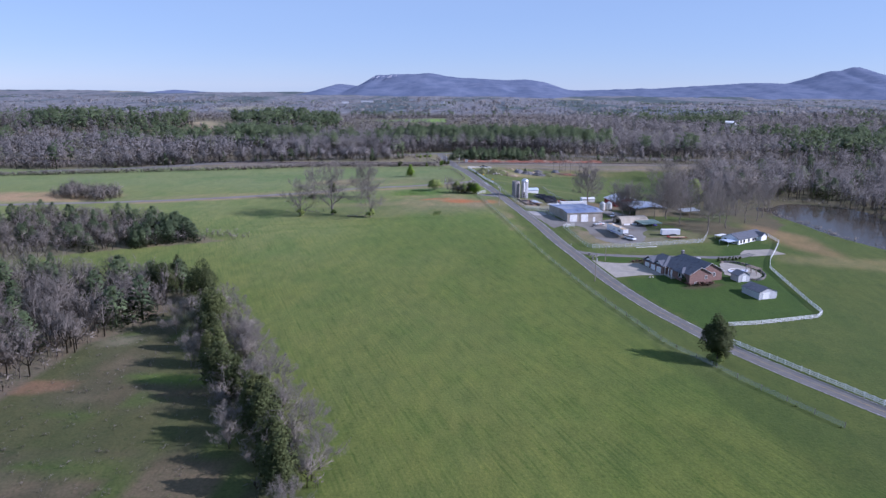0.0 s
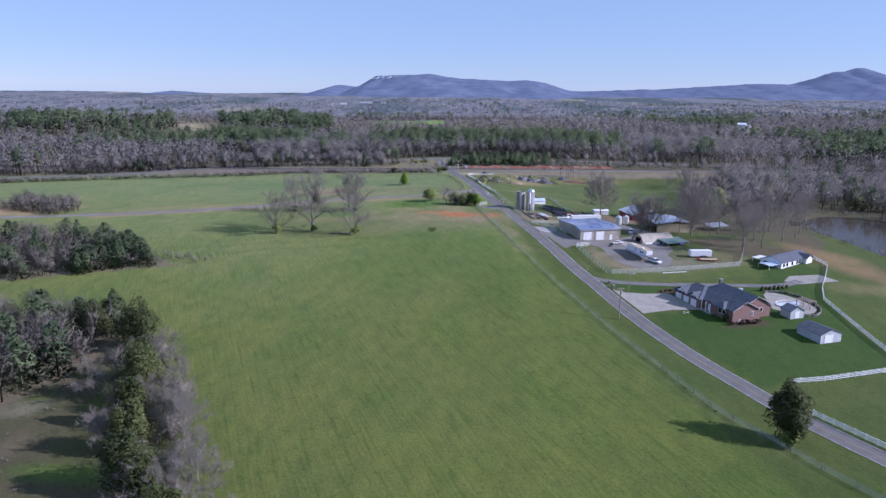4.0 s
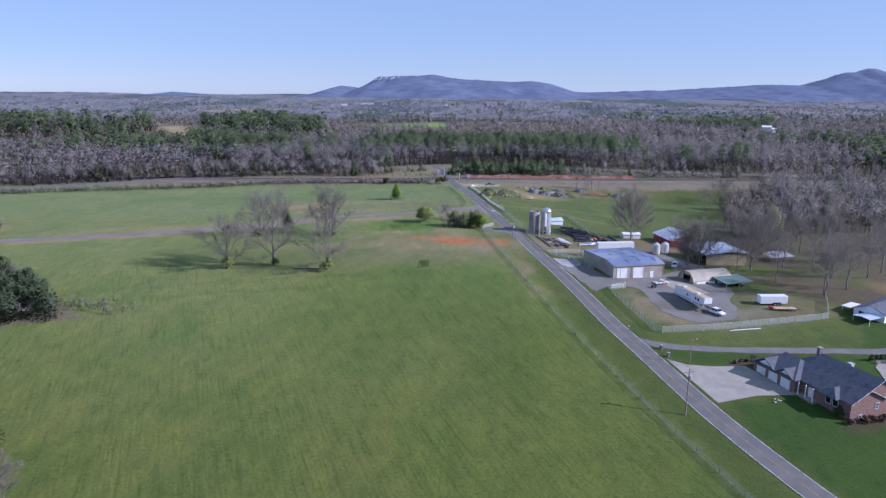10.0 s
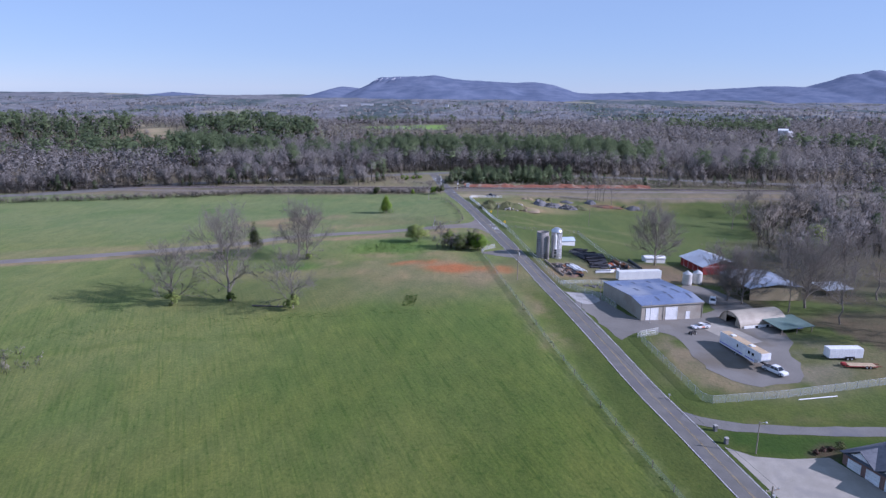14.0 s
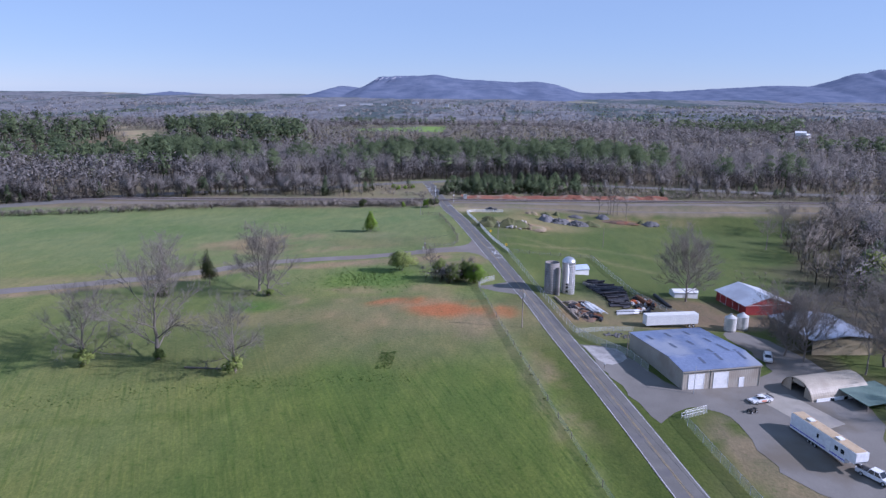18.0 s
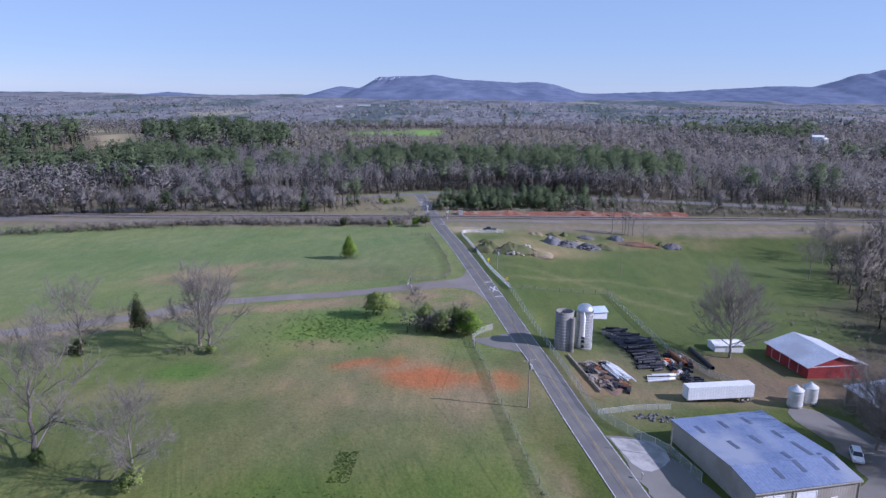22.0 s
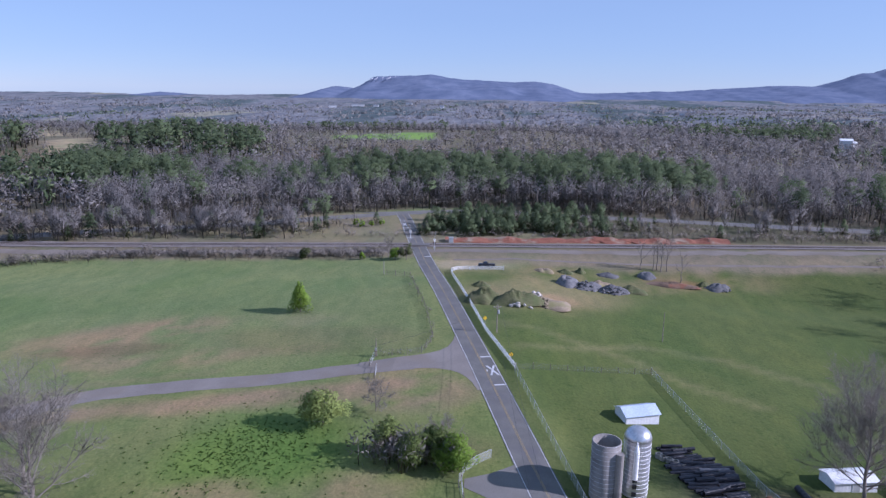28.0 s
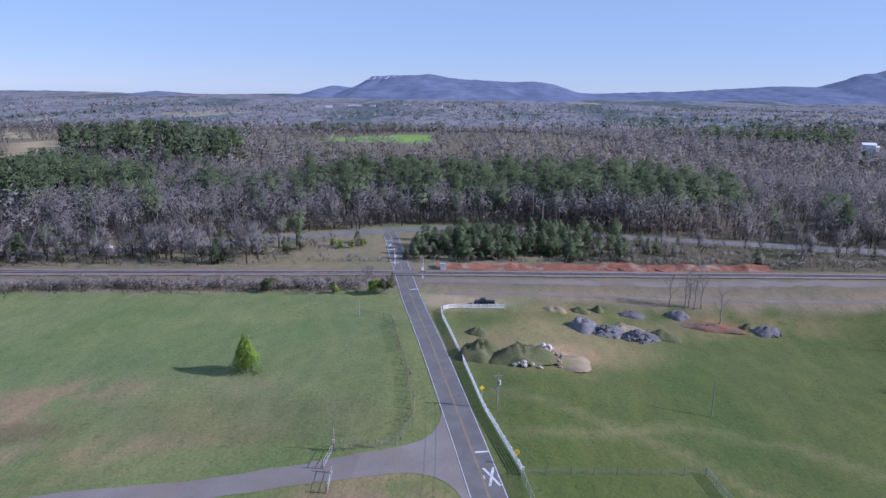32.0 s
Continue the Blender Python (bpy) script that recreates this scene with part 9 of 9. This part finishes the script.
def bar(y, u0, u1, v0, v1):
    return on_road(y, [(u0, v0), (u1, v0), (u1, v1), (u0, v1)])


for y in (439.4, 453.4):
    mark("white transverse bar painted on the lane", [bar(y, 0.35, 2.75, -0.25, 0.25)])
mark("white railway cross painted on the lane", [on_road(446, [(0.5, -2.6), (0.95, -2.6), (2.6, 2.6), (2.15, 2.6)]), on_road(446, [(2.15, -2.6), (2.6, -2.6), (0.95, 2.6), (0.5, 2.6)]), bar(446, 0.25, 0.45, -0.5, 0.5), bar(446, 2.6, 2.8, -0.5, 0.5)])
mark("white stop bar painted before the track", [bar(549, 0.3, 2.8, -0.3, 0.3)])
mark("white stop bar painted beyond the track", [bar(581, -2.8, -0.3, -0.3, 0.3)])
mark("white railway cross painted beyond the track", [on_road(606, [(-2.6, -2.4), (-2.2, -2.4), (-0.5, 2.4), (-0.9, 2.4)]), on_road(606, [(-0.9, -2.4), (-0.5, -2.4), (-2.2, 2.4), (-2.6, 2.4)])])
for y in (600, 612):
    mark("white transverse bar beyond the track", [bar(y, -2.8, -0.3, -0.25, 0.25)])

# weeds and tufts along the fences, green sprays in the trampled grass
TUFT = [leaves(np.random.default_rng(200 + k).normal(0, 0.22, (26, 3)) * (1, 1, 0.6) + (0, 0, 0.2), 0.12, np.random.default_rng(300 + k), 0.85) for k in range(5)]
P = along([(78.9, 142), (65.2, 165), (59.5, 176.5), (52.8, 187), (46.5, 209.5), (40.8, 227), (34.2, 247.5), (25.5, 275.5), (19.8, 295.3), (13.6, 319), (7.2, 348), (3, 369), (-1, 391), (-3.4, 401)], 11)
r8 = np.random.default_rng(8)
x, y = P[:, 0] + r8.normal(0, 0.5, len(P)), P[:, 1] + r8.normal(0, 0.5, len(P))
scatter("fence_weeds", TUFT, x, y, r8.uniform(0.4, 1.2, len(x)), r8.uniform(0.7, 1.2, len(x)), SHRUB, "dark weeds along the pasture fence", "weeds", r8, r8.uniform(0, 1, len(x)))
Q = along([(-24.6, 453), (-14.4, 455.2), (-12.6, 464), (-16.5, 487), (-21, 505), (-24.7, 521)], 1.3)
scatter("fence_weeds", SCRUB, Q[:, 0] + r8.normal(0, 0.5, len(Q)), Q[:, 1] + r8.normal(0, 0.5, len(Q)), r8.uniform(0.5, 1.9, len(Q)), r8.uniform(1, 2, len(Q)), TWIGS_NEAR, "brown weeds along the lane's fence", "weeds", r8, r8.uniform(0, 1, len(Q)))
x, y = r8.normal(-40, 8, 1100), r8.normal(411, 7, 1100)
scatter("clover_patch", TUFT, x, y, r8.uniform(0.15, 0.32, 1100), r8.uniform(1.4, 2.8, 1100), GRASSY, "lush green weeds in the thin grass", "weeds", r8, r8.uniform(0.3, 1, 1100))
x, y = r8.uniform(-24.6, -20.9, 420), r8.uniform(337.2, 346.8, 420)
scatter("weed_square", TUFT, x, y, r8.uniform(0.15, 0.32, 420), r8.uniform(0.9, 1.5, 420), GRASSY, "small dark square of weeds in the pasture", "weeds", r8, r8.uniform(0, 0.3, 420))
x = r8.uniform(-170, -15, 1200)
y = 318 + 10 * np.sin(x / 45 + 2.0) + 0.06 * (x + 100) + r8.normal(0, 2.2, 1200)
scatter("grass_tufts", TUFT, x, y, r8.uniform(0.08, 0.2, 1200), r8.uniform(1.6, 3.0, 1200), GRASSY, "coarse grass tufts across the pasture", "weeds", r8, r8.uniform(0, 1, 1200))

# fallen dead tree on the hill
fallen = thing("fallen_tree", "fallen dead tree with bleached bare branches", "tree", on(-67, 336.4, 4))
bm = bmesh.new()
tube(bm, (0, 0, 0.25), (9.5, -0.8, 0.35), 0.26, 0.1, 8)
part("trunk", bm, BARK, fallen)
r6 = np.random.default_rng(66)
for k in range(14):
    u = r6.uniform(3, 9.5)
    bm = bmesh.new()
    tube(bm, (u, -0.08 * u, 0.3), (u + r6.uniform(0.3, 1.6), -0.08 * u + r6.normal(0, 1.3), 0.2 + abs(r6.normal(0, 1.0))), 0.07, 0.02, 5)
    part("branch", bm, BARK, fallen)
